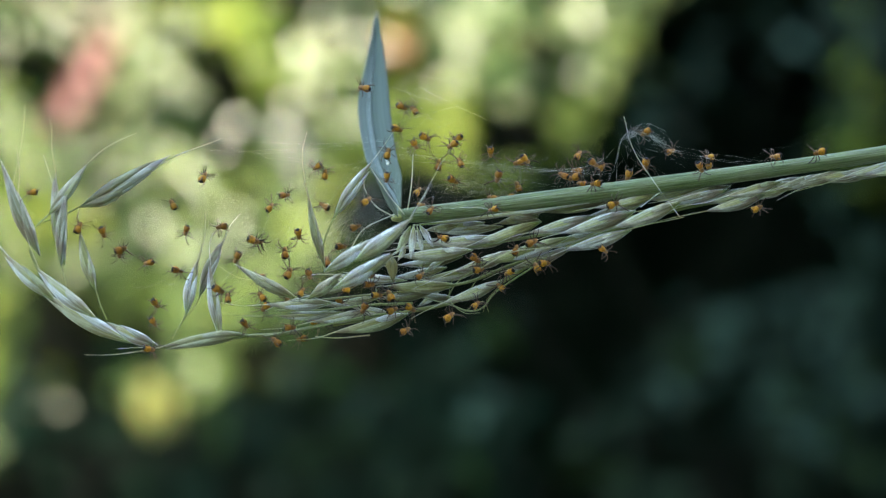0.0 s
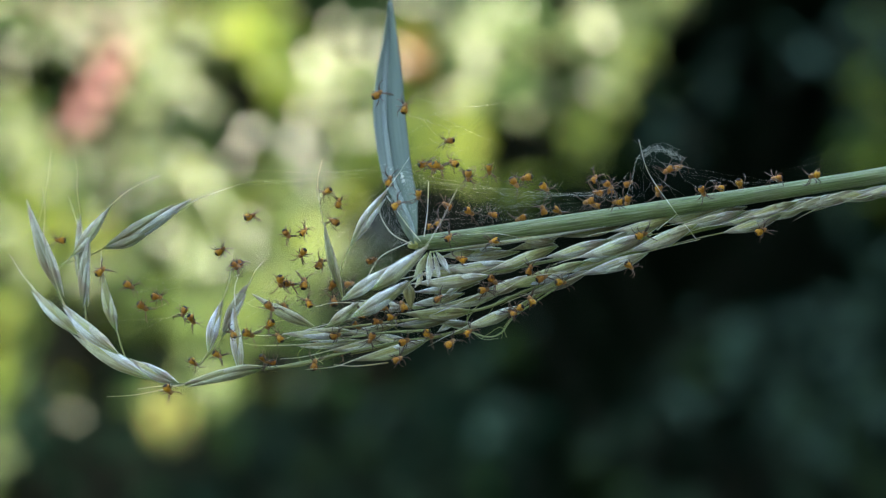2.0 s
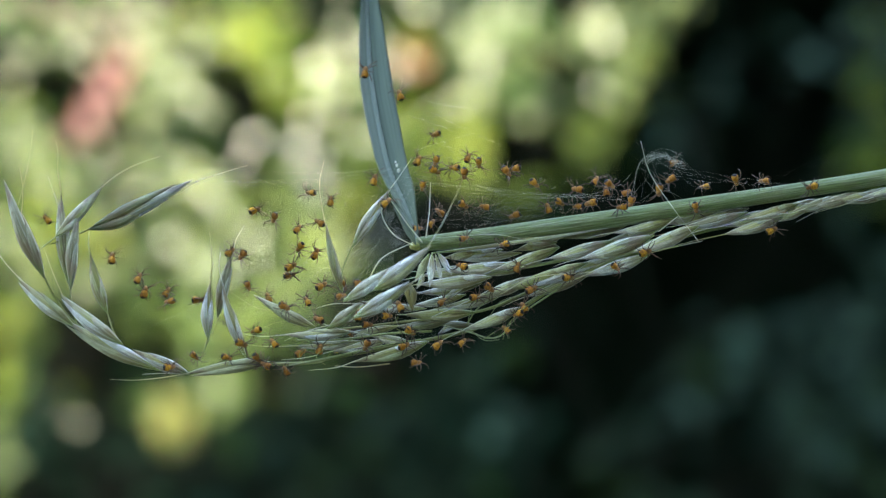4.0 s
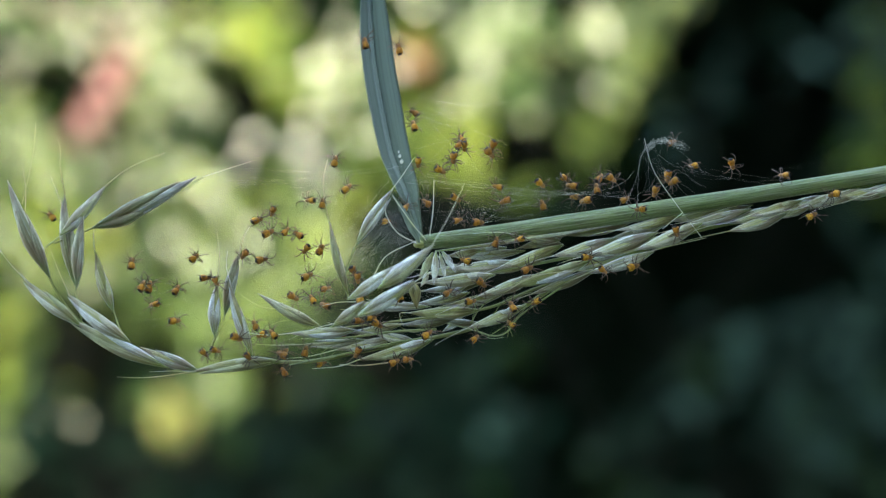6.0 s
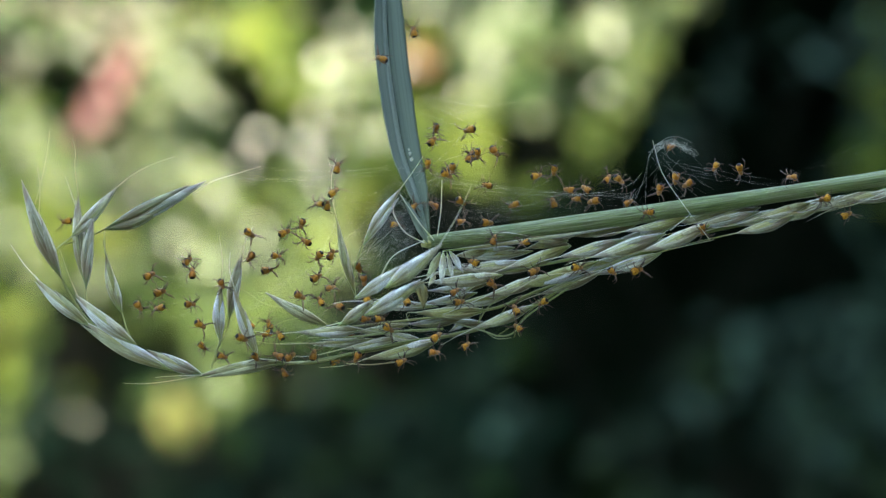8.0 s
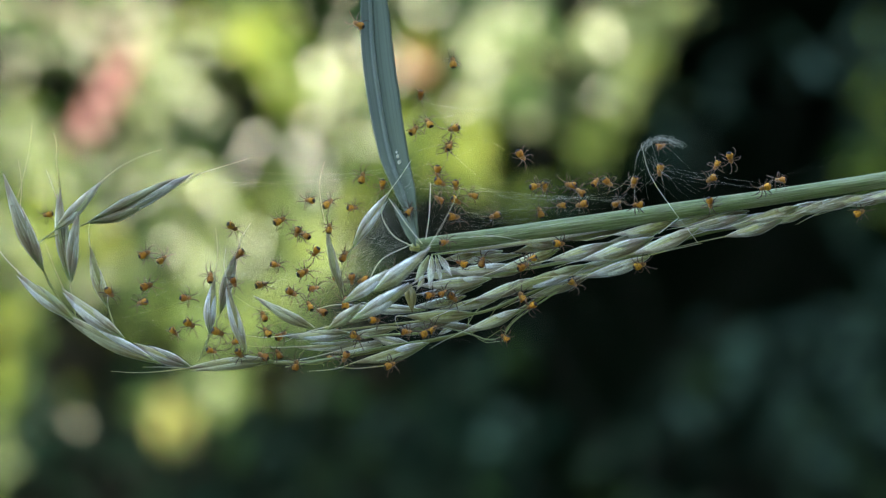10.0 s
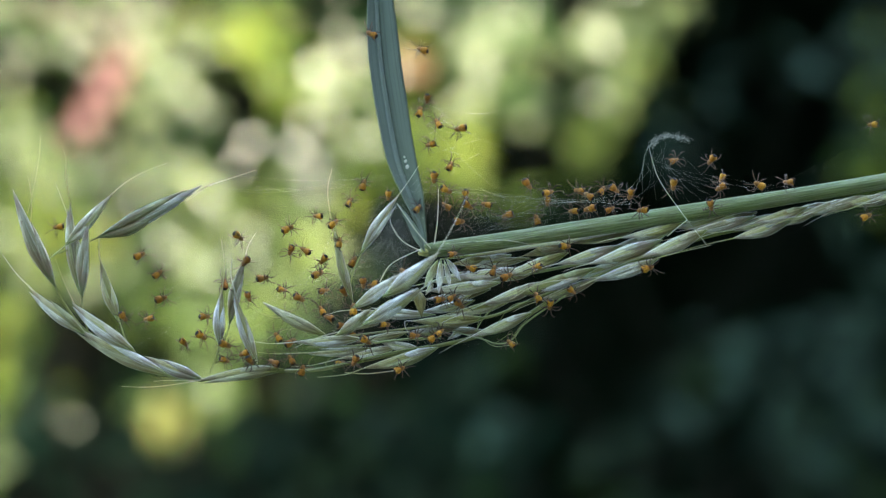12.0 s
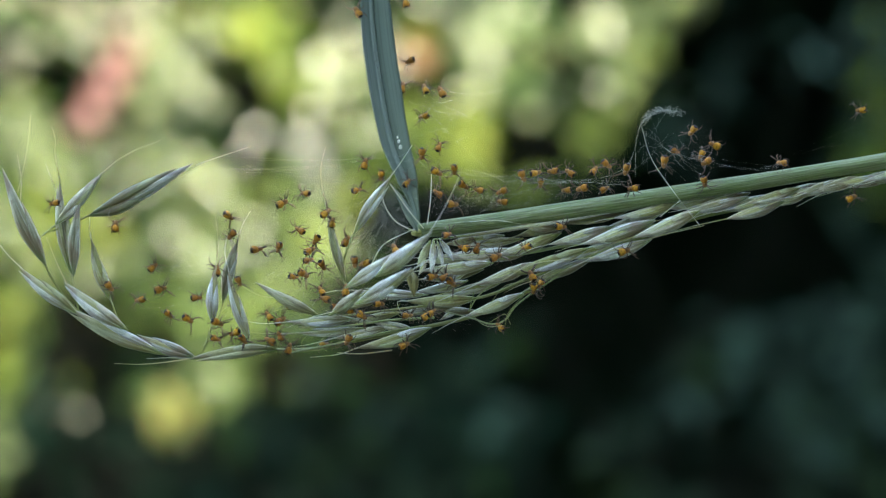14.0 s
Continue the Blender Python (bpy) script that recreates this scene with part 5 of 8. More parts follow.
TURN_BACK = [(0, 43, 5.8), (0.5, 11, -1.8), (1, 25, 1.8), (1.5, 8, 2.5), (2, 34, 5.2), (2.5, 18, -1.2), (3, 31, -2.0), (3.2, 20, -1.0), (5.5, 18, -1.0),
             (6, 6, -1.0), (6.5, 2, -0.8), (7, 2, -0.4), (7.5, 2, 0.6), (8, 2, 0.4), (8.2, 2, 0.2), (10.3, -1, -0.2), (10.5, -1, 0.0), (11, -1, 0.0),
             (11.5, -1, 0.0), (12, -2, 0.0), (12.5, -2, 0.0), (13, -2, 0.0), (13.5, -2, 0.0), (14, -2, 0.0)]


SINK = [(0, 32, 20), (0.5, 30, 18), (1, 50, 24), (1.5, 28, 20), (2, 26, 12), (2.5, 34, 20), (3, 36, 22), (3.2, 36, 22), (5.5, 22, 6), (6, 18, 6), (6.5, 14, 2), (7, 14, 12), (7.5, 14, 12), (8, 14, 14),
        (8.2, 13, 12), (10.3, 4, 2), (10.5, 3, 0), (11, 3, 0), (11.5, 2, 0), (12, 0, 0), (12.5, 0, 0), (13, -2, 0), (13.5, -5, 0), (14, -8, -4)]


def about(point, turn, shift=(0, 0, 0)):
    return Matrix.Translation(point + mm(shift)) @ turn @ Matrix.Translation(-point)


def crawl(spider, depth, steps):
    """Key a spiderling: steps are (seconds, x mm, z mm); it turns towards where it walks, apart from the sway that carries it."""
    rnd = random.Random(round(steps[0][1] * 10) + round(steps[0][2] * 7))
    head = rnd.uniform(-math.pi, math.pi)
    tilt, lean = rnd.uniform(-0.9, 0.9), rnd.uniform(-0.6, 0.6)
    # some on the loose silk are set nearer or farther for blur, scaled to keep their place in the camera's view
    if (steps[0][2] > 8 or steps[0][1] < -14) and steps[0][1] < 45:
        away = rnd.choice((0, 0, 1)) * rnd.uniform(-9, 13)
        steps = [(t, x * (475 + depth + away) / (475 + depth), z * (475 + depth + away) / (475 + depth)) for t, x, z in steps]
        depth += away
    rows, last = [], None
    for (t, x, z), (_, sx, sz, _a) in zip(steps, SWAY):
        here = Vector((x - sx, 0, z - sz))
        if last is not None and t not in (5.5, 10.3) and (here - last).length > 1.6:
            way = math.atan2((here - last).z, (here - last).x)
            gap = (way - head + math.pi) % (2 * math.pi) - math.pi
            head += max(-1.0, min(1.0, gap * 0.6))
        last = here
        ahead = Vector((math.cos(head), lean * 0.5, math.sin(head))).normalized()
        back = Vector((0, -math.cos(tilt), math.sin(tilt)))
        side = back.cross(ahead).normalized()
        back = ahead.cross(side)
        m = Matrix((ahead, side, back)).transposed().to_4x4()
        m.translation = Vector((x, depth, z)) * 0.001 + Vector((0, 0, 1))
        rows.append((t, m))
    walk(spider, rows)
    for k, leg in enumerate(c for c in spider.children if c.name.startswith("leg")):
        hip, phase = leg.location.copy(), k * 2.4 + rnd.uniform(0, 1)
        swing = [(t, Matrix.Translation(hip) @ pose(0, 0, 0, 7 * math.sin(t * 5.3 + phase * 2), 0, 15 * math.sin(t * 4.1 + phase))) for t, _, _ in steps]
        walk(leg, swing)


def motions():
    """The sway of the grass, its tip and blade, and the walk of every spiderling."""
    sway = [(t, Matrix.Translation((0, 0, 1)) @ about(PIVOT, pose(0, 0, 0, 0, a, 0), (x, 0, z))) for t, x, z, a in SWAY]
    walk(stalk, sway)
    walk(web, sway)
    def low(x, z):
        return about(LOW_HINGE, pose(0, 0, 0, 0, math.degrees(0.001 * z / (LOW_HINGE.x - TAIL_HINGE.x)), 0), (0.6 * x, 0, 0))

    for ob in low_parts:
        walk(ob, [(t, low(x, z)) for t, x, z, a, b in DROOP])
    lean = {0: (10, -15), 0.5: (2, 0), 1: (22, -32), 1.5: (20, -28), 2: (16, -22), 2.5: (5, 0), 3: (4, 0)}
    for ob in upright_parts:
        walk(ob, [(t, low(x, z) @ about(UPRIGHT_FOOT, pose(0, 0, 0, lean.get(t, (0, 0))[1], lean.get(t, (0, 0))[0], 0))) for t, x, z, a, b in DROOP])
    for ob in tail_parts:
        walk(ob, [(t, about(TAIL_HINGE, pose(0, 0, 0, 0, a, 0) @ pose(0, 0, 0, 0, 0, -b), (x, 0, z))) for t, x, z, a, b in DROOP])
    nod = {0: (-0.08, -1.75), 1: (0.88, -5.2), 1.5: (0.56, -3.8), 2: (-0.16, -3.5)}
    for ob in tip_parts:
        walk(ob, [(t, about(TAIL_HINGE, pose(0, 0, 0, 0, a, 0) @ pose(0, 0, 0, 0, 0, -b), (nod.get(t, (x, z))[0], 0, nod.get(t, (x, z))[1]))) for t, x, z, a, b in DROOP])
    for ob in tuft_parts:
        walk(ob, [(t, about(TUFT_HINGE, pose(0, 0, 0, 0, tilt if ob is tuft_parts[-1] else 0, 0), (0, 0, -0.08 * down))) for t, down, tilt in SINK])
    walk(blade, [(t, about(BLADE_FOOT, pose(0, 0, 0, -back, side, 0))) for t, back, side in TURN_BACK])
    flock = iter(SPIDERS)
    crawl(next(flock), -2.6, [(0, -55.3, 5.9), (0.5, -54.8, 4), (1, -51, -2), (1.5, -50.6, -0.8), (2, -53.3, 0.6), (2.5, -54.1, 2.6), (3, -55.7, 4.3), (3.2, -55.2, 4.1), (5.5, -57, 5.7), (6, -55.1, 4.7), (6.5, -55.4, 5.7), (7, -54.5, 3.6), (7.5, -54.7, 5.5), (8, -53.7, 3.6), (8.2, -53.6, 3.4), (10.3, -56.1, 5.3), (10.5, -56.2, 3.9), (11, -55.2, 2.9), (11.5, -55.3, 3.6), (12, -53.7, 3.3), (12.5, -54.1, 4.9), (13, -53.7, 4.5), (13.5, -54.7, 5.1), (14, -55, 5.4)])
    crawl(next(flock), -1.8, [(0, -48.8, 1), (0.5, -47.3, -1), (1, -47.3, -5.9), (1.5, -46.2, -4.6), (2, -47.6, -3.7), (2.5, -47.7, -2.2), (3, -47.4, -0.8), (3.2, -46.9, -0.9), (5.5, -46.4, -1), (6, -43.9, -2), (6.5, -44.1, -1.9), (7, -43.5, -4.2), (7.5, -43.4, -2.3), (8, -42, -4), (8.2, -41.8, -4.4), (10.3, -42.3, -0.1), (10.5, -42.8, -1.1), (11, -41.9, -1.9), (11.5, -42.5, -1), (12, -42.2, -0.6), (12.5, -44, 1), (13, -43.8, 1.6), (13.5, -45.3, 2.2), (14, -46.4, 2.3)])
    crawl(next(flock), 1, [(0, -35.8, 4.1), (0.5, -34.4, 2.1), (1, -31.8, -3), (1.5, -29.5, -2.7), (2, -30.9, -1), (2.5, -29.9, -1.7), (3, -28.1, 0), (3.2, -27.7, -0.1), (5.5, -36.5, -0.6), (6, -35.2, -1.3), (6.5, -36.4, -0.4), (7, -36.7, -2.2), (7.5, -37.4, -0.4), (8, -36.9, -2), (8.2, -36.7, -2.2), (10.3, -40.7, -1), (10.5, -41, -2.3), (11, -40.7, -3.7), (11.5, -41.3, -2.9), (12, -39.9, -3.2), (12.5, -40.5, -2.1), (13, -40.3, -2.8), (13.5, -41.2, -3.3), (14, -41.3, -3.5)])
    crawl(next(flock), -0.1, [(0, -43, -2.2), (0.5, -41.5, -4), (1, -41.4, -8.8), (1.5, -39.8, -9.8), (2, -41.8, -8.9), (2.5, -42.4, -7.3), (3, -42.3, -6), (3.2, -41.8, -6.2), (5.5, -43.5, -4.8), (6, -41.6, -5.3), (6.5, -41.8, -4.1), (7, -41.4, -6.2), (7.5, -41.5, -4.6), (8, -40.7, -6.4), (8.2, -40.5, -6.8), (10.3, -42.1, -4.7), (10.5, -42.1, -5.9), (11, -41, -6.8), (11.5, -41.2, -6), (12, -39.3, -6.7), (12.5, -39.7, -5.4), (13, -39, -6), (13.5, -39.7, -6.2), (14, -40.1, -6.6)])
    crawl(next(flock), -2.5, [(0, -39.1, -4.2), (0.5, -38.2, -6.1), (1, -35.8, -11.2), (1.5, -34.9, -10.5), (2, -36, -9.7), (2.5, -37.1, -9.3), (3, -37.7, -7.7), (3.2, -37, -7.3), (5.5, -43, -7.3), (6, -40.8, -7.9), (6.5, -41.6, -7), (7, -40.9, -8.5), (7.5, -41.5, -7.1), (8, -40.8, -8.7), (8.2, -40.7, -9.1), (10.3, -42.7, -7.1), (10.5, -42.7, -8.2), (11, -41.9, -9.8), (11.5, -42.2, -9.2), (12, -41, -9.6), (12.5, -41.5, -8.6), (13, -41.5, -8.9), (13.5, -42.6, -8.3), (14, -43, -8.2)])
    crawl(next(flock), -0.8, [(0, -45.5, 0.1), (0.5, -44.1, -2.4), (1, -44.4, -7.4), (1.5, -43.1, -6.6), (2, -43.7, -5.9), (2.5, -42.6, -4.7), (3, -43, -3), (3.2, -42.5, -3.2), (5.5, -44.4, -4.7), (6, -42.5, -5.2), (6.5, -43.6, -4.5), (7, -43.4, -7.1), (7.5, -44, -5.9), (8, -43.7, -8.5), (8.2, -43.8, -8.8), (10.3, -47.4, -5.7), (10.5, -47.2, -7.1), (11, -46.4, -8.1), (11.5, -46.1, -8.8), (12, -44.6, -9.4), (12.5, -45.4, -7.9), (13, -45.4, -7.6), (13.5, -46.6, -6.7), (14, -47.3, -6.4)])
    crawl(next(flock), -0.6, [(0, -38.5, -12.6), (0.5, -36.9, -15.2), (1, -35.1, -17.9), (1.5, -33.5, -17.8), (2, -34.7, -16.8), (2.5, -35.1, -15.6), (3, -35.3, -15.2), (3.2, -34.9, -15.3), (5.5, -35.9, -14.5), (6, -33.8, -14.9), (6.5, -35.1, -14.4), (7, -35.5, -14.4), (7.5, -36, -12.7), (8, -34.7, -14.2), (8.2, -34.5, -14.8), (10.3, -38.3, -11.2), (10.5, -38.1, -12.6), (11, -37.2, -13.5), (11.5, -37.5, -12.9), (12, -36, -13), (12.5, -36.7, -11.7), (13, -37.1, -11.4), (13.5, -38.7, -10.6), (14, -38.9, -10.3)])
    crawl(next(flock), -2.2, [(0, -39, -16.3), (0.5, -38.5, -18.1), (1, -37.6, -21.4), (1.5, -37.3, -21.1), (2, -38.2, -20.6), (2.5, -38.4, -19.6), (3, -38.5, -18.4), (3.2, -38, -18.6), (5.5, -40.3, -10.4), (6, -37.8, -10.2), (6.5, -37.4, -9), (7, -36.4, -11.6), (7.5, -36, -9.7), (8, -34.9, -11.1), (8.2, -34.7, -11.4), (10.3, -35.9, -10.2), (10.5, -35.8, -11.2), (11, -35, -12.2), (11.5, -35.3, -11.6), (12, -33.5, -12), (12.5, -33.9, -11.6), (13, -33.7, -11.6), (13.5, -34.9, -11.2), (14, -36.1, -10.9)])
    crawl(next(flock), 0.7, [(0, -43.3, -2.8), (0.5, -41.9, -5.6), (1, -39.9, -9.4), (1.5, -38.8, -8.2), (2, -39.9, -7.5), (2.5, -39, -7.3), (3, -39.4, -6.1), (3.2, -38.9, -6.3), (5.5, -39.8, -4.9), (6, -37.8, -5.8), (6.5, -37.9, -5.3), (7, -37.3, -8.2), (7.5, -37.8, -6.8), (8, -36.5, -8.2), (8.2, -36.3, -8.4), (10.3, -36.6, -6.5), (10.5, -36.5, -7.6), (11, -34.9, -8.8), (11.5, -34.6, -8.9), (12, -33.2, -9.3), (12.5, -34, -8.2), (13, -33.6, -8.3), (13.5, -34.8, -7.8), (14, -35.1, -7.9)])
    crawl(next(flock), -2.4, [(0, -29.2, -8.1), (0.5, -27, -10), (1, -25.5, -11.7), (1.5, -25.5, -13.2), (2, -26.8, -12.8), (2.5, -27.7, -12.8), (3, -27.9, -13.6), (3.2, -27.6, -13.6), (5.5, -30.7, -12.6), (6, -29.1, -12.7), (6.5, -29.3, -11.6), (7, -29.4, -13), (7.5, -29.7, -11.5), (8, -29, -13), (8.2, -28.8, -13.2), (10.3, -32, -11.3), (10.5, -31.8, -12.4), (11, -31.1, -13.4), (11.5, -31.2, -12.7), (12, -30.1, -13.2), (12.5, -30.7, -12.1), (13, -30.7, -11.6), (13.5, -31.8, -11.2), (14, -31.9, -11.4)])
    crawl(next(flock), -1, [(0, -38.2, -10), (0.5, -35.9, -11.7), (1, -33.8, -15.4), (1.5, -31.9, -15.6), (2, -31.3, -15.8), (2.5, -29.5, -16.1), (3, -29.7, -15.7), (3.2, -29.3, -15.8), (5.5, -34.2, -14), (6, -32.2, -14.5), (6.5, -32.6, -13.7), (7, -32.2, -14.9), (7.5, -32.6, -13.7), (8, -31.9, -15.6), (8.2, -31.7, -15.7), (10.3, -32.9, -14), (10.5, -32.7, -15.3), (11, -31.6, -16.2), (11.5, -31.8, -15.3), (12, -30.3, -15.4), (12.5, -31.1, -14.4), (13, -30.8, -14.3), (13.5, -31.9, -13.9), (14, -32.3, -13.7)])
    crawl(next(flock), -0.4, [(0, -35, -5.3), (0.5, -34.4, -7.7), (1, -33.6, -12.7), (1.5, -33.5, -12.2), (2, -34.9, -10.8), (2.5, -35.1, -9.2), (3, -35, -8.2), (3.2, -34.5, -8.3), (5.5, -35.1, -3.9), (6, -33.5, -4.2), (6.5, -35.1, -2.9), (7, -35.5, -4.4), (7.5, -36.4, -2.1), (8, -36.2, -3.7), (8.2, -36.2, -4), (10.3, -32.9, -3.6), (10.5, -32.9, -4.5), (11, -31.7, -5.4), (11.5, -31.7, -4.7), (12, -30.4, -4.6), (12.5, -30.9, -3.9), (13, -30.8, -3.9), (13.5, -31.8, -3.7), (14, -32.2, -4)])
    crawl(next(flock), -0.8, [(0, -33.8, 0.2), (0.5, -32.3, -1.7), (1, -29.7, -5.8), (1.5, -27.8, -5), (2, -28.6, -3.2), (2.5, -25.8, -3.5), (3, -25.5, -5.7), (3.2, -25.1, -5.7), (5.5, -34.1, -4.4), (6, -32.1, -4.9), (6.5, -32.8, -4), (7, -32.3, -5.4), (7.5, -32.6, -4), (8, -32, -5.5), (8.2, -31.8, -5.9), (10.3, -29.5, -4.4), (10.5, -29.3, -5.7), (11, -28.2, -6.6), (11.5, -28.5, -6.1), (12, -27, -6.6), (12.5, -27.7, -5.9), (13, -27.6, -5.9), (13.5, -28.6, -5.6), (14, -29.1, -5.7)])
    crawl(next(flock), -0.1, [(0, -31.3, 7.9), (0.5, -30.5, 5.5), (1, -28.2, 1.7), (1.5, -26.4, 2), (2, -26.6, 3.8), (2.5, -27.8, 4.7), (3, -26.4, 5.7), (3.2, -26, 5.7), (5.5, -27.8, 4.3), (6, -26.2, 3.9), (6.5, -26.6, 4.5), (7, -27.1, 2.4), (7.5, -26.9, 3.5), (8, -28, 1.7), (8.2, -28, 1.6), (10.3, -30, 3.5), (10.5, -30, 2.2), (11, -29.1, 1.5), (11.5, -29.4, 2), (12, -28.4, 2), (12.5, -29.2, 3.1), (13, -29.1, 3), (13.5, -30, 3.2), (14, -30.5, 3.6)])
    crawl(next(flock), 0.7, [(0, -29, 0.8), (0.5, -27.9, -0.8), (1, -27.7, -4.5), (1.5, -27.7, -4.5), (2, -28.5, -3.2), (2.5, -28.9, -2), (3, -28.4, -1.1), (3.2, -28, -1.1), (5.5, -30.1, -0.7), (6, -28.3, -1.1), (6.5, -28.8, -0.3), (7, -28.4, -1.5), (7.5, -28.8, -0.3), (8, -28.1, -1.7), (8.2, -28, -2.1), (10.3, -29.2, -0.4), (10.5, -29.2, -1.5), (11, -28.5, -2.6), (11.5, -28.6, -2.1), (12, -27.6, -1.6), (12.5, -28.3, -0.6), (13, -28.6, 0.2), (13.5, -29.9, 1), (14, -30.3, 0.9)])
    crawl(next(flock), 1.8, [(0, -23.8, -1.3), (0.5, -22.8, -3.3), (1, -22.5, -6.3), (1.5, -21.6, -6.8), (2, -21.2, -5.8), (2.5, -20.5, -5.2), (3, -19.9, -5.1), (3.2, -19.6, -5), (5.5, -27.4, -1.3), (6, -25.7, -1.7), (6.5, -26.1, -0.8), (7, -25.9, -2), (7.5, -26.2, -1.6), (8, -25.6, -3.4), (8.2, -25.4, -4), (10.3, -26.1, -5), (10.5, -26.2, -5.8), (11, -25.7, -5.8), (11.5, -26, -4.2), (12, -25.1, -3.8), (12.5, -25.7, -2.4), (13, -25.6, -2), (13.5, -26.3, -1), (14, -26.6, -1)])
    crawl(next(flock), -1.6, [(0, -25.6, -13), (0.5, -24.8, -14.5), (1, -23.8, -17.3), (1.5, -23.6, -17.4), (2, -24.8, -16.4), (2.5, -25.6, -15.8), (3, -25.6, -15.6), (3.2, -25.3, -15.6), (5.5, -29.3, -15.1), (6, -27.6, -15.5), (6.5, -27.9, -14.5), (7, -27.9, -15.7), (7.5, -28.2, -14.4), (8, -27.2, -15.8), (8.2, -27, -16.2), (10.3, -29, -14.4), (10.5, -28.8, -15.4), (11, -27.8, -16.3), (11.5, -28.1, -15.5), (12, -26.7, -15.5), (12.5, -27.4, -14.5), (13, -27.1, -14.4), (13.5, -28, -14.1), (14, -28.4, -13.8)])
    crawl(next(flock), 0.2, [(0, -22.9, -10.7), (0.5, -22.7, -11.3), (1, -22.8, -14), (1.5, -22.8, -13.6), (2, -24.1, -11.6), (2.5, -26.7, -11.9), (3, -26.6, -11.6), (3.2, -26.3, -11.6), (5.5, -27.7, -12), (6, -25.9, -12.4), (6.5, -26.3, -11.6), (7, -26.1, -12.7), (7.5, -26.4, -11.6), (8, -25.8, -12.5), (8.2, -25.8, -12.3), (10.3, -29.7, -13), (10.5, -29.5, -14), (11, -28.7, -14.9), (11.5, -29, -14.2), (12, -27.7, -14.5), (12.5, -28.5, -13.4), (13, -28.2, -13.4), (13.5, -29.6, -13.1), (14, -29.8, -12.9)])
    crawl(next(flock), 0.5, [(0, -28.1, -9.2), (0.5, -27, -11.5), (1, -27.8, -14.7), (1.5, -28.2, -13.6), (2, -29.3, -12.7), (2.5, -30.3, -11.2), (3, -30.8, -10.4), (3.2, -30.4, -10.5), (5.5, -30.7, -10.1), (6, -28.8, -10.4), (6.5, -28.9, -9.6), (7, -28.9, -11.1), (7.5, -29, -9.6), (8, -28.1, -11.1), (8.2, -28.1, -11.4), (10.3, -29.6, -9.8), (10.5, -29.4, -10.9), (11, -28.6, -11.7), (11.5, -28.7, -10.9), (12, -27.4, -11), (12.5, -28, -10), (13, -27.9, -9.9), (13.5, -28.8, -9.5), (14, -29.3, -9.2)])
    crawl(next(flock), -1.5, [(0, -21.4, -15.4), (0.5, -17.6, -17.2), (1, -16.6, -18.3), (1.5, -16.7, -18.5), (2, -17.7, -17.1), (2.5, -22.2, -18.3), (3, -26, -16.9), (3.2, -25.7, -16.9), (5.5, -25, -15), (6, -23, -15.1), (6.5, -23.4, -14.3), (7, -23.8, -15.6), (7.5, -25.1, -14.1), (8, -24.2, -15.5), (8.2, -24.2, -15.8), (10.3, -25.8, -14.7), (10.5, -25.4, -15.6), (11, -24.7, -16.6), (11.5, -24.8, -15.8), (12, -23.5, -15.7), (12.5, -24.1, -14.7), (13, -23.5, -14.6), (13.5, -24.8, -14.2), (14, -24.8, -13.9)])
    crawl(next(flock), -3, [(0, -23.2, -9), (0.5, -22, -10.6), (1, -21.4, -13.2), (1.5, -21, -13.6), (2, -22.6, -13.2), (2.5, -23.5, -13.1), (3, -23.5, -13.7), (3.2, -23.3, -13.7), (5.5, -25.9, -11.8), (6, -24.1, -12.1), (6.5, -24.5, -11.3), (7, -24.4, -12.4), (7.5, -24.7, -11.3), (8, -23.8, -12.5), (8.2, -23.6, -12.7), (10.3, -25.1, -11.2), (10.5, -24.9, -12.1), (11, -24, -12.7), (11.5, -24.1, -12.1), (12, -22.8, -12), (12.5, -23.4, -11), (13, -23.2, -10.9), (13.5, -24.3, -10.6), (14, -24.8, -10.3)])
    crawl(next(flock), 1.9, [(0, -19.8, -10), (0.5, -19.5, -11.4), (1, -17.9, -14.9), (1.5, -17.6, -14.6), (2, -17.3, -13.7), (2.5, -19, -13.8), (3, -19, -14.9), (3.2, -18.7, -14.8), (5.5, -24.6, -14.7), (6, -22.8, -14.9), (6.5, -23.1, -14.1), (7, -23.2, -15.5), (7.5, -23.5, -14.3), (8, -22.5, -15.7), (8.2, -22.3, -16.1), (10.3, -23.2, -11.7), (10.5, -23, -12.9), (11, -22.1, -13.7), (11.5, -22.4, -12.8), (12, -21.1, -12.9), (12.5, -21.7, -11.9), (13, -21.5, -11.8), (13.5, -22.6, -11.4), (14, -23.3, -11.1)])
    crawl(next(flock), -1.5, [(0, -17.8, -15.1), (0.5, -20, -17.6), (1, -20.3, -18.8), (1.5, -21.2, -18.6), (2, -23.9, -16.8), (2.5, -25, -17.6), (3, -22, -17.3), (3.2, -21.7, -17.2), (5.5, -24.4, -17.1), (6, -22.7, -17.5), (6.5, -23.7, -16.8), (7, -24.5, -17.8), (7.5, -24.6, -16.3), (8, -23.3, -17.8), (8.2, -23.1, -18.2), (10.3, -23.5, -14.2), (10.5, -23.2, -15.3), (11, -21.9, -16.1), (11.5, -22.3, -15.4), (12, -21, -15.2), (12.5, -21.7, -14.4), (13, -21.5, -14.1), (13.5, -22.8, -13.6), (14, -23.3, -13.2)])
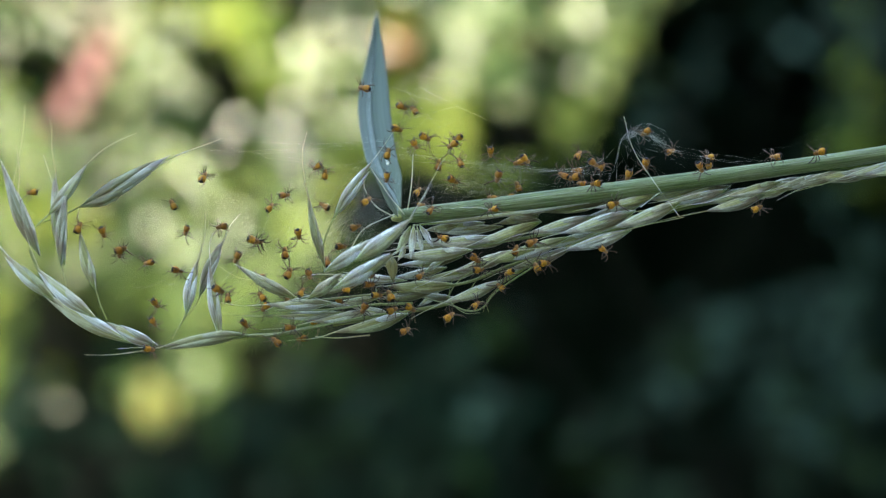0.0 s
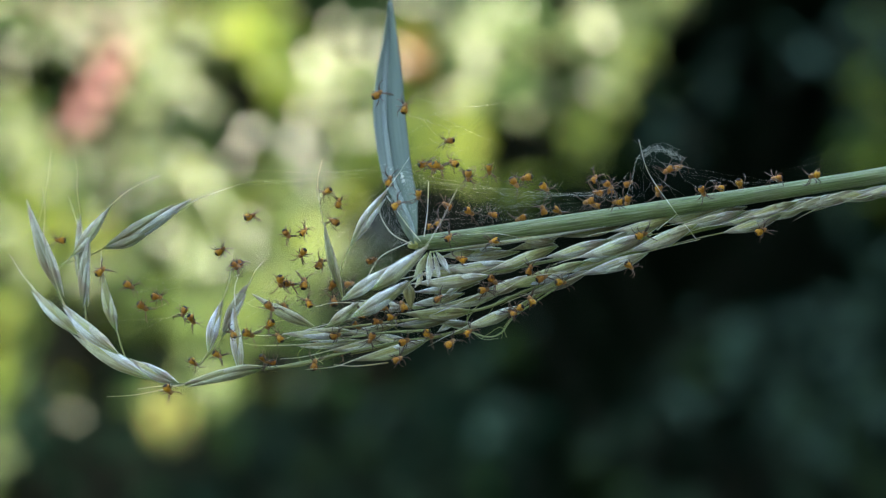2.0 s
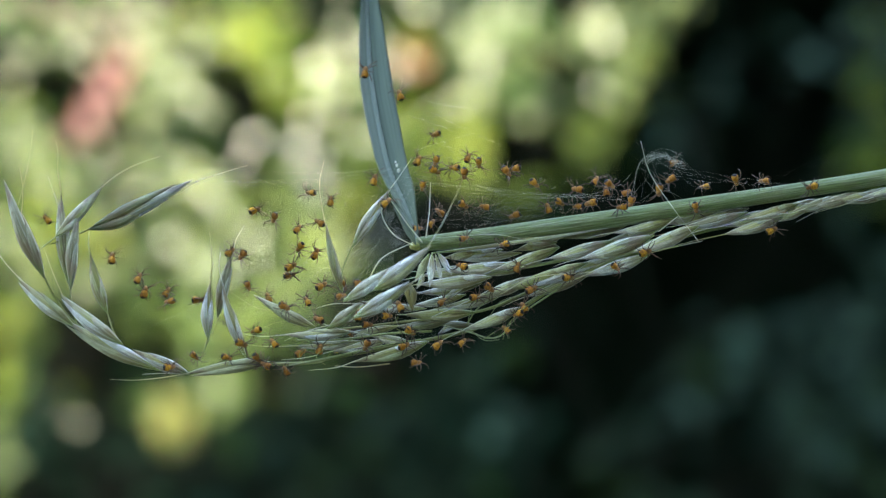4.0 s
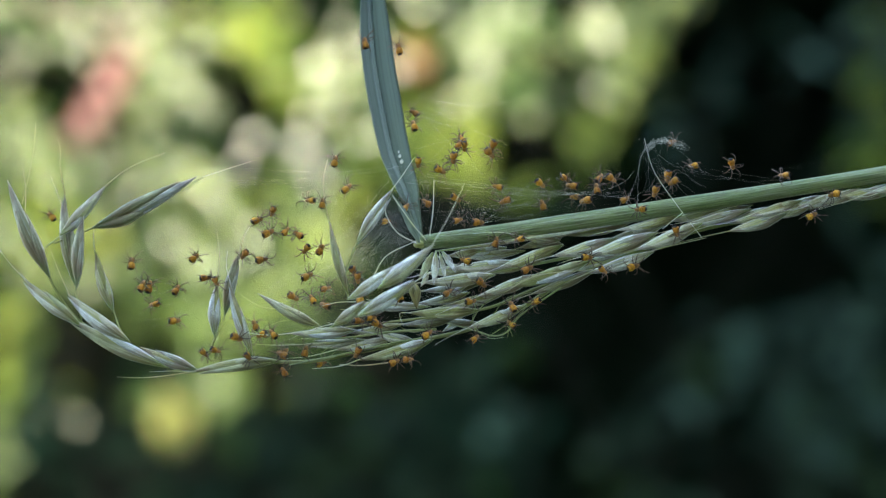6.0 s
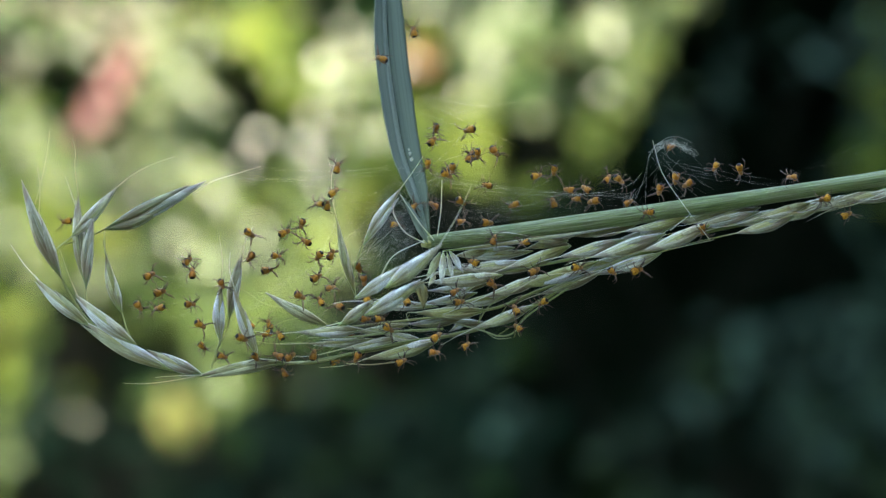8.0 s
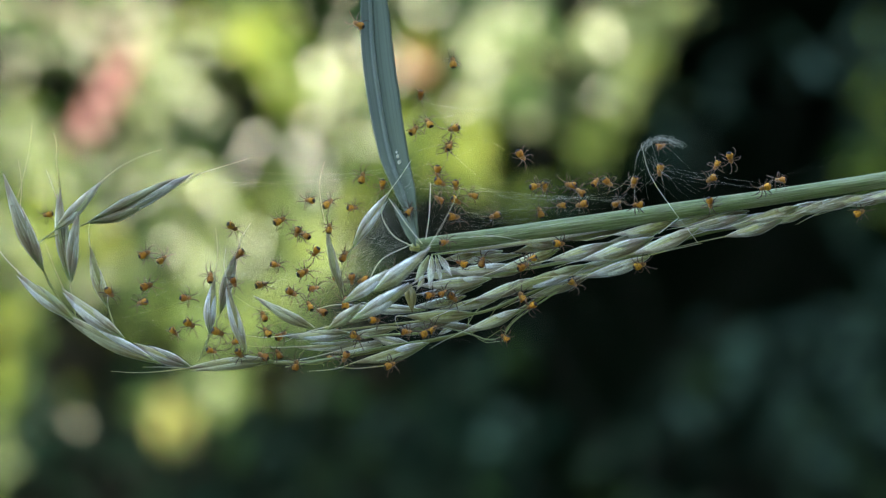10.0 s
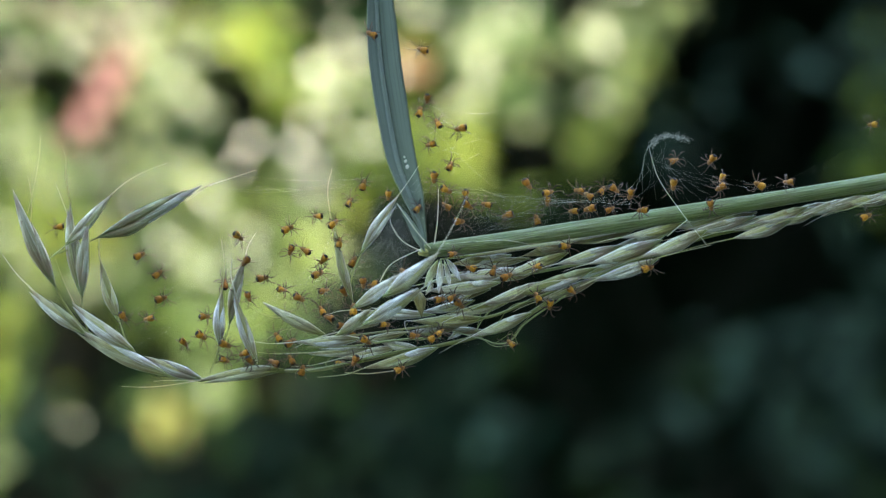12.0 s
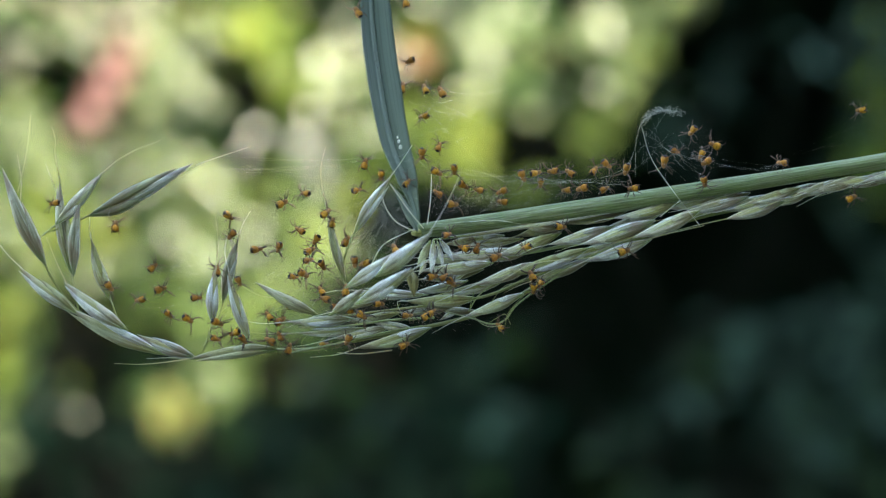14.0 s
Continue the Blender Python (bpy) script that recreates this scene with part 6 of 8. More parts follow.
    crawl(next(flock), -1.4, [(0, -19.2, -13.5), (0.5, -17.9, -13.6), (1, -16.7, -15.4), (1.5, -16, -15.3), (2, -14.6, -13.1), (2.5, -17.5, -13.6), (3, -16.5, -13.9), (3.2, -16.1, -14), (5.5, -21.5, -14.3), (6, -19.6, -14.6), (6.5, -19.6, -13.7), (7, -19.6, -15), (7.5, -19.8, -13.8), (8, -19.1, -15.3), (8.2, -18.9, -15.7), (10.3, -21.1, -16.1), (10.5, -20.9, -17), (11, -19.9, -17.7), (11.5, -20.5, -16.9), (12, -19.4, -16.7), (12.5, -20.2, -15.8), (13, -20.3, -15.6), (13.5, -21.6, -15.2), (14, -22, -14.9)])
    crawl(next(flock), 1.5, [(0, -22, 3.5), (0.5, -21.1, 1.6), (1, -19.5, -0), (1.5, -18.4, 0.5), (2, -19.1, 1.6), (2.5, -21, 2.2), (3, -19.8, 2.3), (3.2, -19.6, 2.4), (5.5, -23.1, 3.1), (6, -22.3, 2.3), (6.5, -23.1, 2.2), (7, -23.2, -0.6), (7.5, -24.6, 0.3), (8, -24.3, -1.5), (8.2, -24.3, -1.4), (10.3, -23.9, -2.3), (10.5, -24.2, -3.5), (11, -23, -4.5), (11.5, -23.3, -4.3), (12, -22.3, -5.5), (12.5, -22.5, -5.5), (13, -21.1, -5.6), (13.5, -20.9, -5.3), (14, -21.4, -5)])
    crawl(next(flock), -0.1, [(0, -26.8, -3.7), (0.5, -26.1, -4.8), (1, -23.8, -8.9), (1.5, -22, -10), (2, -23.9, -9.1), (2.5, -25, -7.9), (3, -22.6, -8.8), (3.2, -22.4, -8.8), (5.5, -22.6, -6.9), (6, -21.2, -7.1), (6.5, -21.3, -6.3), (7, -21.5, -7.5), (7.5, -21.4, -6.3), (8, -20.9, -7.2), (8.2, -20.5, -7.9), (10.3, -21.6, -5.8), (10.5, -21.4, -6.7), (11, -20.6, -7.6), (11.5, -21, -6.9), (12, -19.8, -6.7), (12.5, -20.4, -5.9), (13, -19.7, -5.4), (13.5, -19.5, -4.9), (14, -19.9, -4.6)])
    crawl(next(flock), -0.6, [(0, -23.6, -6.4), (0.5, -22.7, -8.3), (1, -23, -11.6), (1.5, -23.7, -10.6), (2, -21.9, -9.1), (2.5, -24.2, -6.3), (3, -23.7, -6), (3.2, -23.4, -6), (5.5, -28.6, -10.3), (6, -26.7, -10.9), (6.5, -26.7, -9.6), (7, -26.1, -11.1), (7.5, -26.1, -9.8), (8, -25.4, -11), (8.2, -25.5, -11), (10.3, -25.6, -9), (10.5, -25.1, -9.9), (11, -23.9, -10.5), (11.5, -23.9, -8.8), (12, -21.7, -9.1), (12.5, -21.8, -8.5), (13, -21.1, -8.7), (13.5, -21.9, -8.5), (14, -22.2, -8.7)])
    crawl(next(flock), 0.9, [(0, -24.3, -1.2), (0.5, -24.4, -2.4), (1, -22.8, -2.7), (1.5, -21.1, -5), (2, -22.5, -5.6), (2.5, -21.9, -4.5), (3, -20.4, -3.3), (3.2, -20.2, -3.3), (5.5, -25.1, 1), (6, -24.7, 2.1), (6.5, -25.2, 2.9), (7, -24.7, 1.3), (7.5, -24.1, 2.9), (8, -23.1, 1.9), (8.2, -22.5, 1.9), (10.3, -23.3, 4.5), (10.5, -23.3, 3.4), (11, -22.3, 2.6), (11.5, -22.7, 3.4), (12, -21.5, 3.2), (12.5, -21.8, 4.4), (13, -21.7, 4.4), (13.5, -22.7, 4.9), (14, -23, 5.5)])
    crawl(next(flock), -2.8, [(0, -19.7, 5.1), (0.5, -20.1, 3.4), (1, -19.6, -0.5), (1.5, -19.9, 0.1), (2, -21.3, 1.1), (2.5, -23.7, 2.3), (3, -23.3, 3.5), (3.2, -23.1, 3.6), (5.5, -25.5, 5.4), (6, -24, 4.9), (6.5, -23.3, 6.4), (7, -22.9, 4.5), (7.5, -22, 4.9), (8, -20.6, 2.9), (8.2, -20, 2.1), (10.3, -21.1, 2.6), (10.5, -21.3, 1.5), (11, -20.8, 0.1), (11.5, -21.5, 0.3), (12, -21, 0), (12.5, -22.1, 0.5), (13, -22.5, -0.4), (13.5, -23.4, -0.2), (14, -23.4, -0.9)])
    crawl(next(flock), 0.5, [(0, -14.4, 3.6), (0.5, -15.8, 3.1), (1, -14.7, 1.2), (1.5, -14, 1.6), (2, -14.9, 3), (2.5, -16.3, 3), (3, -15.9, 3.9), (3.2, -15.8, 4), (5.5, -22.1, 2.1), (6, -20.6, 1.8), (6.5, -20.8, 2.5), (7, -20.9, 1.2), (7.5, -20.9, 2.1), (8, -20.2, 0.6), (8.2, -19.9, 0.3), (10.3, -19.8, 2.4), (10.5, -20, 1.2), (11, -19.6, -0.1), (11.5, -20.1, 0.3), (12, -19.1, 0.1), (12.5, -19.1, 1.2), (13, -19.1, 1.1), (13.5, -20, 1.3), (14, -20.6, 1.7)])
    crawl(next(flock), -1.1, [(0, -15.2, 9), (0.5, -15.4, 7.8), (1, -15.1, 5.2), (1.5, -14.4, 5.9), (2, -15.8, 7.1), (2.5, -18.5, 8), (3, -18.4, 7.7), (3.2, -18.2, 7.8), (5.5, -19.9, 7.2), (6, -18.8, 6.5), (6.5, -18.7, 7.6), (7, -19, 6), (7.5, -18.6, 7.1), (8, -18.3, 5.8), (8.2, -18.1, 5.4), (10.3, -19.3, 7.2), (10.5, -19.4, 5.7), (11, -18.4, 4.9), (11.5, -18.7, 5.3), (12, -17.3, 4.9), (12.5, -17.8, 5.5), (13, -18.3, 5.8), (13.5, -19.3, 6.5), (14, -19.8, 6.8)])
    crawl(next(flock), -2.5, [(0, -8.2, 4.2), (0.5, -5.7, 5.5), (1, -6.1, 4.6), (1.5, -5.5, 4.1), (2, -5.9, 5.2), (2.5, -6.7, 5.2), (3, -5.6, 5.1), (3.2, -5.5, 5.2), (5.5, -14.1, 8.2), (6, -13.4, 8.2), (6.5, -14.4, 9.6), (7, -15.5, 8.4), (7.5, -16.1, 9), (8, -16, 7.5), (8.2, -16, 7), (10.3, -16.4, 6.6), (10.5, -16.6, 5.2), (11, -15.4, 4.4), (11.5, -15.6, 4.9), (12, -14.9, 3.9), (12.5, -15.4, 3.4), (13, -15.3, 3.5), (13.5, -16.2, 3.7), (14, -16.7, 4.1)])
    crawl(next(flock), 0.3, [(0, -18, -0.5), (0.5, -18.6, -0.9), (1, -19.5, -3.1), (1.5, -18.5, -2.4), (2, -19.4, -1.6), (2.5, -20.9, -0.6), (3, -20.4, 0), (3.2, -20.1, 0.1), (5.5, -21, -0.1), (6, -19.5, -0.4), (6.5, -19.3, 0.2), (7, -19.2, -1.5), (7.5, -19.1, -0.5), (8, -18.4, -1.6), (8.2, -18.2, -1.9), (10.3, -18.3, -0.1), (10.5, -18.3, -1.1), (11, -17.4, -2), (11.5, -17.6, -1.1), (12, -16.6, -1.3), (12.5, -17.1, -0.5), (13, -17, -0.4), (13.5, -17.9, -0.1), (14, -18.3, 0.2)])
    crawl(next(flock), 1.7, [(0, -19.5, -5.8), (0.5, -19.2, -8), (1, -19.1, -7.1), (1.5, -18.6, -6.8), (2, -19.2, -5.7), (2.5, -19.5, -4.9), (3, -16.1, -6.4), (3.2, -15.9, -6.3), (5.5, -20.9, -3.7), (6, -19.3, -4.1), (6.5, -19.3, -3.3), (7, -19.4, -4.5), (7.5, -19.5, -3.3), (8, -18.7, -4.5), (8.2, -18.6, -4.8), (10.3, -20.1, -2.9), (10.5, -19.9, -3.8), (11, -18.8, -4.4), (11.5, -19, -3.8), (12, -17.3, -3.2), (12.5, -17.6, -2), (13, -17.9, -1.7), (13.5, -18.7, -1.3), (14, -19.1, -1.2)])
    crawl(next(flock), -2, [(0, -16.5, -6.2), (0.5, -16, -7.9), (1, -13.9, -7.9), (1.5, -13.7, -8.4), (2, -12.6, -5.9), (2.5, -12.9, -6.5), (3, -13.6, -7.3), (3.2, -13.2, -7.5), (5.5, -17.6, -5), (6, -16.5, -5.9), (6.5, -16.7, -4.8), (7, -16.7, -6), (7.5, -17.1, -4.8), (8, -16.5, -6), (8.2, -16.4, -6.4), (10.3, -18.4, -5.2), (10.5, -18.4, -6.1), (11, -17.6, -6.8), (11.5, -17.6, -5.8), (12, -16.2, -5.6), (12.5, -16.8, -4.7), (13, -16.8, -4.4), (13.5, -18.1, -3.6), (14, -19.1, -2.6)])
    crawl(next(flock), 0.2, [(0, -11.9, -2.2), (0.5, -11.8, -3.5), (1, -11.3, -6.2), (1.5, -12.5, -7.8), (2, -15.2, -6.2), (2.5, -15.5, -6.8), (3, -13, -5.8), (3.2, -14, -6.3), (5.5, -14.3, -3.1), (6, -12.7, -3.6), (6.5, -12.7, -2.6), (7, -13.1, -3.5), (7.5, -13.3, -2.1), (8, -12.7, -3.3), (8.2, -12.5, -3.6), (10.3, -15.3, -4.4), (10.5, -15.1, -5.4), (11, -14.3, -6.1), (11.5, -14.5, -5.7), (12, -13.5, -5.8), (12.5, -14.5, -5.1), (13, -14.7, -5.1), (13.5, -16.1, -4.3), (14, -17.3, -3.4)])
    crawl(next(flock), -1.5, [(0, -17.6, -8.5), (0.5, -16.8, -9.4), (1, -18.6, -9.8), (1.5, -17.9, -9.6), (2, -18.5, -8.4), (2.5, -19.7, -8.1), (3, -19.2, -8.2), (3.2, -19, -8.1), (5.5, -20.2, -6.5), (6, -18.6, -7.3), (6.5, -18.6, -6.4), (7, -18.9, -7.7), (7.5, -18.7, -6.7), (8, -18.1, -7.8), (8.2, -18, -8.3), (10.3, -19.1, -7.6), (10.5, -18.9, -8.6), (11, -17.6, -9.4), (11.5, -17.7, -8.4), (12, -16.7, -8.3), (12.5, -17, -7.4), (13, -16.8, -7.3), (13.5, -17.7, -6.9), (14, -17.5, -6.8)])
    crawl(next(flock), 0.7, [(0, -14.1, -4.3), (0.5, -14.6, -9.4), (1, -15.3, -9.4), (1.5, -15.1, -10.9), (2, -15, -8.2), (2.5, -17.7, -10.4), (3, -18, -11.4), (3.2, -17.8, -11.3), (5.5, -18.2, -8), (6, -16.9, -8.3), (6.5, -16.8, -7.3), (7, -16.9, -8.5), (7.5, -16.3, -7.3), (8, -15.7, -8.6), (8.2, -15.6, -9.1), (10.3, -17.6, -8.5), (10.5, -17.3, -9.6), (11, -16.4, -10.4), (11.5, -16.6, -9.7), (12, -15.8, -9.4), (12.5, -16.3, -8.7), (13, -16, -8.6), (13.5, -16.7, -8.3), (14, -17.1, -8)])
    crawl(next(flock), -2.4, [(0, -8, -7.6), (0.5, -7.7, -9.7), (1, -7.3, -11.5), (1.5, -7.5, -12.2), (2, -8.7, -11.2), (2.5, -10, -11.5), (3, -9.9, -12.1), (3.2, -9.7, -11.9), (5.5, -13.5, -9.9), (6, -11.9, -10.5), (6.5, -11.9, -9.6), (7, -12.2, -10.3), (7.5, -12.2, -9.3), (8, -11.7, -10.4), (8.2, -11.6, -10.7), (10.3, -15.2, -9.7), (10.5, -15.3, -10.7), (11, -14.5, -11.5), (11.5, -15, -10.9), (12, -13.6, -10.5), (12.5, -14.2, -9.8), (13, -14, -9.7), (13.5, -14.8, -9.6), (14, -15.2, -9.2)])
    crawl(next(flock), -2.8, [(0, -11.3, -7.8), (0.5, -10.2, -9.5), (1, -10.5, -10.7), (1.5, -9.6, -10.5), (2, -11, -9.8), (2.5, -11.2, -10.8), (3, -11.8, -11.4), (3.2, -11.6, -11.2), (5.5, -13.6, -6.6), (6, -11.8, -7.1), (6.5, -12, -6.2), (7, -12.2, -7), (7.5, -12.3, -6.1), (8, -11.5, -7.4), (8.2, -11.5, -7.8), (10.3, -14.1, -7.2), (10.5, -13.9, -8.3), (11, -12.9, -9), (11.5, -13.4, -8.3), (12, -12.2, -8.1), (12.5, -12.7, -7.4), (13, -12.6, -7.2), (13.5, -13.5, -6.8), (14, -14, -6.7)])
    crawl(next(flock), 4, [(0, -0.7, 3.5), (0.5, -1.1, 2.5), (1, -0.8, 0.9), (1.5, -0.9, 0.7), (2, -1.1, 2.1), (2.5, -2.2, 2.1), (3, -1.6, 1.7), (3.2, -1.4, 1.8), (5.5, -9.3, 3.7), (6, -8.1, 3.5), (6.5, -8.1, 4.2), (7, -8.3, 3.3), (7.5, -8.1, 3.9), (8, -7.6, 2.9), (8.2, -7.4, 2.5), (10.3, -13.4, 6.3), (10.5, -13.2, 5.3), (11, -12.5, 5.1), (11.5, -12.9, 5.4), (12, -12.9, 7), (12.5, -12.8, 5.7), (13, -12.5, 6), (13.5, -13.7, 6.2), (14, -12.5, 7.3)])
    crawl(next(flock), 2.9, [(0, -5.3, 11), (0.5, -6, 9.5), (1, -6.1, 7.9), (1.5, -5.8, 7.5), (2, -7, 8.7), (2.5, -7.7, 8.5), (3, -7.1, 8.1), (3.2, -7, 8.2), (5.5, -16.7, 12.4), (6, -15.3, 12.2), (6.5, -16.2, 12.9), (7, -16.5, 11.4), (7.5, -16.2, 12.2), (8, -15.7, 11.1), (8.2, -15.6, 10.7), (10.3, -11.2, 10.4), (10.5, -11, 9.5), (11, -10.6, 9.2), (11.5, -10.7, 9.6), (12, -10.9, 9.5), (12.5, -11.1, 10.6), (13, -10.1, 10.2), (13.5, -11.2, 10.5), (14, -11.4, 11.2)])
    crawl(next(flock), 3.1, [(0, -5.5, 7.4), (0.5, -4.3, 7), (1, -3.4, 5.7), (1.5, -2.2, 6), (2, -2.9, 6.5), (2.5, -3.4, 6.7), (3, -2.4, 6.2), (3.2, -2.2, 6.4), (5.5, -4.7, 11.9), (6, -3.5, 11.7), (6.5, -3.4, 12.5), (7, -3.7, 11.9), (7.5, -3.5, 12.2), (8, -2.9, 11.3), (8.2, -2.8, 10.8), (10.3, -9.2, 8.5), (10.5, -9.1, 7.5), (11, -8.2, 6.9), (11.5, -8.5, 7.6), (12, -7.4, 7.8), (12.5, -7.9, 8.5), (13, -7.8, 8.5), (13.5, -8.7, 8.9), (14, -9.1, 9.3)])
    crawl(next(flock), 1.1, [(0, -20, -2.9), (0.5, -19.9, -4.4), (1, -17.3, -4.1), (1.5, -16.4, -3.9), (2, -16.9, -2.9), (2.5, -18.7, -2.4), (3, -18.4, -2), (3.2, -17.9, -1.7), (5.5, -18.7, 0), (6, -17.4, -0.3), (6.5, -17.4, 0.5), (7, -17.3, -1), (7.5, -17.2, 0), (8, -16.6, -1.2), (8.2, -16.4, -1.6), (10.3, -14.1, -0.6), (10.5, -14, -1.5), (11, -13.2, -2.2), (11.5, -13.4, -1.4), (12, -12.3, -1.4), (12.5, -12.7, -0.5), (13, -12.7, -0.4), (13.5, -13.6, -0.1), (14, -14, 0.2)])
    crawl(next(flock), -2.7, [(0, -9.8, 0.6), (0.5, -9.2, -1.3), (1, -8.7, -2.7), (1.5, -8, -3.1), (2, -9.4, -2.5), (2.5, -11.4, -4.4), (3, -11.7, -6.7), (3.2, -11.6, -6.5), (5.5, -13.4, -4.4), (6, -12.1, -4.6), (6.5, -12.1, -3.9), (7, -12.5, -5.1), (7.5, -12.6, -4), (8, -11.9, -5.1), (8.2, -11.8, -5.5), (10.3, -13.1, -4), (10.5, -12.9, -4.9), (11, -11.5, -5.3), (11.5, -11.9, -4.6), (12, -10.8, -4.6), (12.5, -11.4, -3.9), (13, -11.3, -3.6), (13.5, -12.2, -3.3), (14, -12.7, -3)])
    crawl(next(flock), -2.4, [(0, -8.3, -6.3), (0.5, -7.9, -8), (1, -7.5, -9.8), (1.5, -6.9, -9.8), (2, -8.1, -9.3), (2.5, -9.2, -9.7), (3, -9.2, -10.7), (3.2, -9.1, -10.5), (5.5, -11.6, -5.3), (6, -10.2, -5.5), (6.5, -10.3, -4.7), (7, -10.8, -5.5), (7.5, -10.7, -4.5), (8, -9.9, -5.6), (8.2, -9.8, -6), (10.3, -11.6, -4.1), (10.5, -11.5, -5), (11, -10.4, -5.7), (11.5, -10.6, -4.9), (12, -9.5, -4.8), (12.5, -10.1, -4.1), (13, -9.9, -3.8), (13.5, -10.9, -3.5), (14, -11.4, -3.2)])
    crawl(next(flock), 1.4, [(0, -15.8, -13.2), (0.5, -15.2, -14.6), (1, -14, -16.7), (1.5, -13.6, -17), (2, -14.3, -15.7), (2.5, -14.5, -13.8), (3, -13.3, -14.1), (3.2, -13.2, -13.9), (5.5, -19.5, -16.4), (6, -17.4, -16.6), (6.5, -17.3, -15.5), (7, -17, -16), (7.5, -17, -15.2), (8, -16, -16.5), (8.2, -15.8, -17), (10.3, -16, -15.1), (10.5, -15.9, -16), (11, -15, -16.8), (11.5, -15.2, -16.1), (12, -14.1, -15.9), (12.5, -14.7, -15.1), (13, -14.7, -14.9), (13.5, -16, -14.6), (14, -17.1, -14.6)])
    crawl(next(flock), -2.9, [(0, -8.9, -11), (0.5, -8.6, -12.8), (1, -8.3, -14.3), (1.5, -8.4, -14.9), (2, -9.7, -13.6), (2.5, -10.6, -13.7), (3, -10.3, -14), (3.2, -10.2, -13.8), (5.5, -13.2, -14.5), (6, -12.3, -15), (6.5, -12.8, -14.3), (7, -13, -15.4), (7.5, -13.4, -14.5), (8, -13, -15.9), (8.2, -12.9, -16.3), (10.3, -14.1, -14.9), (10.5, -13.9, -15.8), (11, -12.9, -16.4), (11.5, -13, -15.6), (12, -12, -15.5), (12.5, -12.6, -14.7), (13, -12.6, -14.6), (13.5, -13.4, -14.2), (14, -13.7, -13.9)])
    crawl(next(flock), 1.2, [(0, -12.2, -10), (0.5, -11, -11.7), (1, -10.9, -13.1), (1.5, -10.9, -13), (2, -11.7, -11.9), (2.5, -13, -12), (3, -12.7, -12.3), (3.2, -12.5, -12.2), (5.5, -15.8, -12.2), (6, -14.4, -12.5), (6.5, -14.4, -11.5), (7, -14.6, -12.6), (7.5, -14.5, -11.5), (8, -13.8, -12.7), (8.2, -13.7, -13.1), (10.3, -15.1, -11.5), (10.5, -14.9, -12.5), (11, -13.4, -13), (11.5, -13.7, -12.4), (12, -12.1, -12), (12.5, -12.1, -10.9), (13, -12, -10.8), (13.5, -12.8, -10.3), (14, -13.2, -10.1)])
    crawl(next(flock), -2.7, [(0, -2.2, -11), (0.5, -1.8, -12.1), (1, -1.2, -13.6), (1.5, 0.2, -14.4), (2, -1.5, -13.1), (2.5, -2.5, -13.1), (3, -2.5, -13.2), (3.2, -2.3, -13), (5.5, -11, -10.9), (6, -9.3, -11), (6.5, -9.5, -10.2), (7, -9.2, -11.3), (7.5, -9.1, -10.6), (8, -8.4, -11.8), (8.2, -8.2, -12.2), (10.3, -12.7, -12), (10.5, -12.6, -13), (11, -11.5, -13.7), (11.5, -11.7, -12.9), (12, -10.3, -12.6), (12.5, -10.4, -11.4), (13, -10.1, -11), (13.5, -11, -10.7), (14, -11.6, -10.4)])
    crawl(next(flock), -2.6, [(0, -6.9, -9.1), (0.5, -6.1, -10.7), (1, -6.2, -11.8), (1.5, -6, -12), (2, -6.7, -10.6), (2.5, -7.5, -10.5), (3, -6.6, -10.8), (3.2, -6.5, -10.6), (5.5, -11.8, -9), (6, -10.2, -10.1), (6.5, -10.3, -9.3), (7, -10.4, -10.1), (7.5, -10.5, -9.2), (8, -9.7, -10.4), (8.2, -9.6, -10.7), (10.3, -9.8, -9.7), (10.5, -9.7, -10.6), (11, -8.7, -11.3), (11.5, -9, -10.6), (12, -7.7, -10.3), (12.5, -8.3, -9.6), (13, -7.9, -9.3), (13.5, -8.8, -9), (14, -9.2, -8.7)])
    crawl(next(flock), -2.9, [(0, -5.2, -9.1), (0.5, -4.4, -9.6), (1, -4, -10.4), (1.5, -3.2, -10.2), (2, -5.2, -9), (2.5, -6.3, -8.8), (3, -6.1, -8.4), (3.2, -5.8, -8.8), (5.5, -7.7, -6.8), (6, -6.4, -7), (6.5, -6.5, -6.3), (7, -6.8, -7.3), (7.5, -6.8, -6.5), (8, -6.1, -7.7), (8.2, -5.9, -8), (10.3, -7.1, -2.9), (10.5, -7, -3.8), (11, -5.9, -4.4), (11.5, -6.2, -3.6), (12, -5.2, -3.1), (12.5, -5.6, -1.9), (13, -5.6, -1.6), (13.5, -6.5, -1.2), (14, -7.1, -1)])
    crawl(next(flock), 3.2, [(0, -1.1, 5.5), (0.5, -0.7, 4.1), (1, -0, 2.5), (1.5, 0.3, 2.1), (2, -0.1, 2.6), (2.5, -0.9, 2.3), (3, 0.1, 1.5), (3.2, 0.2, 1.7), (5.5, -6.6, 5.6), (6, -5.3, 5.5), (6.5, -5.3, 6.2), (7, -5.6, 5.6), (7.5, -5.5, 6.4), (8, -4.9, 5.4), (8.2, -4.8, 4.8), (10.3, -5, 5.7), (10.5, -5, 4.7), (11, -4.1, 4.1), (11.5, -4.4, 4.9), (12, -3.2, 6.1), (12.5, -3.8, 7.3), (13, -3.8, 7.5), (13.5, -4.7, 7.9), (14, -5.4, 8.4)])
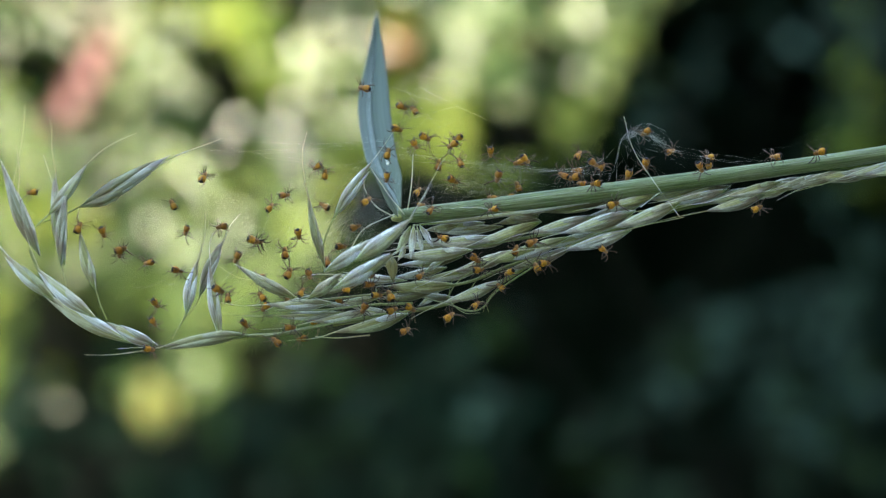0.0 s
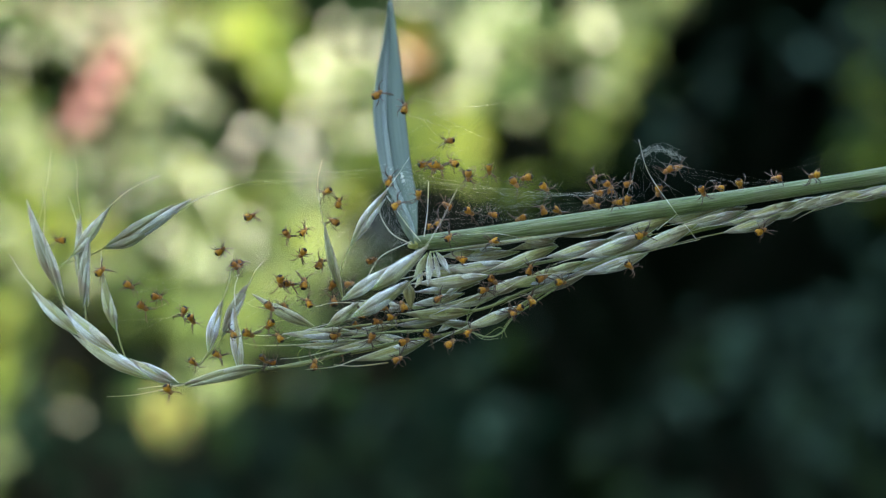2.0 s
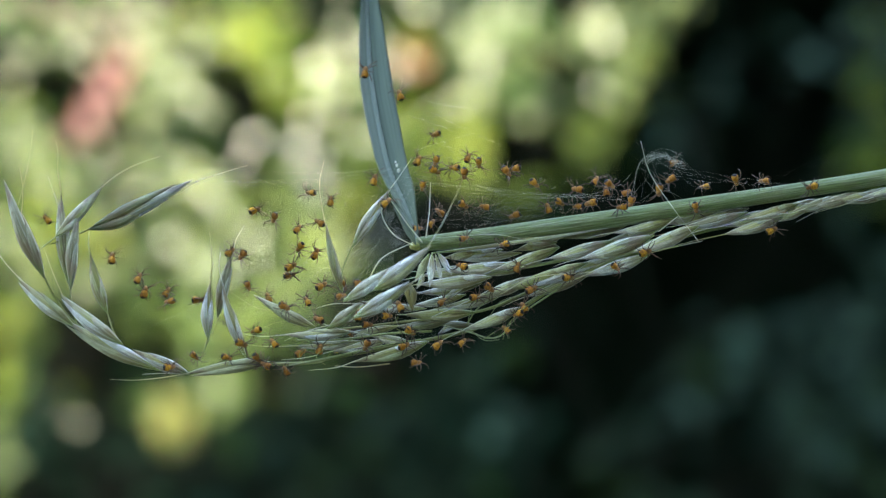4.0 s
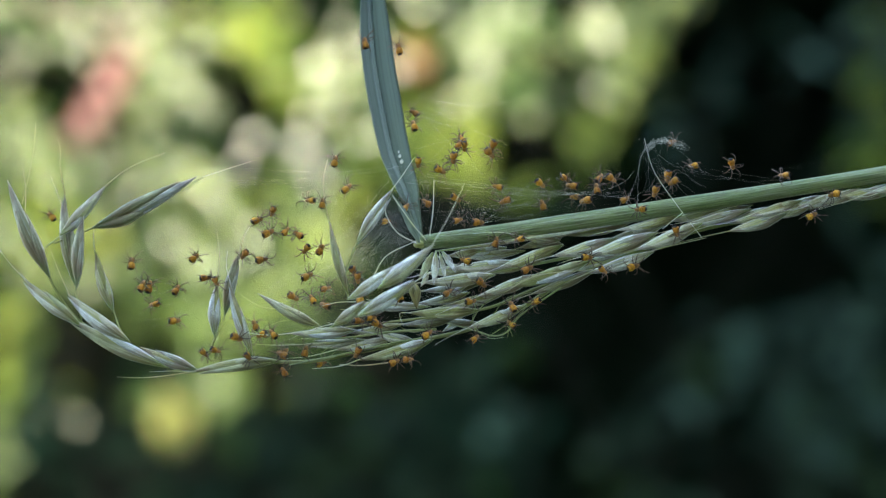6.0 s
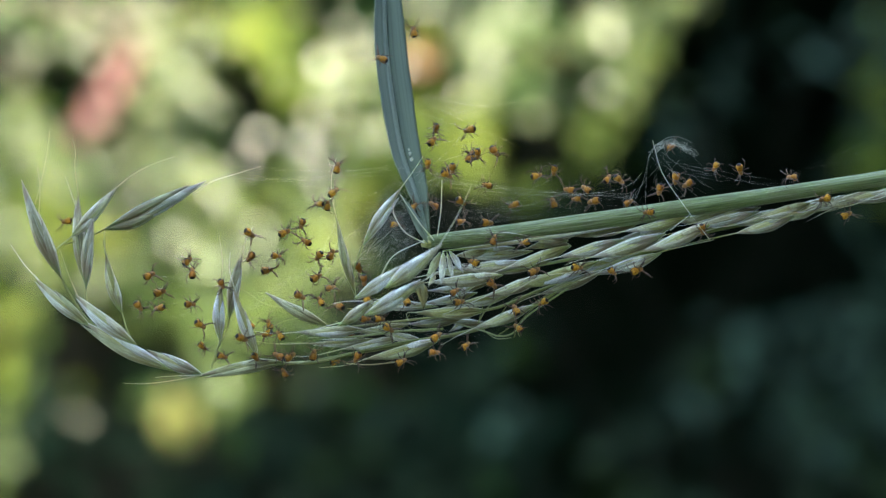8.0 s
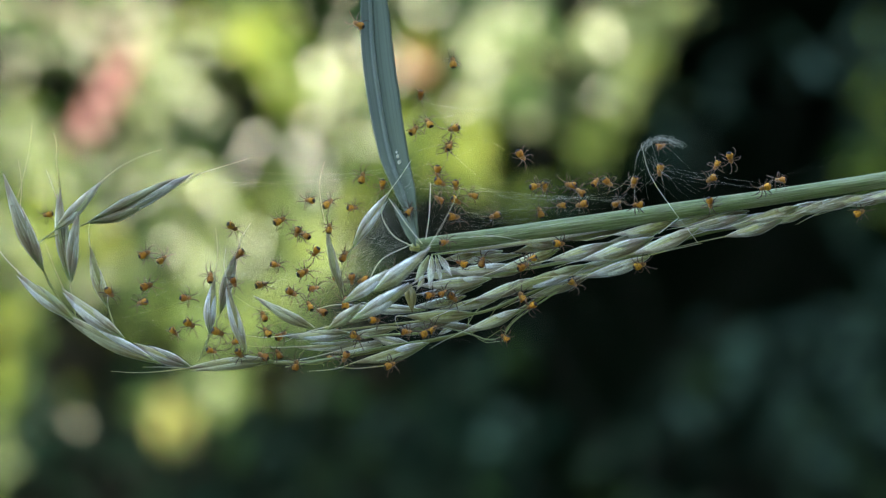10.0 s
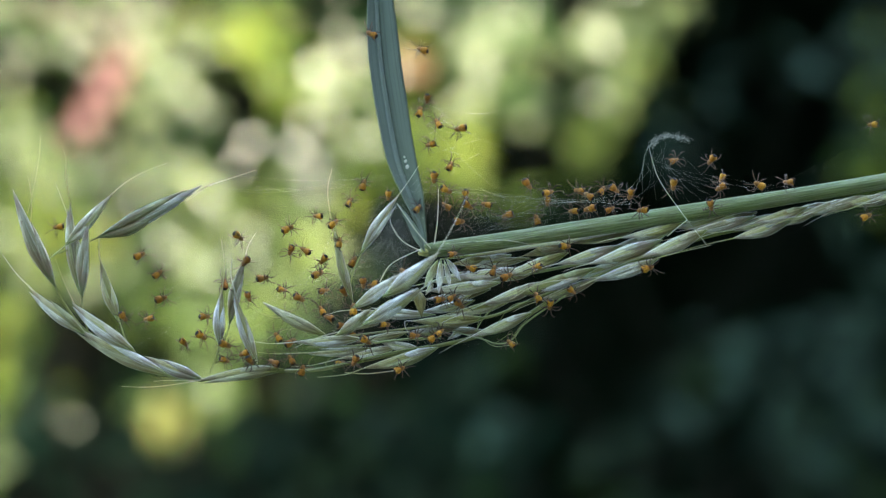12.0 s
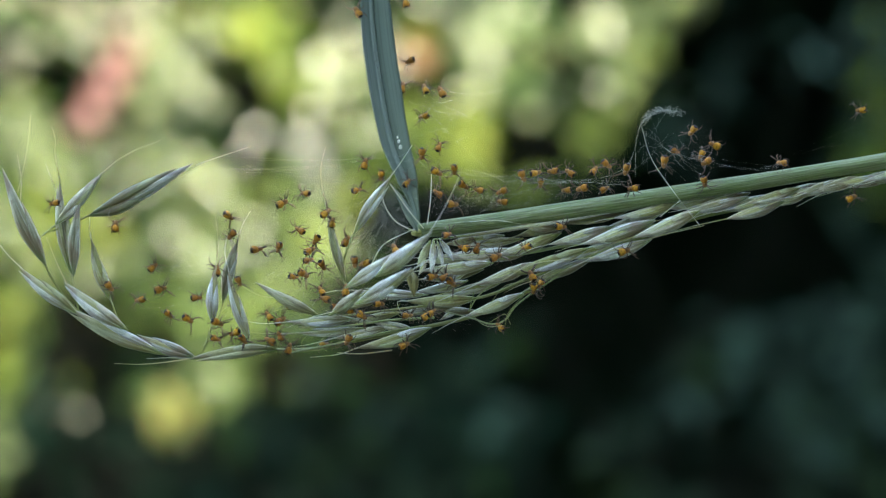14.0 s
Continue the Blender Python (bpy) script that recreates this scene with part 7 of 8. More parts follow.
    crawl(next(flock), 0.8, [(0, 3.8, 11.9), (0.5, 3.8, 10.8), (1, 4.3, 9.3), (1.5, 3.6, 9.7), (2, 4.2, 9.1), (2.5, 2.6, 9.2), (3, 3.9, 8.4), (3.2, 4.1, 8.6), (5.5, 0.3, 12.3), (6, 1.5, 12.2), (6.5, 0.8, 12.9), (7, 0.1, 11.2), (7.5, 0.3, 11.7), (8, 0.6, 10.5), (8.2, 0.8, 10), (10.3, -1.3, 11.2), (10.5, -1.4, 10), (11, -0.4, 9.1), (11.5, -0.8, 9.8), (12, -0.9, 10.3), (12.5, -1.7, 11.6), (13, -1.9, 11.6), (13.5, -2.8, 11.9), (14, -3.3, 12.3)])
    crawl(next(flock), 4.2, [(0, 4.9, 9.6), (0.5, 5, 9.5), (1, 4.9, 7.8), (1.5, 5, 9.6), (2, 4.2, 9.3), (2.5, 5.1, 11.4), (3, 4.5, 11), (3.2, 4.6, 11.2), (5.5, 1.1, 14.5), (6, 2.3, 14.4), (6.5, 2.7, 14.5), (7, 2.5, 12.6), (7.5, 2.8, 12.3), (8, 3, 12.4), (8.2, 2.9, 12.3), (10.3, 0.7, 15.2), (10.5, 0.8, 14.3), (11, 0.8, 12.9), (11.5, 0.6, 13.2), (12, 1.4, 12.2), (12.5, 0.4, 12), (13, 0.1, 12.6), (13.5, -0.9, 12.7), (14, -0.9, 13.6)])
    crawl(next(flock), 0.7, [(0, 0.1, 13), (0.5, 0.2, 11.8), (1, 0.6, 10.4), (1.5, 0.9, 9.9), (2, -0, 10.6), (2.5, -1.6, 10.7), (3, -0.9, 10.4), (3.2, -0.8, 10.6), (5.5, -1.5, 10.7), (6, -0.3, 10.6), (6.5, -0.2, 11.3), (7, -0.6, 10.7), (7.5, -0.4, 11.1), (8, -0.1, 9.8), (8.2, 0.1, 9.4), (10.3, -0.6, 9.6), (10.5, -0.5, 8.3), (11, 0.4, 7.6), (11.5, -0, 8.3), (12, 0.9, 8.6), (12.5, 0.4, 9.5), (13, 0.3, 9.6), (13.5, -0.4, 9.7), (14, -1.1, 9.8)])
    crawl(next(flock), 2.4, [(0, 1.9, 9.3), (0.5, 1.6, 6.8), (1, 1.4, 5.5), (1.5, 2.1, 5.8), (2, 1, 5.1), (2.5, -0.1, 4.6), (3, 0.5, 3.6), (3.2, 0.6, 3.8), (5.5, -3.8, 6), (6, -2.5, 6.1), (6.5, -2.5, 6.9), (7, -2.8, 5.8), (7.5, -2.7, 6.5), (8, -2.2, 5.6), (8.2, -2.1, 5.2), (10.3, -0.9, 7.4), (10.5, -1, 6.4), (11, -0.1, 5.8), (11.5, -0.3, 6.5), (12, 0.7, 6.4), (12.5, 0.4, 6.9), (13, 0.4, 6.8), (13.5, -0.5, 7.1), (14, -1.2, 6.9)])
    crawl(next(flock), 1.4, [(0, 4.1, 2.9), (0.5, 4.7, 2.2), (1, 5.8, 0.3), (1.5, 6.6, 0.5), (2, 6.2, 1.3), (2.5, 5.9, 0.9), (3, 6.5, 0.4), (3.2, 6.6, 0.6), (5.5, 3.7, 3.3), (6, 5, 3.2), (6.5, 5, 3.9), (7, 4.6, 3.3), (7.5, 4.6, 3.9), (8, 5.6, 3), (8.2, 5.7, 2.5), (10.3, 1.1, 4.9), (10.5, 1.2, 3.9), (11, 2, 3.2), (11.5, 1.8, 4), (12, 2.7, 4.2), (12.5, 2.4, 4.9), (13, 2.6, 5), (13.5, 1.7, 5.3), (14, 1.1, 5.3)])
    crawl(next(flock), 2.7, [(0, 9.3, 10.8), (0.5, 8.4, 9.9), (1, 8.3, 8.2), (1.5, 8.7, 8.7), (2, 7.2, 10), (2.5, 5.9, 10), (3, 6.3, 9.8), (3.2, 6.4, 10), (5.5, 1.9, 14.1), (6, 3.1, 13.9), (6.5, 3.6, 14.1), (7, 3.3, 12.3), (7.5, 3.7, 12.1), (8, 4.2, 12.7), (8.2, 4, 12.5), (10.3, 1.5, 8.2), (10.5, 1.6, 7.5), (11, 2.5, 7), (11.5, 2.4, 7.7), (12, 3.6, 7.9), (12.5, 3.3, 8.5), (13, 3.5, 8.6), (13.5, 2.6, 8.7), (14, 1.3, 10.1)])
    crawl(next(flock), 0.2, [(0, 4, 6.9), (0.5, 3.9, 5.3), (1, 4.2, 3), (1.5, 5, 3.6), (2, 4.4, 4.1), (2.5, 2.7, 5.1), (3, 3, 4.5), (3.2, 3.1, 4.7), (5.5, 2.2, 6.8), (6, 1.9, 6.6), (6.5, 1.6, 6.6), (7, 1.1, 6.3), (7.5, 1.4, 6.9), (8, 1.9, 6), (8.2, 2.1, 5.6), (10.3, 1.7, 7.1), (10.5, 1.9, 6.2), (11, 3, 5.8), (11.5, 2.9, 6.3), (12, 4, 6.4), (12.5, 3.9, 7), (13, 3.9, 7.1), (13.5, 3.1, 7.2), (14, 2.7, 7.9)])
    crawl(next(flock), 0.1, [(0, 9.3, 4.4), (0.5, 9, 4), (1, 8.9, 2.8), (1.5, 9.4, 2.8), (2, 7.5, 3.7), (2.5, 6.1, 3.9), (3, 5.4, 4), (3.2, 5.5, 4.1), (5.5, 6.3, 8.3), (6, 7.6, 8.2), (6.5, 6.9, 9.1), (7, 6.5, 7.9), (7.5, 5.9, 9), (8, 5.4, 8.3), (8.2, 5.5, 7.9), (10.3, 3.8, 7.7), (10.5, 4, 6.8), (11, 5.3, 6), (11.5, 5.5, 6.8), (12, 6.4, 6.6), (12.5, 5.6, 6.2), (13, 5.6, 6.7), (13.5, 4.9, 7), (14, 4.6, 7.3)])
    crawl(next(flock), 3.5, [(0, 11.8, 4.4), (0.5, 11.8, 3.7), (1, 12.2, 2.4), (1.5, 12.6, 2.3), (2, 11.5, 3.1), (2.5, 10.5, 3.1), (3, 10.7, 2.7), (3.2, 10.9, 2.9), (5.5, 7.6, 6), (6, 8.7, 6.2), (6.5, 8.8, 6.8), (7, 8.6, 5.7), (7.5, 8.7, 6.4), (8, 9.2, 5.5), (8.2, 9.2, 5.1), (10.3, 6.9, 4.8), (10.5, 7.2, 3.9), (11, 8.3, 3.6), (11.5, 8.3, 4.7), (12, 9.4, 5.1), (12.5, 9.5, 6), (13, 9.2, 6.3), (13.5, 8.2, 7), (14, 7.9, 7.1)])
    crawl(next(flock), 3.5, [(0, 13.1, 6.1), (0.5, 13.7, 5.2), (1, 14.5, 3.9), (1.5, 15.1, 3.7), (2, 14.8, 4.4), (2.5, 14.2, 4.5), (3, 15.4, 4.1), (3.2, 15.6, 4.3), (5.5, 13, 6.3), (6, 14.1, 5.7), (6.5, 14.4, 6.9), (7, 14.2, 5.9), (7.5, 14.3, 6.6), (8, 14.9, 5.9), (8.2, 15, 5.4), (10.3, 13.1, 5.5), (10.5, 12.9, 4.6), (11, 14.2, 4.1), (11.5, 13.4, 4.7), (12, 13.7, 4.6), (12.5, 11, 4.9), (13, 9.5, 5), (13.5, 8.1, 5.4), (14, 8, 5.7)])
    crawl(next(flock), 2.4, [(0, 10.3, 7.3), (0.5, 11, 7.1), (1, 11.2, 5.8), (1.5, 12.3, 6.7), (2, 10.8, 8.1), (2.5, 9.9, 8.5), (3, 10, 8.9), (3.2, 10.2, 9.1), (5.5, 6.3, 12.8), (6, 6.7, 12.9), (6.5, 6.6, 12.8), (7, 6.5, 13.2), (7.5, 7.2, 13.3), (8, 6.7, 13), (8.2, 6.8, 12.6), (10.3, 11.1, 13.4), (10.5, 11, 12.2), (11, 11.6, 10.8), (11.5, 11.5, 10.5), (12, 12.4, 9.4), (12.5, 12.4, 8.5), (13, 12.4, 8.8), (13.5, 11.5, 8.9), (14, 11, 9.2)])
    crawl(next(flock), 4.5, [(0, 17.7, 3.9), (0.5, 18.2, 3.5), (1, 18.2, 3.1), (1.5, 17.6, 3.2), (2, 17, 4.2), (2.5, 16.1, 4.1), (3, 16.8, 3.8), (3.2, 16.9, 4), (5.5, 16.3, 9.3), (6, 17.5, 9.3), (6.5, 17.5, 9.9), (7, 17.2, 9.3), (7.5, 17.1, 9.8), (8, 15.1, 10.3), (8.2, 14, 10.7), (10.3, 14.3, 7.9), (10.5, 14.1, 7), (11, 15.1, 6.2), (11.5, 14.5, 6.9), (12, 15.3, 7.1), (12.5, 14.9, 7.8), (13, 14.9, 7.9), (13.5, 14.2, 8), (14, 13.6, 8.3)])
    crawl(next(flock), 0.2, [(0, 14.2, 9.7), (0.5, 15.3, 8), (1, 16, 6), (1.5, 16.4, 5.8), (2, 15, 7.4), (2.5, 13.7, 7.6), (3, 13, 7.4), (3.2, 13.1, 7.6), (5.5, 12.8, 9.6), (6, 13.8, 8.5), (6.5, 13.5, 9.1), (7, 13.6, 9.2), (7.5, 13.7, 8.9), (8, 12.6, 9.6), (8.2, 12.7, 9.2), (10.3, 13, 9), (10.5, 13.2, 8.1), (11, 14.1, 7.5), (11.5, 13.9, 8.4), (12, 15.3, 8.3), (12.5, 15.5, 8.8), (13, 15.4, 9), (13.5, 14.5, 9.3), (14, 12.9, 9.7)])
    crawl(next(flock), -2.3, [(0, 0.7, 2.8), (0.5, 0.4, 2.2), (1, 1, 0.2), (1.5, 1.4, 0.5), (2, 1.4, 0.6), (2.5, 2.1, 0.4), (3, 3.7, -0.8), (3.2, 3.8, -0.6), (5.5, 0.9, 3.6), (6, 2.1, 3.5), (6.5, 1.6, 4.2), (7, 1.1, 3.3), (7.5, 1.3, 4.1), (8, 1.8, 3.2), (8.2, 2, 2.8), (10.3, -0.1, 0.3), (10.5, 0, -0.6), (11, 0.8, -1.3), (11.5, 0.7, -0.6), (12, 1.8, -0.4), (12.5, 1.5, 0.2), (13, 1.4, 0.5), (13.5, 0.6, 0.7), (14, 0.3, 1)])
    crawl(next(flock), -2.9, [(0, 2.3, -1.1), (0.5, 2.3, -2.9), (1, 2.9, -3.9), (1.5, 3.6, -3.7), (2, 3, -2.5), (2.5, 2.1, -2.8), (3, 2.6, -3), (3.2, 2.7, -3), (5.5, 1.7, -2), (6, 3, -2.1), (6.5, 3, -1.4), (7, 2.9, -2.2), (7.5, 2.8, -1.5), (8, 3.4, -2.5), (8.2, 3.6, -2.9), (10.3, 2.3, -1.7), (10.5, 2.4, -2.6), (11, 3.3, -3.1), (11.5, 3.1, -2.5), (12, 4.3, -2.3), (12.5, 3.8, -1.6), (13, 3.9, -1.4), (13.5, 3, -1.1), (14, 2.5, -0.8)])
    crawl(next(flock), -2.2, [(0, 12.6, -2.9), (0.5, 12.6, -3.8), (1, 13, -5), (1.5, 13.4, -5.3), (2, 12.7, -4), (2.5, 11.4, -4.2), (3, 11.6, -4.3), (3.2, 11.8, -4.3), (5.5, 6.6, 0.5), (6, 7.4, 0.5), (6.5, 7.7, 1.3), (7, 7, 0.5), (7.5, 6.4, 1.6), (8, 6.4, 0.7), (8.2, 6.7, 0.5), (10.3, 5.2, -2.7), (10.5, 5.4, -3.6), (11, 6.7, -4), (11.5, 6.4, -3.2), (12, 7.5, -2.6), (12.5, 6.9, -1.7), (13, 6.4, -1.6), (13.5, 5, -1.2), (14, 4.5, -0.8)])
    crawl(next(flock), -2.5, [(0, 14.9, -1.9), (0.5, 15, -3.6), (1, 15.5, -5.4), (1.5, 15.6, -6), (2, 14.5, -5.2), (2.5, 13.6, -5.7), (3, 13.6, -6.9), (3.2, 13.5, -7.2), (5.5, 10.5, -3.3), (6, 11.8, -3.4), (6.5, 11.7, -2.7), (7, 11.5, -3.6), (7.5, 11.5, -2.9), (8, 12.1, -3.8), (8.2, 12.2, -4.2), (10.3, 10.8, -2.1), (10.5, 10.6, -3), (11, 10.1, -4), (11.5, 9, -3.5), (12, 9.4, -3.5), (12.5, 8.6, -2.9), (13, 8.5, -2.6), (13.5, 7.5, -2.5), (14, 7.2, -2.1)])
    crawl(next(flock), -2.5, [(0, 9.4, 2.7), (0.5, 8.7, 1.4), (1, 8.4, -0.3), (1.5, 8.8, -0.7), (2, 7.6, -0.1), (2.5, 8, -0.2), (3, 7.7, -1), (3.2, 7.9, -0.8), (5.5, 9.6, 0.8), (6, 10.6, 0.7), (6.5, 10.4, 1.3), (7, 10.3, 0.5), (7.5, 10.2, 1.1), (8, 10.6, 0.1), (8.2, 10.7, -0.3), (10.3, 12.2, -1.7), (10.5, 12.2, -2.6), (11, 12.8, -3.4), (11.5, 12.4, -2.7), (12, 13.5, -2.2), (12.5, 12.8, -1.7), (13, 12.6, -1.5), (13.5, 12, -1.1), (14, 11.3, -0.8)])
    crawl(next(flock), -2.2, [(0, 7.4, -5.7), (0.5, 6.9, -6.5), (1, 7.2, -7.9), (1.5, 7.3, -7.9), (2, 6.3, -6.9), (2.5, 5, -7.1), (3, 5.1, -7.2), (3.2, 5.2, -7), (5.5, 2.5, -7.8), (6, 3.8, -7.9), (6.5, 3.8, -7.2), (7, 2.9, -7.9), (7.5, 2.3, -7.2), (8, 1.5, -8.1), (8.2, 1.1, -8.6), (10.3, -2.1, -6.1), (10.5, -2, -7), (11, -1.2, -7.8), (11.5, -1.3, -7), (12, 0, -6.8), (12.5, -0.4, -6.1), (13, -0.4, -5.7), (13.5, -1.1, -5.2), (14, -1.7, -4.9)])
    crawl(next(flock), -2.4, [(0, -0.8, -6.4), (0.5, -0.5, -7.8), (1, 0.1, -9.1), (1.5, 0.4, -9.3), (2, -0.1, -8), (2.5, -1, -8.1), (3, -0.3, -8.1), (3.2, -0, -8.2), (5.5, -0.8, -6.5), (6, 0.6, -6.6), (6.5, 0.7, -5.7), (7, 0.5, -6.5), (7.5, 0.5, -5.9), (8, 0.9, -6.6), (8.2, 1, -7), (10.3, -0.3, -5.9), (10.5, -0.1, -7), (11, 0.9, -7.5), (11.5, 0.6, -6.7), (12, 1.7, -6.5), (12.5, 1.2, -5.8), (13, 1.3, -5.4), (13.5, 0.4, -5.2), (14, -0.1, -4.9)])
    crawl(next(flock), -2.4, [(0, 7, -4.2), (0.5, 7.1, -5.4), (1, 7.8, -6.6), (1.5, 8.2, -6.5), (2, 7.6, -5.6), (2.5, 6.3, -5.9), (3, 7.2, -6.2), (3.2, 7.3, -6.2), (5.5, 4.3, -5.3), (6, 5.4, -5.4), (6.5, 5.4, -4.7), (7, 5.3, -5.6), (7.5, 5.5, -4.8), (8, 6.2, -5.7), (8.2, 6.4, -6.1), (10.3, 0.9, -6.9), (10.5, 1, -7.9), (11, 1.9, -8.5), (11.5, 1.7, -7.7), (12, 2.8, -7.5), (12.5, 2.3, -6.8), (13, 2.3, -6.5), (13.5, 1.4, -6.2), (14, 1, -5.8)])
    crawl(next(flock), -3, [(0, -3, -14.1), (0.5, -4, -15.7), (1, -4.8, -17.6), (1.5, -5, -17.8), (2, -5.9, -16.5), (2.5, -4.3, -17), (3, -3.3, -16.3), (3.2, -3, -16.5), (5.5, -6.4, -15.7), (6, -5.1, -16), (6.5, -5.1, -15.1), (7, -4.8, -15.9), (7.5, -3.5, -14.6), (8, -2, -15.2), (8.2, -1.8, -15.4), (10.3, -5.5, -11.2), (10.5, -5.2, -12.1), (11, -4.4, -12.9), (11.5, -4.6, -12.2), (12, -3.5, -11.9), (12.5, -4, -11.2), (13, -3.8, -11), (13.5, -4.7, -10.8), (14, -5.2, -10.4)])
    crawl(next(flock), -2.7, [(0, 3.2, -12.2), (0.5, 2.7, -13.4), (1, 2.3, -15), (1.5, 2.3, -15.3), (2, 1.5, -14.3), (2.5, -0.1, -14.7), (3, 0.2, -15.2), (3.2, 0.3, -15), (5.5, -3.9, -12.4), (6, -2.3, -12.4), (6.5, -2.6, -11.8), (7, -2.6, -12.7), (7.5, -2.5, -11.8), (8, -1.7, -12.9), (8.2, -1.7, -13.3), (10.3, -2.7, -11.4), (10.5, -2.6, -12.3), (11, -1.8, -13.1), (11.5, -1.9, -12.3), (12, -0.9, -12.1), (12.5, -1.5, -11.4), (13, -1.3, -11.2), (13.5, -2.1, -10.7), (14, -2.5, -10.3)])
    crawl(next(flock), -2.9, [(0, 6.9, -10.6), (0.5, 6.4, -12.2), (1, 5.7, -13.5), (1.5, 4.9, -14.2), (2, 4, -12.8), (2.5, 2.4, -13.3), (3, 2.1, -13.5), (3.2, 2.2, -13.6), (5.5, 3.5, -13.1), (6, 4.3, -13.1), (6.5, 3.6, -12.4), (7, 2.6, -13.6), (7.5, 1.9, -13), (8, 2.4, -14.2), (8.2, 2.6, -14.6), (10.3, -1.9, -10.8), (10.5, -1.8, -11.7), (11, -0.9, -12.4), (11.5, -1.1, -11.6), (12, 0, -11.4), (12.5, -0.5, -10.7), (13, -0.4, -10.4), (13.5, -1.3, -10.1), (14, -1.8, -9.9)])
    crawl(next(flock), -2.8, [(0, 16.7, -4.9), (0.5, 16.8, -5.6), (1, 17.3, -6.9), (1.5, 17.7, -6.9), (2, 17.1, -5.9), (2.5, 16.3, -6), (3, 17, -6.2), (3.2, 17.2, -6.1), (5.5, 19, -1.9), (6, 20.2, -1.9), (6.5, 20.1, -1.2), (7, 18.8, -2.4), (7.5, 18, -2.1), (8, 18.1, -3.4), (8.2, 18.3, -3.7), (10.3, 16, 1.2), (10.5, 16.2, 0.3), (11, 17, -0.4), (11.5, 16.7, 0.5), (12, 17.6, 0.7), (12.5, 17.4, 1.2), (13, 17.5, 1.5), (13.5, 16.7, 1.8), (14, 16.3, 2.1)])
    crawl(next(flock), -2.8, [(0, 24.9, -3.2), (0.5, 25.3, -3.8), (1, 26.5, -4.8), (1.5, 27, -4.8), (2, 26.7, -3.8), (2.5, 26.2, -3.6), (3, 26.6, -3.2), (3.2, 26.3, -3.2), (5.5, 21.4, -3.7), (6, 22.4, -3.8), (6.5, 22.7, -3), (7, 22.3, -3.9), (7.5, 22.4, -3.3), (8, 23, -4.1), (8.2, 23, -4.5), (10.3, 17.7, -4.8), (10.5, 17.7, -5.6), (11, 18, -6.5), (11.5, 17.8, -5.7), (12, 18.5, -5.6), (12.5, 18.1, -5.1), (13, 18.1, -4.8), (13.5, 15.7, -5.4), (14, 13.3, -6)])
    crawl(next(flock), -2.3, [(0, 15.4, -5.4), (0.5, 15, -6.8), (1, 14.4, -8.7), (1.5, 13.8, -9.4), (2, 12.8, -8.4), (2.5, 11.8, -8.9), (3, 11.9, -9.5), (3.2, 12.1, -9.3), (5.5, 8.5, -8.4), (6, 9.5, -8.6), (6.5, 9, -8.1), (7, 9, -8.9), (7.5, 9.1, -8.1), (8, 9.3, -9.2), (8.2, 9.4, -9.7), (10.3, 11.1, -6.3), (10.5, 11.4, -7), (11, 12.6, -7.5), (11.5, 12.6, -6.6), (12, 13.6, -6.4), (12.5, 13.5, -5.6), (13, 13.5, -5.3), (13.5, 12.5, -5.1), (14, 12.1, -4.7)])
    crawl(next(flock), -2.9, [(0, 11.5, -6.2), (0.5, 11.6, -7.7), (1, 11.9, -9.4), (1.5, 12.4, -10), (2, 11, -9.6), (2.5, 9.7, -10.1), (3, 9.5, -11.2), (3.2, 9.7, -11), (5.5, 11.4, -8.1), (6, 12.8, -8.1), (6.5, 12.8, -7.5), (7, 12.4, -8.1), (7.5, 12.4, -7.5), (8, 13.1, -8.3), (8.2, 13.2, -8.8), (10.3, 12, -7.8), (10.5, 12.3, -8.7), (11, 13.2, -9.3), (11.5, 15.3, -7.7), (12, 15.4, -7.6), (12.5, 13.7, -7.7), (13, 13.6, -7.4), (13.5, 12.8, -7), (14, 12.4, -6.7)])
    crawl(next(flock), -2.8, [(0, 26.4, 3.3), (0.5, 28.2, 2.5), (1, 28.8, 0.9), (1.5, 29.3, 0.1), (2, 28.5, 0.7), (2.5, 28, 0.2), (3, 29.2, -0.6), (3.2, 29.2, -0.5), (5.5, 26.3, -3.1), (6, 26.7, -3.2), (6.5, 27, -2.4), (7, 27, -3.1), (7.5, 26.8, -2.7), (8, 26.5, -3.8), (8.2, 26.6, -4.2), (10.3, 27.5, -2), (10.5, 27.5, -2.7), (11, 28.5, -3.4), (11.5, 28, -2.7), (12, 29.2, -2.3), (12.5, 28.4, -1.9), (13, 27.8, -1.8), (13.5, 26.4, -1.3), (14, 25.2, -1.3)])
    crawl(next(flock), -2.6, [(0, 10.3, -8.1), (0.5, 10.4, -9.1), (1, 10.5, -10.7), (1.5, 11, -10.9), (2, 10.1, -10.1), (2.5, 8.9, -10.7), (3, 8.7, -11.8), (3.2, 8.8, -12), (5.5, 7.9, -10.9), (6, 9.3, -11.1), (6.5, 9.2, -10.3), (7, 9, -11.3), (7.5, 8.8, -10.7), (8, 9.6, -11.7), (8.2, 9.7, -12.1), (10.3, 8.3, -12.3), (10.5, 8.3, -13.2), (11, 9, -14), (11.5, 8.9, -13.3), (12, 9.9, -12.9), (12.5, 9.2, -12.5), (13, 9.1, -12.5), (13.5, 8.1, -12.1), (14, 7.6, -11.9)])
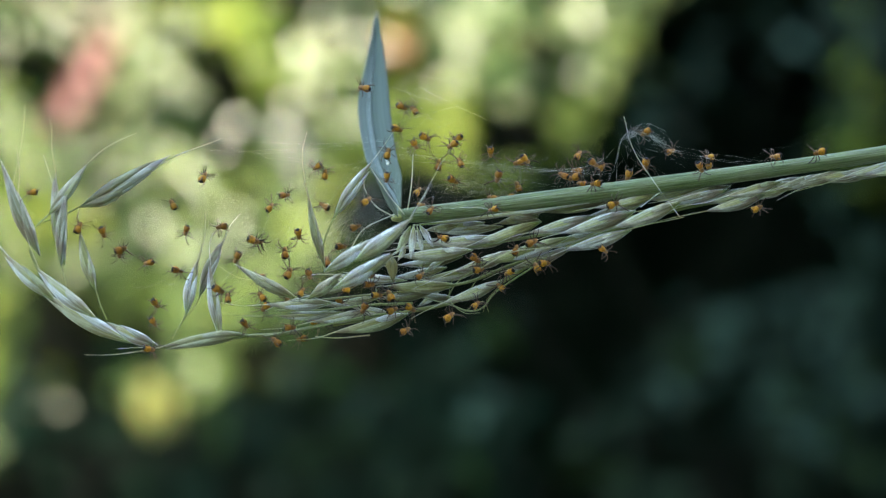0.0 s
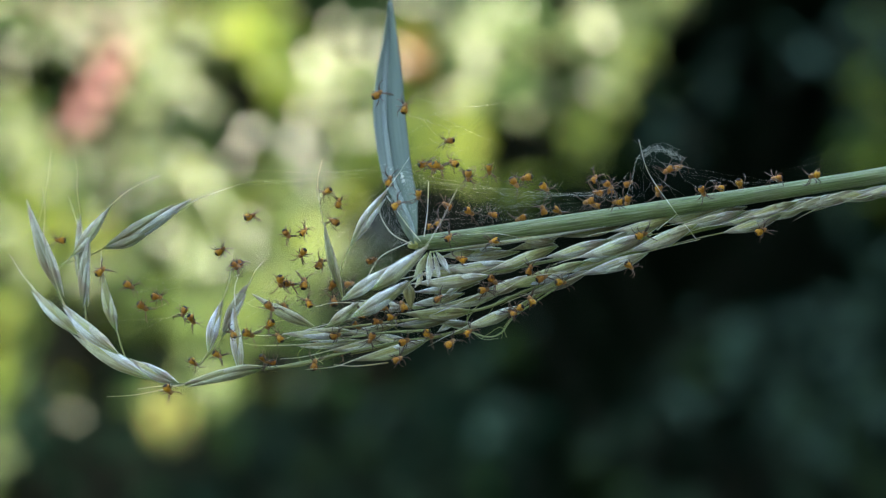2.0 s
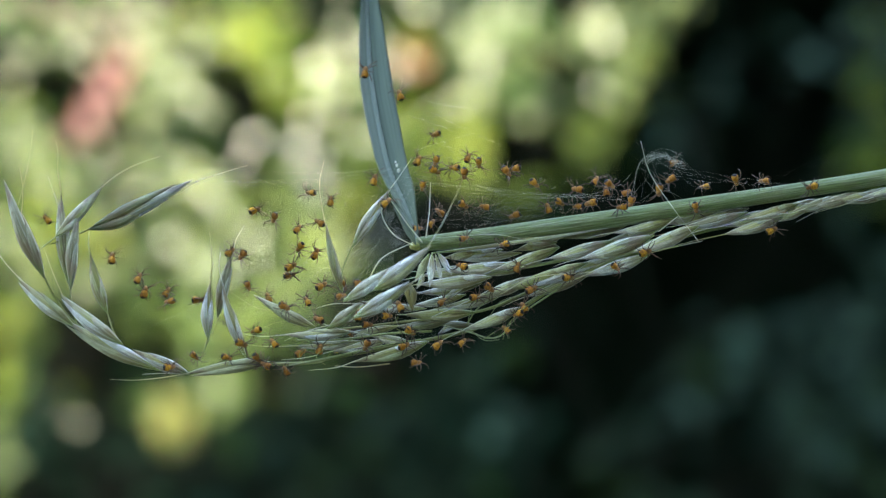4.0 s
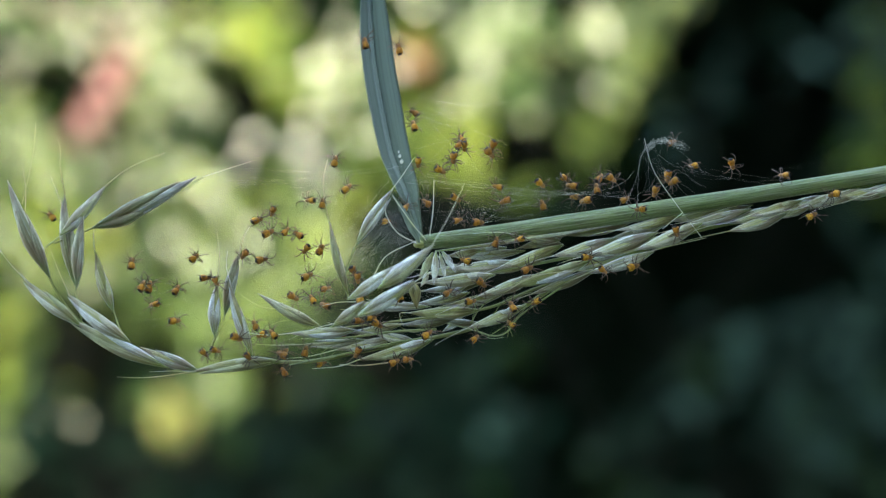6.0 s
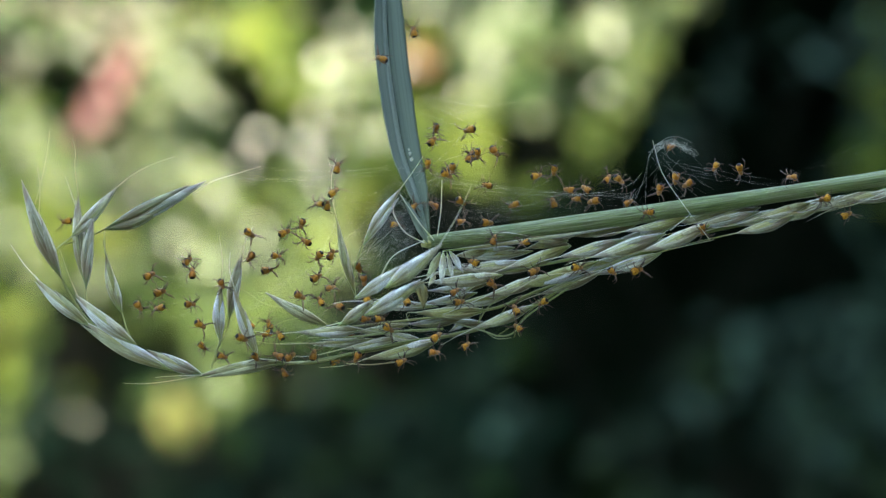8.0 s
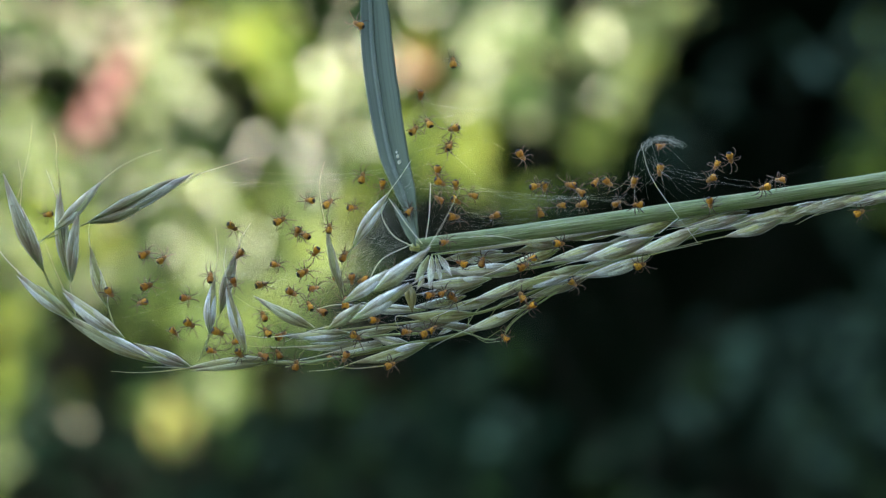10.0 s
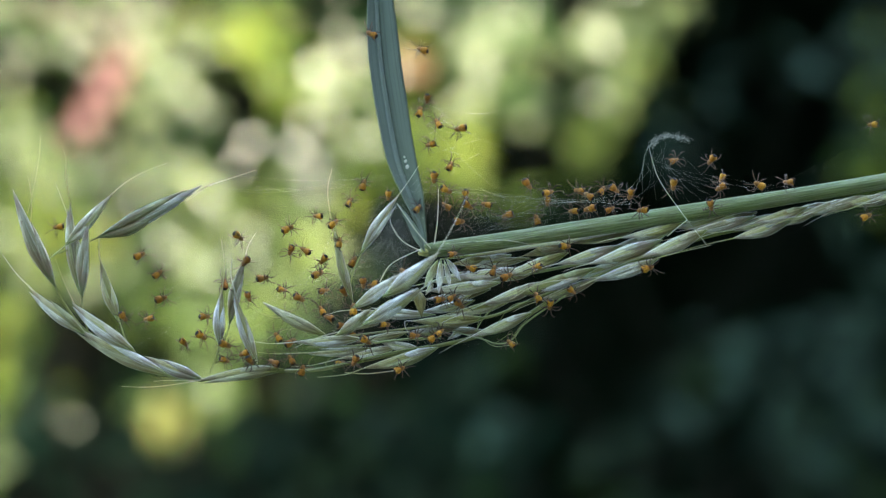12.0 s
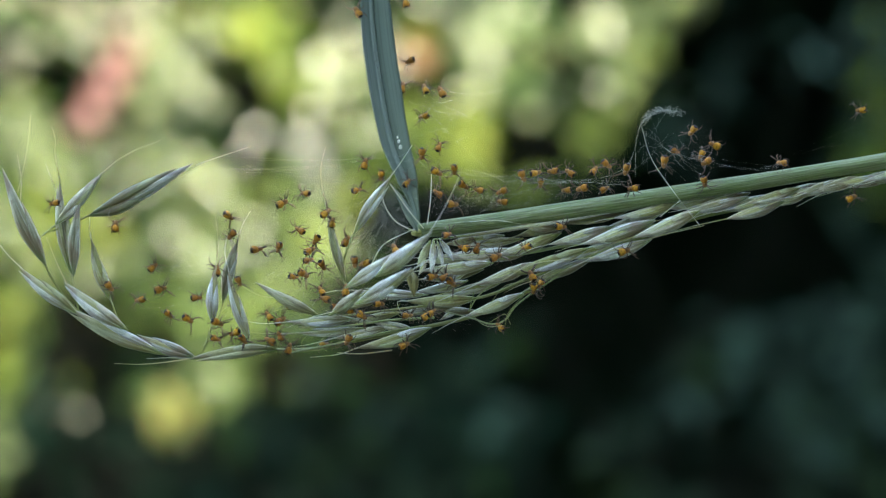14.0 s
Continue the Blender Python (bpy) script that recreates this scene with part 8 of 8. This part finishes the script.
    crawl(next(flock), -2.3, [(0, -4.8, -11.2), (0.5, -5, -13.2), (1, -4.5, -14.6), (1.5, -5.1, -16.2), (2, -4.9, -14), (2.5, -6, -14), (3, -4.8, -13.4), (3.2, -4.6, -13.2), (5.5, -8.3, -16.1), (6, -7, -16.3), (6.5, -7, -15.5), (7, -7.4, -16.1), (7.5, -7.4, -15.5), (8, -6.7, -16.4), (8.2, -6.6, -16.8), (10.3, -7.7, -16), (10.5, -7.4, -16.9), (11, -6.6, -17.6), (11.5, -6.9, -16.9), (12, -5.6, -16.6), (12.5, -6.1, -15.9), (13, -6, -15.7), (13.5, -6, -15.1), (14, -5.7, -14.5)])
    crawl(next(flock), 4.8, [(0, 22.2, 6.3), (0.5, 22.4, 5.4), (1, 22.9, 4.1), (1.5, 23.4, 4.1), (2, 22.3, 4.9), (2.5, 18.4, 4.3), (3, 19.1, 4), (3.2, 19.3, 4.2), (5.5, 18.5, 6.7), (6, 18.7, 6.7), (6.5, 18.7, 7.3), (7, 18.8, 6.5), (7.5, 18.4, 7.1), (8, 18.2, 6.3), (8.2, 18.2, 5.9), (10.3, 16.5, 6.4), (10.5, 16.7, 5.5), (11, 17.9, 5.2), (11.5, 17.9, 5.7), (12, 18.9, 5.7), (12.5, 18.5, 6.4), (13, 18.5, 6.7), (13.5, 17.6, 6.9), (14, 17.2, 7.3)])
    crawl(next(flock), 3.2, [(0, 21.5, 8.1), (0.5, 22, 7.3), (1, 22.5, 5.6), (1.5, 22.6, 5.8), (2, 22.6, 6.7), (2.5, 21.6, 7.3), (3, 22.7, 6.5), (3.2, 21.4, 6.9), (5.5, 18.1, 8.3), (6, 18.2, 8.3), (6.5, 18.1, 8.8), (7, 18, 7.9), (7.5, 17.9, 8.4), (8, 17.1, 7.6), (8.2, 16.9, 7.2), (10.3, 17.9, 9.4), (10.5, 17.9, 8.6), (11, 18.9, 8), (11.5, 18.7, 8.7), (12, 19.7, 8.6), (12.5, 19.3, 9.3), (13, 18.7, 9.9), (13.5, 17.5, 10.1), (14, 15.2, 10)])
    crawl(next(flock), 0.3, [(0, 19.4, 7.5), (0.5, 20.6, 6.8), (1, 24.2, 5.8), (1.5, 24.7, 6.7), (2, 24.2, 7.2), (2.5, 23.3, 7.1), (3, 23.9, 6.6), (3.2, 24, 6.8), (5.5, 20.5, 7.9), (6, 21.7, 7.9), (6.5, 21.8, 8.6), (7, 21.4, 7.9), (7.5, 20.4, 8.5), (8, 19.4, 7.7), (8.2, 19.5, 7.3), (10.3, 19.1, 8.3), (10.5, 19.3, 7.4), (11, 20.1, 6.8), (11.5, 19.8, 7.6), (12, 20.9, 7.9), (12.5, 20.5, 8.4), (13, 19.5, 9), (13.5, 18.5, 9.2), (14, 17.5, 9.8)])
    crawl(next(flock), 2.3, [(0, 20.9, 7.1), (0.5, 21, 6.2), (1, 21.5, 4.9), (1.5, 21.3, 4.5), (2, 21.2, 5.4), (2.5, 20.3, 5.3), (3, 21.4, 5), (3.2, 21.6, 5.2), (5.5, 18.9, 6.1), (6, 20.1, 6.1), (6.5, 20.1, 6.8), (7, 19.8, 6.1), (7.5, 19.9, 6.6), (8, 20.5, 5.9), (8.2, 20.6, 5.4), (10.3, 19.3, 6.5), (10.5, 19.5, 5.7), (11, 20.3, 5), (11.5, 21, 5.8), (12, 21.1, 6), (12.5, 20.7, 6.6), (13, 20.6, 6.9), (13.5, 20.1, 7.1), (14, 19.3, 7.5)])
    crawl(next(flock), 3.2, [(0, 21.8, 10.4), (0.5, 21.9, 9.5), (1, 22.4, 8.2), (1.5, 22.6, 7.8), (2, 22.1, 8.7), (2.5, 21.2, 8.6), (3, 21.9, 8.3), (3.2, 22, 8.5), (5.5, 21, 9.4), (6, 22.3, 9.4), (6.5, 22.3, 10.1), (7, 22, 9.4), (7.5, 22.1, 9.9), (8, 22.7, 9.2), (8.2, 22.8, 8.7), (10.3, 21.4, 9.8), (10.5, 21.4, 8.9), (11, 22.2, 8.4), (11.5, 22, 9.1), (12, 23, 8.7), (12.5, 22.6, 9.3), (13, 22.6, 9.6), (13.5, 21.7, 9.9), (14, 21.2, 10.2)])
    crawl(next(flock), -0.7, [(0, 23.8, 9), (0.5, 23.8, 8.4), (1, 24.3, 7.1), (1.5, 24.4, 7), (2, 24, 7.6), (2.5, 23.1, 7.5), (3, 23.8, 7.2), (3.2, 24, 7.4), (5.5, 22.6, 9), (6, 23.8, 9.1), (6.5, 23.8, 9.8), (7, 23.5, 9.1), (7.5, 23.6, 9.6), (8, 24.2, 8.8), (8.2, 24.3, 8.4), (10.3, 23, 9.5), (10.5, 23, 8.6), (11, 23.9, 8.2), (11.5, 23.8, 8.8), (12, 24.6, 8.7), (12.5, 24.3, 9.4), (13, 24.3, 9.8), (13.5, 23.4, 9.9), (14, 22.8, 10.8)])
    crawl(next(flock), 3.1, [(0, 25.1, 8.7), (0.5, 24.8, 8), (1, 25.3, 6.6), (1.5, 25, 6.4), (2, 27, 8), (2.5, 26.1, 7.9), (3, 26.9, 7.6), (3.2, 27, 7.8), (5.5, 23.9, 6.3), (6, 25.9, 6.3), (6.5, 26.1, 7.1), (7, 25.8, 6.2), (7.5, 25.4, 6.5), (8, 25.7, 5.8), (8.2, 25.7, 5.4), (10.3, 24.1, 6.7), (10.5, 23.9, 5.8), (11, 24.3, 5.2), (11.5, 23.5, 5.8), (12, 24.2, 6), (12.5, 23.7, 6.5), (13, 23.7, 6.8), (13.5, 23.1, 7.2), (14, 22.7, 7.5)])
    crawl(next(flock), 1.2, [(0, 28.7, 7.2), (0.5, 28, 6.6), (1, 28, 4.8), (1.5, 28.2, 4.9), (2, 26.7, 5.4), (2.5, 26.5, 5.2), (3, 26.1, 4.5), (3.2, 26.2, 4.7), (5.5, 28.8, 7.1), (6, 30, 7.2), (6.5, 30, 7.9), (7, 29.7, 7.2), (7.5, 29.8, 7.7), (8, 29.9, 7.4), (8.2, 29.9, 7.3), (10.3, 26.6, 9.6), (10.5, 26.7, 8.8), (11, 27.2, 7.8), (11.5, 26.7, 8.3), (12, 26.9, 8), (12.5, 26.6, 8.7), (13, 26.7, 9.1), (13.5, 25.7, 9.2), (14, 25.6, 10.1)])
    crawl(next(flock), -2.5, [(0, 23.8, 6.2), (0.5, 23.9, 5.5), (1, 25.2, 4.2), (1.5, 25.7, 4.4), (2, 25, 5.3), (2.5, 24.1, 5.3), (3, 24.8, 5.2), (3.2, 24.9, 5.4), (5.5, 25.1, 4.8), (6, 27.6, 4.8), (6.5, 27.7, 5.4), (7, 27.6, 4.8), (7.5, 27.8, 5.2), (8, 28, 4.3), (8.2, 28.2, 4), (10.3, 27, 6.5), (10.5, 27.2, 5.7), (11, 27.7, 5), (11.5, 27.3, 5.7), (12, 28.3, 5.8), (12.5, 27.8, 6.4), (13, 27.9, 6.9), (13.5, 27, 7.1), (14, 26.3, 7.5)])
    crawl(next(flock), 3, [(0, 31.3, 8.8), (0.5, 31.3, 8), (1, 31.7, 6.6), (1.5, 32, 6.2), (2, 31.2, 6.8), (2.5, 30.1, 6.5), (3, 30.6, 6), (3.2, 30.7, 6.2), (5.5, 30.7, 9.2), (6, 31.9, 9.3), (6.5, 32, 10), (7, 31.6, 9.2), (7.5, 32.1, 9.3), (8, 32.3, 9), (8.2, 32.4, 8.9), (10.3, 30.5, 11.4), (10.5, 30.6, 10.4), (11, 31.8, 9.5), (11.5, 31.9, 9.8), (12, 33.1, 9.4), (12.5, 32.6, 10.3), (13, 32.8, 11.1), (13.5, 32.1, 10.2), (14, 31.1, 11.2)])
    crawl(next(flock), 3, [(0, 34.9, 10.7), (0.5, 34.6, 10.2), (1, 34.9, 8.9), (1.5, 35.1, 8.9), (2, 34.1, 10.2), (2.5, 32.9, 10), (3, 33.2, 9.3), (3.2, 33.3, 9.5), (5.5, 31.7, 14.7), (6, 32.6, 14.3), (6.5, 32.5, 15.4), (7, 31.2, 13.9), (7.5, 31.3, 13.7), (8, 31.7, 13.6), (8.2, 31.9, 13.6), (10.3, 30.7, 14.8), (10.5, 30.7, 13.8), (11, 32.1, 12.8), (11.5, 32.3, 13.4), (12, 33.2, 12.9), (12.5, 33.2, 13), (13, 33, 13.5), (13.5, 32, 13.7), (14, 32.7, 12.8)])
    crawl(next(flock), 2.1, [(0, 40.3, 8.2), (0.5, 41.4, 7.9), (1, 42.7, 6.7), (1.5, 44.2, 7), (2, 42.7, 7.6), (2.5, 41.9, 7.4), (3, 42, 7), (3.2, 42.1, 7.2), (5.5, 40, 11), (6, 41, 11), (6.5, 40.9, 11.8), (7, 40.7, 10.4), (7.5, 40.9, 10.3), (8, 41.4, 10.2), (8.2, 41.4, 10), (10.3, 40, 13.1), (10.5, 39.6, 12.3), (11, 40.3, 11.5), (11.5, 39.2, 12.8), (12, 38.4, 12.9), (12.5, 36.7, 13.9), (13, 36.3, 14.3), (13.5, 35.4, 14.6), (14, 35, 15.6)])
    crawl(next(flock), 2.3, [(0, 40.2, 9.8), (0.5, 40.1, 8.7), (1, 40.5, 7.1), (1.5, 43, 7), (2, 39.7, 7.2), (2.5, 36.6, 6.6), (3, 38, 6), (3.2, 38.1, 6.2), (5.5, 34.2, 10.8), (6, 35.4, 10.9), (6.5, 35.5, 11.5), (7, 35.2, 10.8), (7.5, 37.7, 10.1), (8, 37.9, 10.6), (8.2, 38.7, 10.3), (10.3, 38.5, 12), (10.5, 38.4, 11.1), (11, 39.3, 10.2), (11.5, 39.1, 10.9), (12, 39.9, 10.3), (12.5, 38.8, 10.9), (13, 38.5, 11.6), (13.5, 37, 11.6), (14, 36.3, 12.2)])
    crawl(next(flock), 0.2, [(0, 31.1, 13.3), (0.5, 31.7, 11.8), (1, 32.2, 10), (1.5, 33, 9.2), (2, 32.3, 9.7), (2.5, 31.5, 9.2), (3, 32.4, 8.3), (3.2, 32.5, 8.5), (5.5, 30.9, 9.2), (6, 32.4, 8.6), (6.5, 32.6, 9), (7, 32.8, 8.3), (7.5, 33, 8.8), (8, 33.7, 8.2), (8.2, 34, 7.7), (10.3, 37.7, 10.1), (10.5, 37.7, 9.1), (11, 38.5, 8.4), (11.5, 38.5, 9.1), (12, 39.5, 9), (12.5, 38.7, 9.7), (13, 38.5, 10.3), (13.5, 37.5, 10.7), (14, 36.8, 11.2)])
    crawl(next(flock), -2.6, [(0, 38.7, 8.2), (0.5, 38.7, 7.5), (1, 39.2, 6.3), (1.5, 38, 5.8), (2, 37.1, 6.6), (2.5, 39, 7), (3, 37, 6.2), (3.2, 37.2, 6.4), (5.5, 31, 1.1), (6, 32.7, 1.5), (6.5, 33.3, 2.3), (7, 33.4, 1.7), (7.5, 34.1, 2.3), (8, 35.7, 1.7), (8.2, 35.8, 1.4), (10.3, 37.7, 6.8), (10.5, 37.9, 6), (11, 37.9, 5.2), (11.5, 37.8, 6.1), (12, 38, 6.4), (12.5, 37.5, 7.2), (13, 37.6, 7.8), (13.5, 36.4, 7.8), (14, 36.4, 8.3)])
    crawl(next(flock), -2.9, [(0, 55.2, 10.2), (0.5, 54.5, 10.1), (1, 53.8, 8.7), (1.5, 52.9, 8.3), (2, 52.6, 8.8), (2.5, 51.5, 8.8), (3, 50.7, 8.1), (3.2, 50.8, 8.3), (5.5, 54.1, 6.4), (6, 54.7, 6.6), (6.5, 54.7, 7.3), (7, 54.3, 6.5), (7.5, 52.9, 6.8), (8, 52.7, 6), (8.2, 52.1, 5.7), (10.3, 44.6, 8.9), (10.5, 44.6, 8.2), (11, 45.6, 7.5), (11.5, 44.4, 9.5), (12, 44.7, 9.4), (12.5, 42.8, 10.8), (13, 42.2, 11.5), (13.5, 40, 12.7), (14, 37.7, 13.6)])
    crawl(next(flock), 1.9, [(0, 69.2, 15.7), (0.5, 68.6, 16.3), (1, 68.1, 17.1), (1.5, 67.6, 17.1), (2, 67.2, 17.6), (2.5, 67, 17.9), (3, 67.2, 18.1), (3.2, 67.1, 18.1), (5.5, 66.2, 17.5), (6, 66.6, 17.5), (6.5, 66.6, 17.4), (7, 66.1, 17.4), (7.5, 66, 17.3), (8, 65.9, 17.5), (8.2, 65.9, 17.6), (10.3, 65.5, 19.4), (10.5, 65.2, 18.9), (11, 64.5, 18.5), (11.5, 62.7, 18.9), (12, 61.2, 18), (12.5, 60.2, 18.6), (13, 59.9, 18.6), (13.5, 58.7, 18.2), (14, 58.8, 18.6)])
    crawl(next(flock), -2.6, [(0, 46.6, 2.5), (0.5, 45.6, 1.8), (1, 45.6, 0.6), (1.5, 45.9, 0.2), (2, 45.3, 1.1), (2.5, 44.8, 1), (3, 45.5, 0.7), (3.2, 45.7, 0.9), (5.5, 49.7, 3), (6, 51.8, 3.7), (6.5, 52.1, 4.4), (7, 52.6, 3.7), (7.5, 54.2, 4.2), (8, 56, 3.8), (8.2, 56.5, 3.5), (10.3, 58.3, 5.3), (10.5, 58.3, 4.5), (11, 59.3, 4), (11.5, 59, 4.8), (12, 59.9, 5), (12.5, 59.5, 5.5), (13, 59.4, 5.8), (13.5, 58.5, 6), (14, 57.1, 6.2)])
    crawl(next(flock), 9.6, [(0, -1.6, 17.3), (0.5, 1.3, 21.6), (1, 1.3, 17.2), (1.5, 1, 18.4), (2, 1.5, 14.5), (2.5, -1.7, 18.7), (3, -0.2, 15.8), (3.2, -0.1, 15.9), (5.5, -3.9, 16.6), (6, -4.1, 19.2), (6.5, -4.4, 19.2), (7, -4.2, 16.8), (7.5, -2.7, 16.4), (8, -1.7, 16.6), (8.2, -1.5, 17), (10.3, -3.7, 22.5), (10.5, -3.8, 22.3), (11, -2.9, 20.9), (11.5, -3.7, 22), (12, -1.9, 21.8), (12.5, -2.2, 21.9), (13, -2.4, 23.5), (13.5, -3.8, 23.4), (14, -5.2, 26)])
    crawl(next(flock), 7.4, [(0, -3.9, 14.5), (0.5, 0.8, 14.9), (1, -3.3, 13.3), (1.5, -2.7, 14.2), (2, -2, 11.1), (2.5, -4.6, 13.3), (3, -4.2, 12), (3.2, -4.1, 12.1), (5.5, -2.6, 14.6), (6, -4.1, 17.3), (6.5, -2.8, 14.3), (7, -3.6, 14.2), (7.5, -2.2, 14.8), (8, -2.2, 14.9), (8.2, -2.2, 14.7), (10.3, -4.7, 17.5), (10.5, -4.8, 17.1), (11, -4.4, 15.3), (11.5, -3.7, 15.6), (12, -3, 20.1), (12.5, -3.3, 20.1), (13, -3.8, 21.6), (13.5, -5, 21.3), (14, -6.2, 22.2)])
    crawl(next(flock), 5.1, [(0, 4.6, 13), (0.5, 3.1, 16.6), (1, 2.2, 9.2), (1.5, 3.6, 11.1), (2, 2.1, 11.2), (2.5, 0.5, 13.2), (3, 1.6, 10.5), (3.2, 1.7, 10.7), (5.5, 1.3, 12.3), (6, 2.7, 15.2), (6.5, 3.3, 14.6), (7, 3, 12.8), (7.5, 3.9, 12.2), (8, 3.6, 12.8), (8.2, 3.5, 13.2), (10.3, -3, 18.5), (10.5, -3.2, 17.9), (11, -1.6, 17.7), (11.5, -1.8, 18.7), (12, -0.4, 18.3), (12.5, -1, 18.3), (13, -1, 19.9), (13.5, -2, 19.8), (14, -2.9, 21.9)])
    crawl(next(flock), 8.2, [(0, 13.4, 9.5), (0.5, 12.7, 8.8), (1, 12.9, 7.2), (1.5, 13, 8.1), (2, 12.5, 9), (2.5, 11.6, 8.9), (3, 12.3, 8.7), (3.2, 12.4, 8.8), (5.5, 4.6, 15.4), (6, 7.1, 14.1), (6.5, 6.5, 15.2), (7, 4.8, 15.4), (7.5, 4.3, 15.5), (8, 3, 16.4), (8.2, 2.6, 17.1), (10.3, 0.9, 17.5), (10.5, 0.7, 16.7), (11, 1.5, 16.3), (11.5, 1.5, 17.7), (12, 2.8, 17.6), (12.5, 2.4, 17.5), (13, 1.8, 19.3), (13.5, 0.4, 19.4), (14, -0.6, 21.6)])
    crawl(next(flock), 6.2, [(0, -1.4, 12.1), (0.5, -1.4, 11.1), (1, 0.3, 12.9), (1.5, 0.7, 10.7), (2, -0.8, 10.6), (2.5, -3.3, 11.3), (3, -1.3, 11.3), (3.2, -1.2, 11.4), (5.5, 0.8, 13), (6, 1.5, 12.5), (6.5, 0.4, 13.2), (7, -0.2, 11.4), (7.5, 0, 11.6), (8, 0.1, 10.4), (8.2, 0.2, 10.3), (10.3, 0.5, 14.9), (10.5, 0.7, 14.3), (11, 1.1, 12.8), (11.5, 0.4, 13.1), (12, -1.5, 15.2), (12.5, -1.8, 15.1), (13, -1.3, 16.5), (13.5, -2.7, 16.6), (14, -3.2, 17.9)])
    crawl(next(flock), 9.4, [(0, -3.2, 17.7), (0.5, -4.6, 19.6), (1, -4.4, 16.6), (1.5, -4.8, 18), (2, -4.8, 19.3), (2.5, -5.4, 20.6), (3, -5.6, 21.7), (3.2, -5.7, 21.8), (5.5, -6.3, 23.2), (6, -6.2, 28.4), (6.5, -6.1, 28.7), (7, -6.4, 28.2), (7.5, -5.5, 28.2), (8, -4.8, 30.7), (8.2, -4.8, 30.6), (10.3, 1.6, 26.7), (10.5, 1.6, 26.4), (11, 0.2, 25.3), (11.5, -2.1, 28.6), (12, -2.7, 29), (12.5, -4.1, 29.5), (13, -5.3, 31.5), (13.5, -5.4, 33.6), (14, -5.7, 34.6)])
    crawl(next(flock), -1.1, [(0, -14.1, 8.1), (0.5, -14, 5.6), (1, -13.8, 3.2), (1.5, -13.3, 4.1), (2, -14.1, 5.6), (2.5, -15.8, 6), (3, -15.1, 6.4), (3.2, -14.9, 6.6), (5.5, -18.2, 6.7), (6, -17, 6.2), (6.5, -17, 7.3), (7, -17.4, 6), (7.5, -17.3, 7.1), (8, -17, 5.7), (8.2, -16.8, 5.4), (10.3, -16.1, 2.1), (10.5, -15.9, 1.1), (11, -15.1, 0.3), (11.5, -15.3, 1), (12, -14.2, 1.3), (12.5, -14.6, 2.1), (13, -14.5, 2.2), (13.5, -15.4, 2.4), (14, -15.9, 2.8)])
    crawl(next(flock), 7.3, [(0, -8.7, 20.4), (0.5, -9.6, 22.3), (1, -9.4, 23.5), (1.5, -8.9, 26.9), (2, -8.6, 21.2), (2.5, -11.3, 25.6), (3, -10.9, 25.3), (3.2, -10.8, 25.2), (5.5, -11.4, 25.8), (6, -11, 29.2), (6.5, -10.8, 29.5), (7, -11.1, 27.2), (7.5, -9.8, 26), (8, -9.5, 26.7), (8.2, -9.6, 26.4), (10.3, -12.5, 32.8), (10.5, -12.4, 32.3), (11, -11.5, 31.1), (11.5, -11.9, 32), (12, -10, 31.1), (12.5, -11.1, 31), (13, -11.3, 32.9), (13.5, -12.2, 32.4), (14, -12.6, 33)])
    crawl(next(flock), -2.3, [(0, 49.1, 9.6), (0.5, 48.5, 9.2), (1, 48.3, 7.8), (1.5, 48.8, 7.8), (2, 47.4, 8.4), (2.5, 44.9, 8), (3, 44.6, 7.5), (3.2, 44.7, 7.7), (5.5, 46.6, 9.1), (6, 47.8, 9.3), (6.5, 47.9, 9.9), (7, 47.5, 9.1), (7.5, 47.6, 9.6), (8, 48.2, 9), (8.2, 48.3, 8.5), (10.3, 47, 9.8), (10.5, 47.2, 9.1), (11, 48, 8.6), (11.5, 47.8, 9.4), (12, 48.8, 9.7), (12.5, 48.4, 10.1), (13, 48.5, 10.4), (13.5, 47.7, 10.7), (14, 47.2, 11)])

motions()
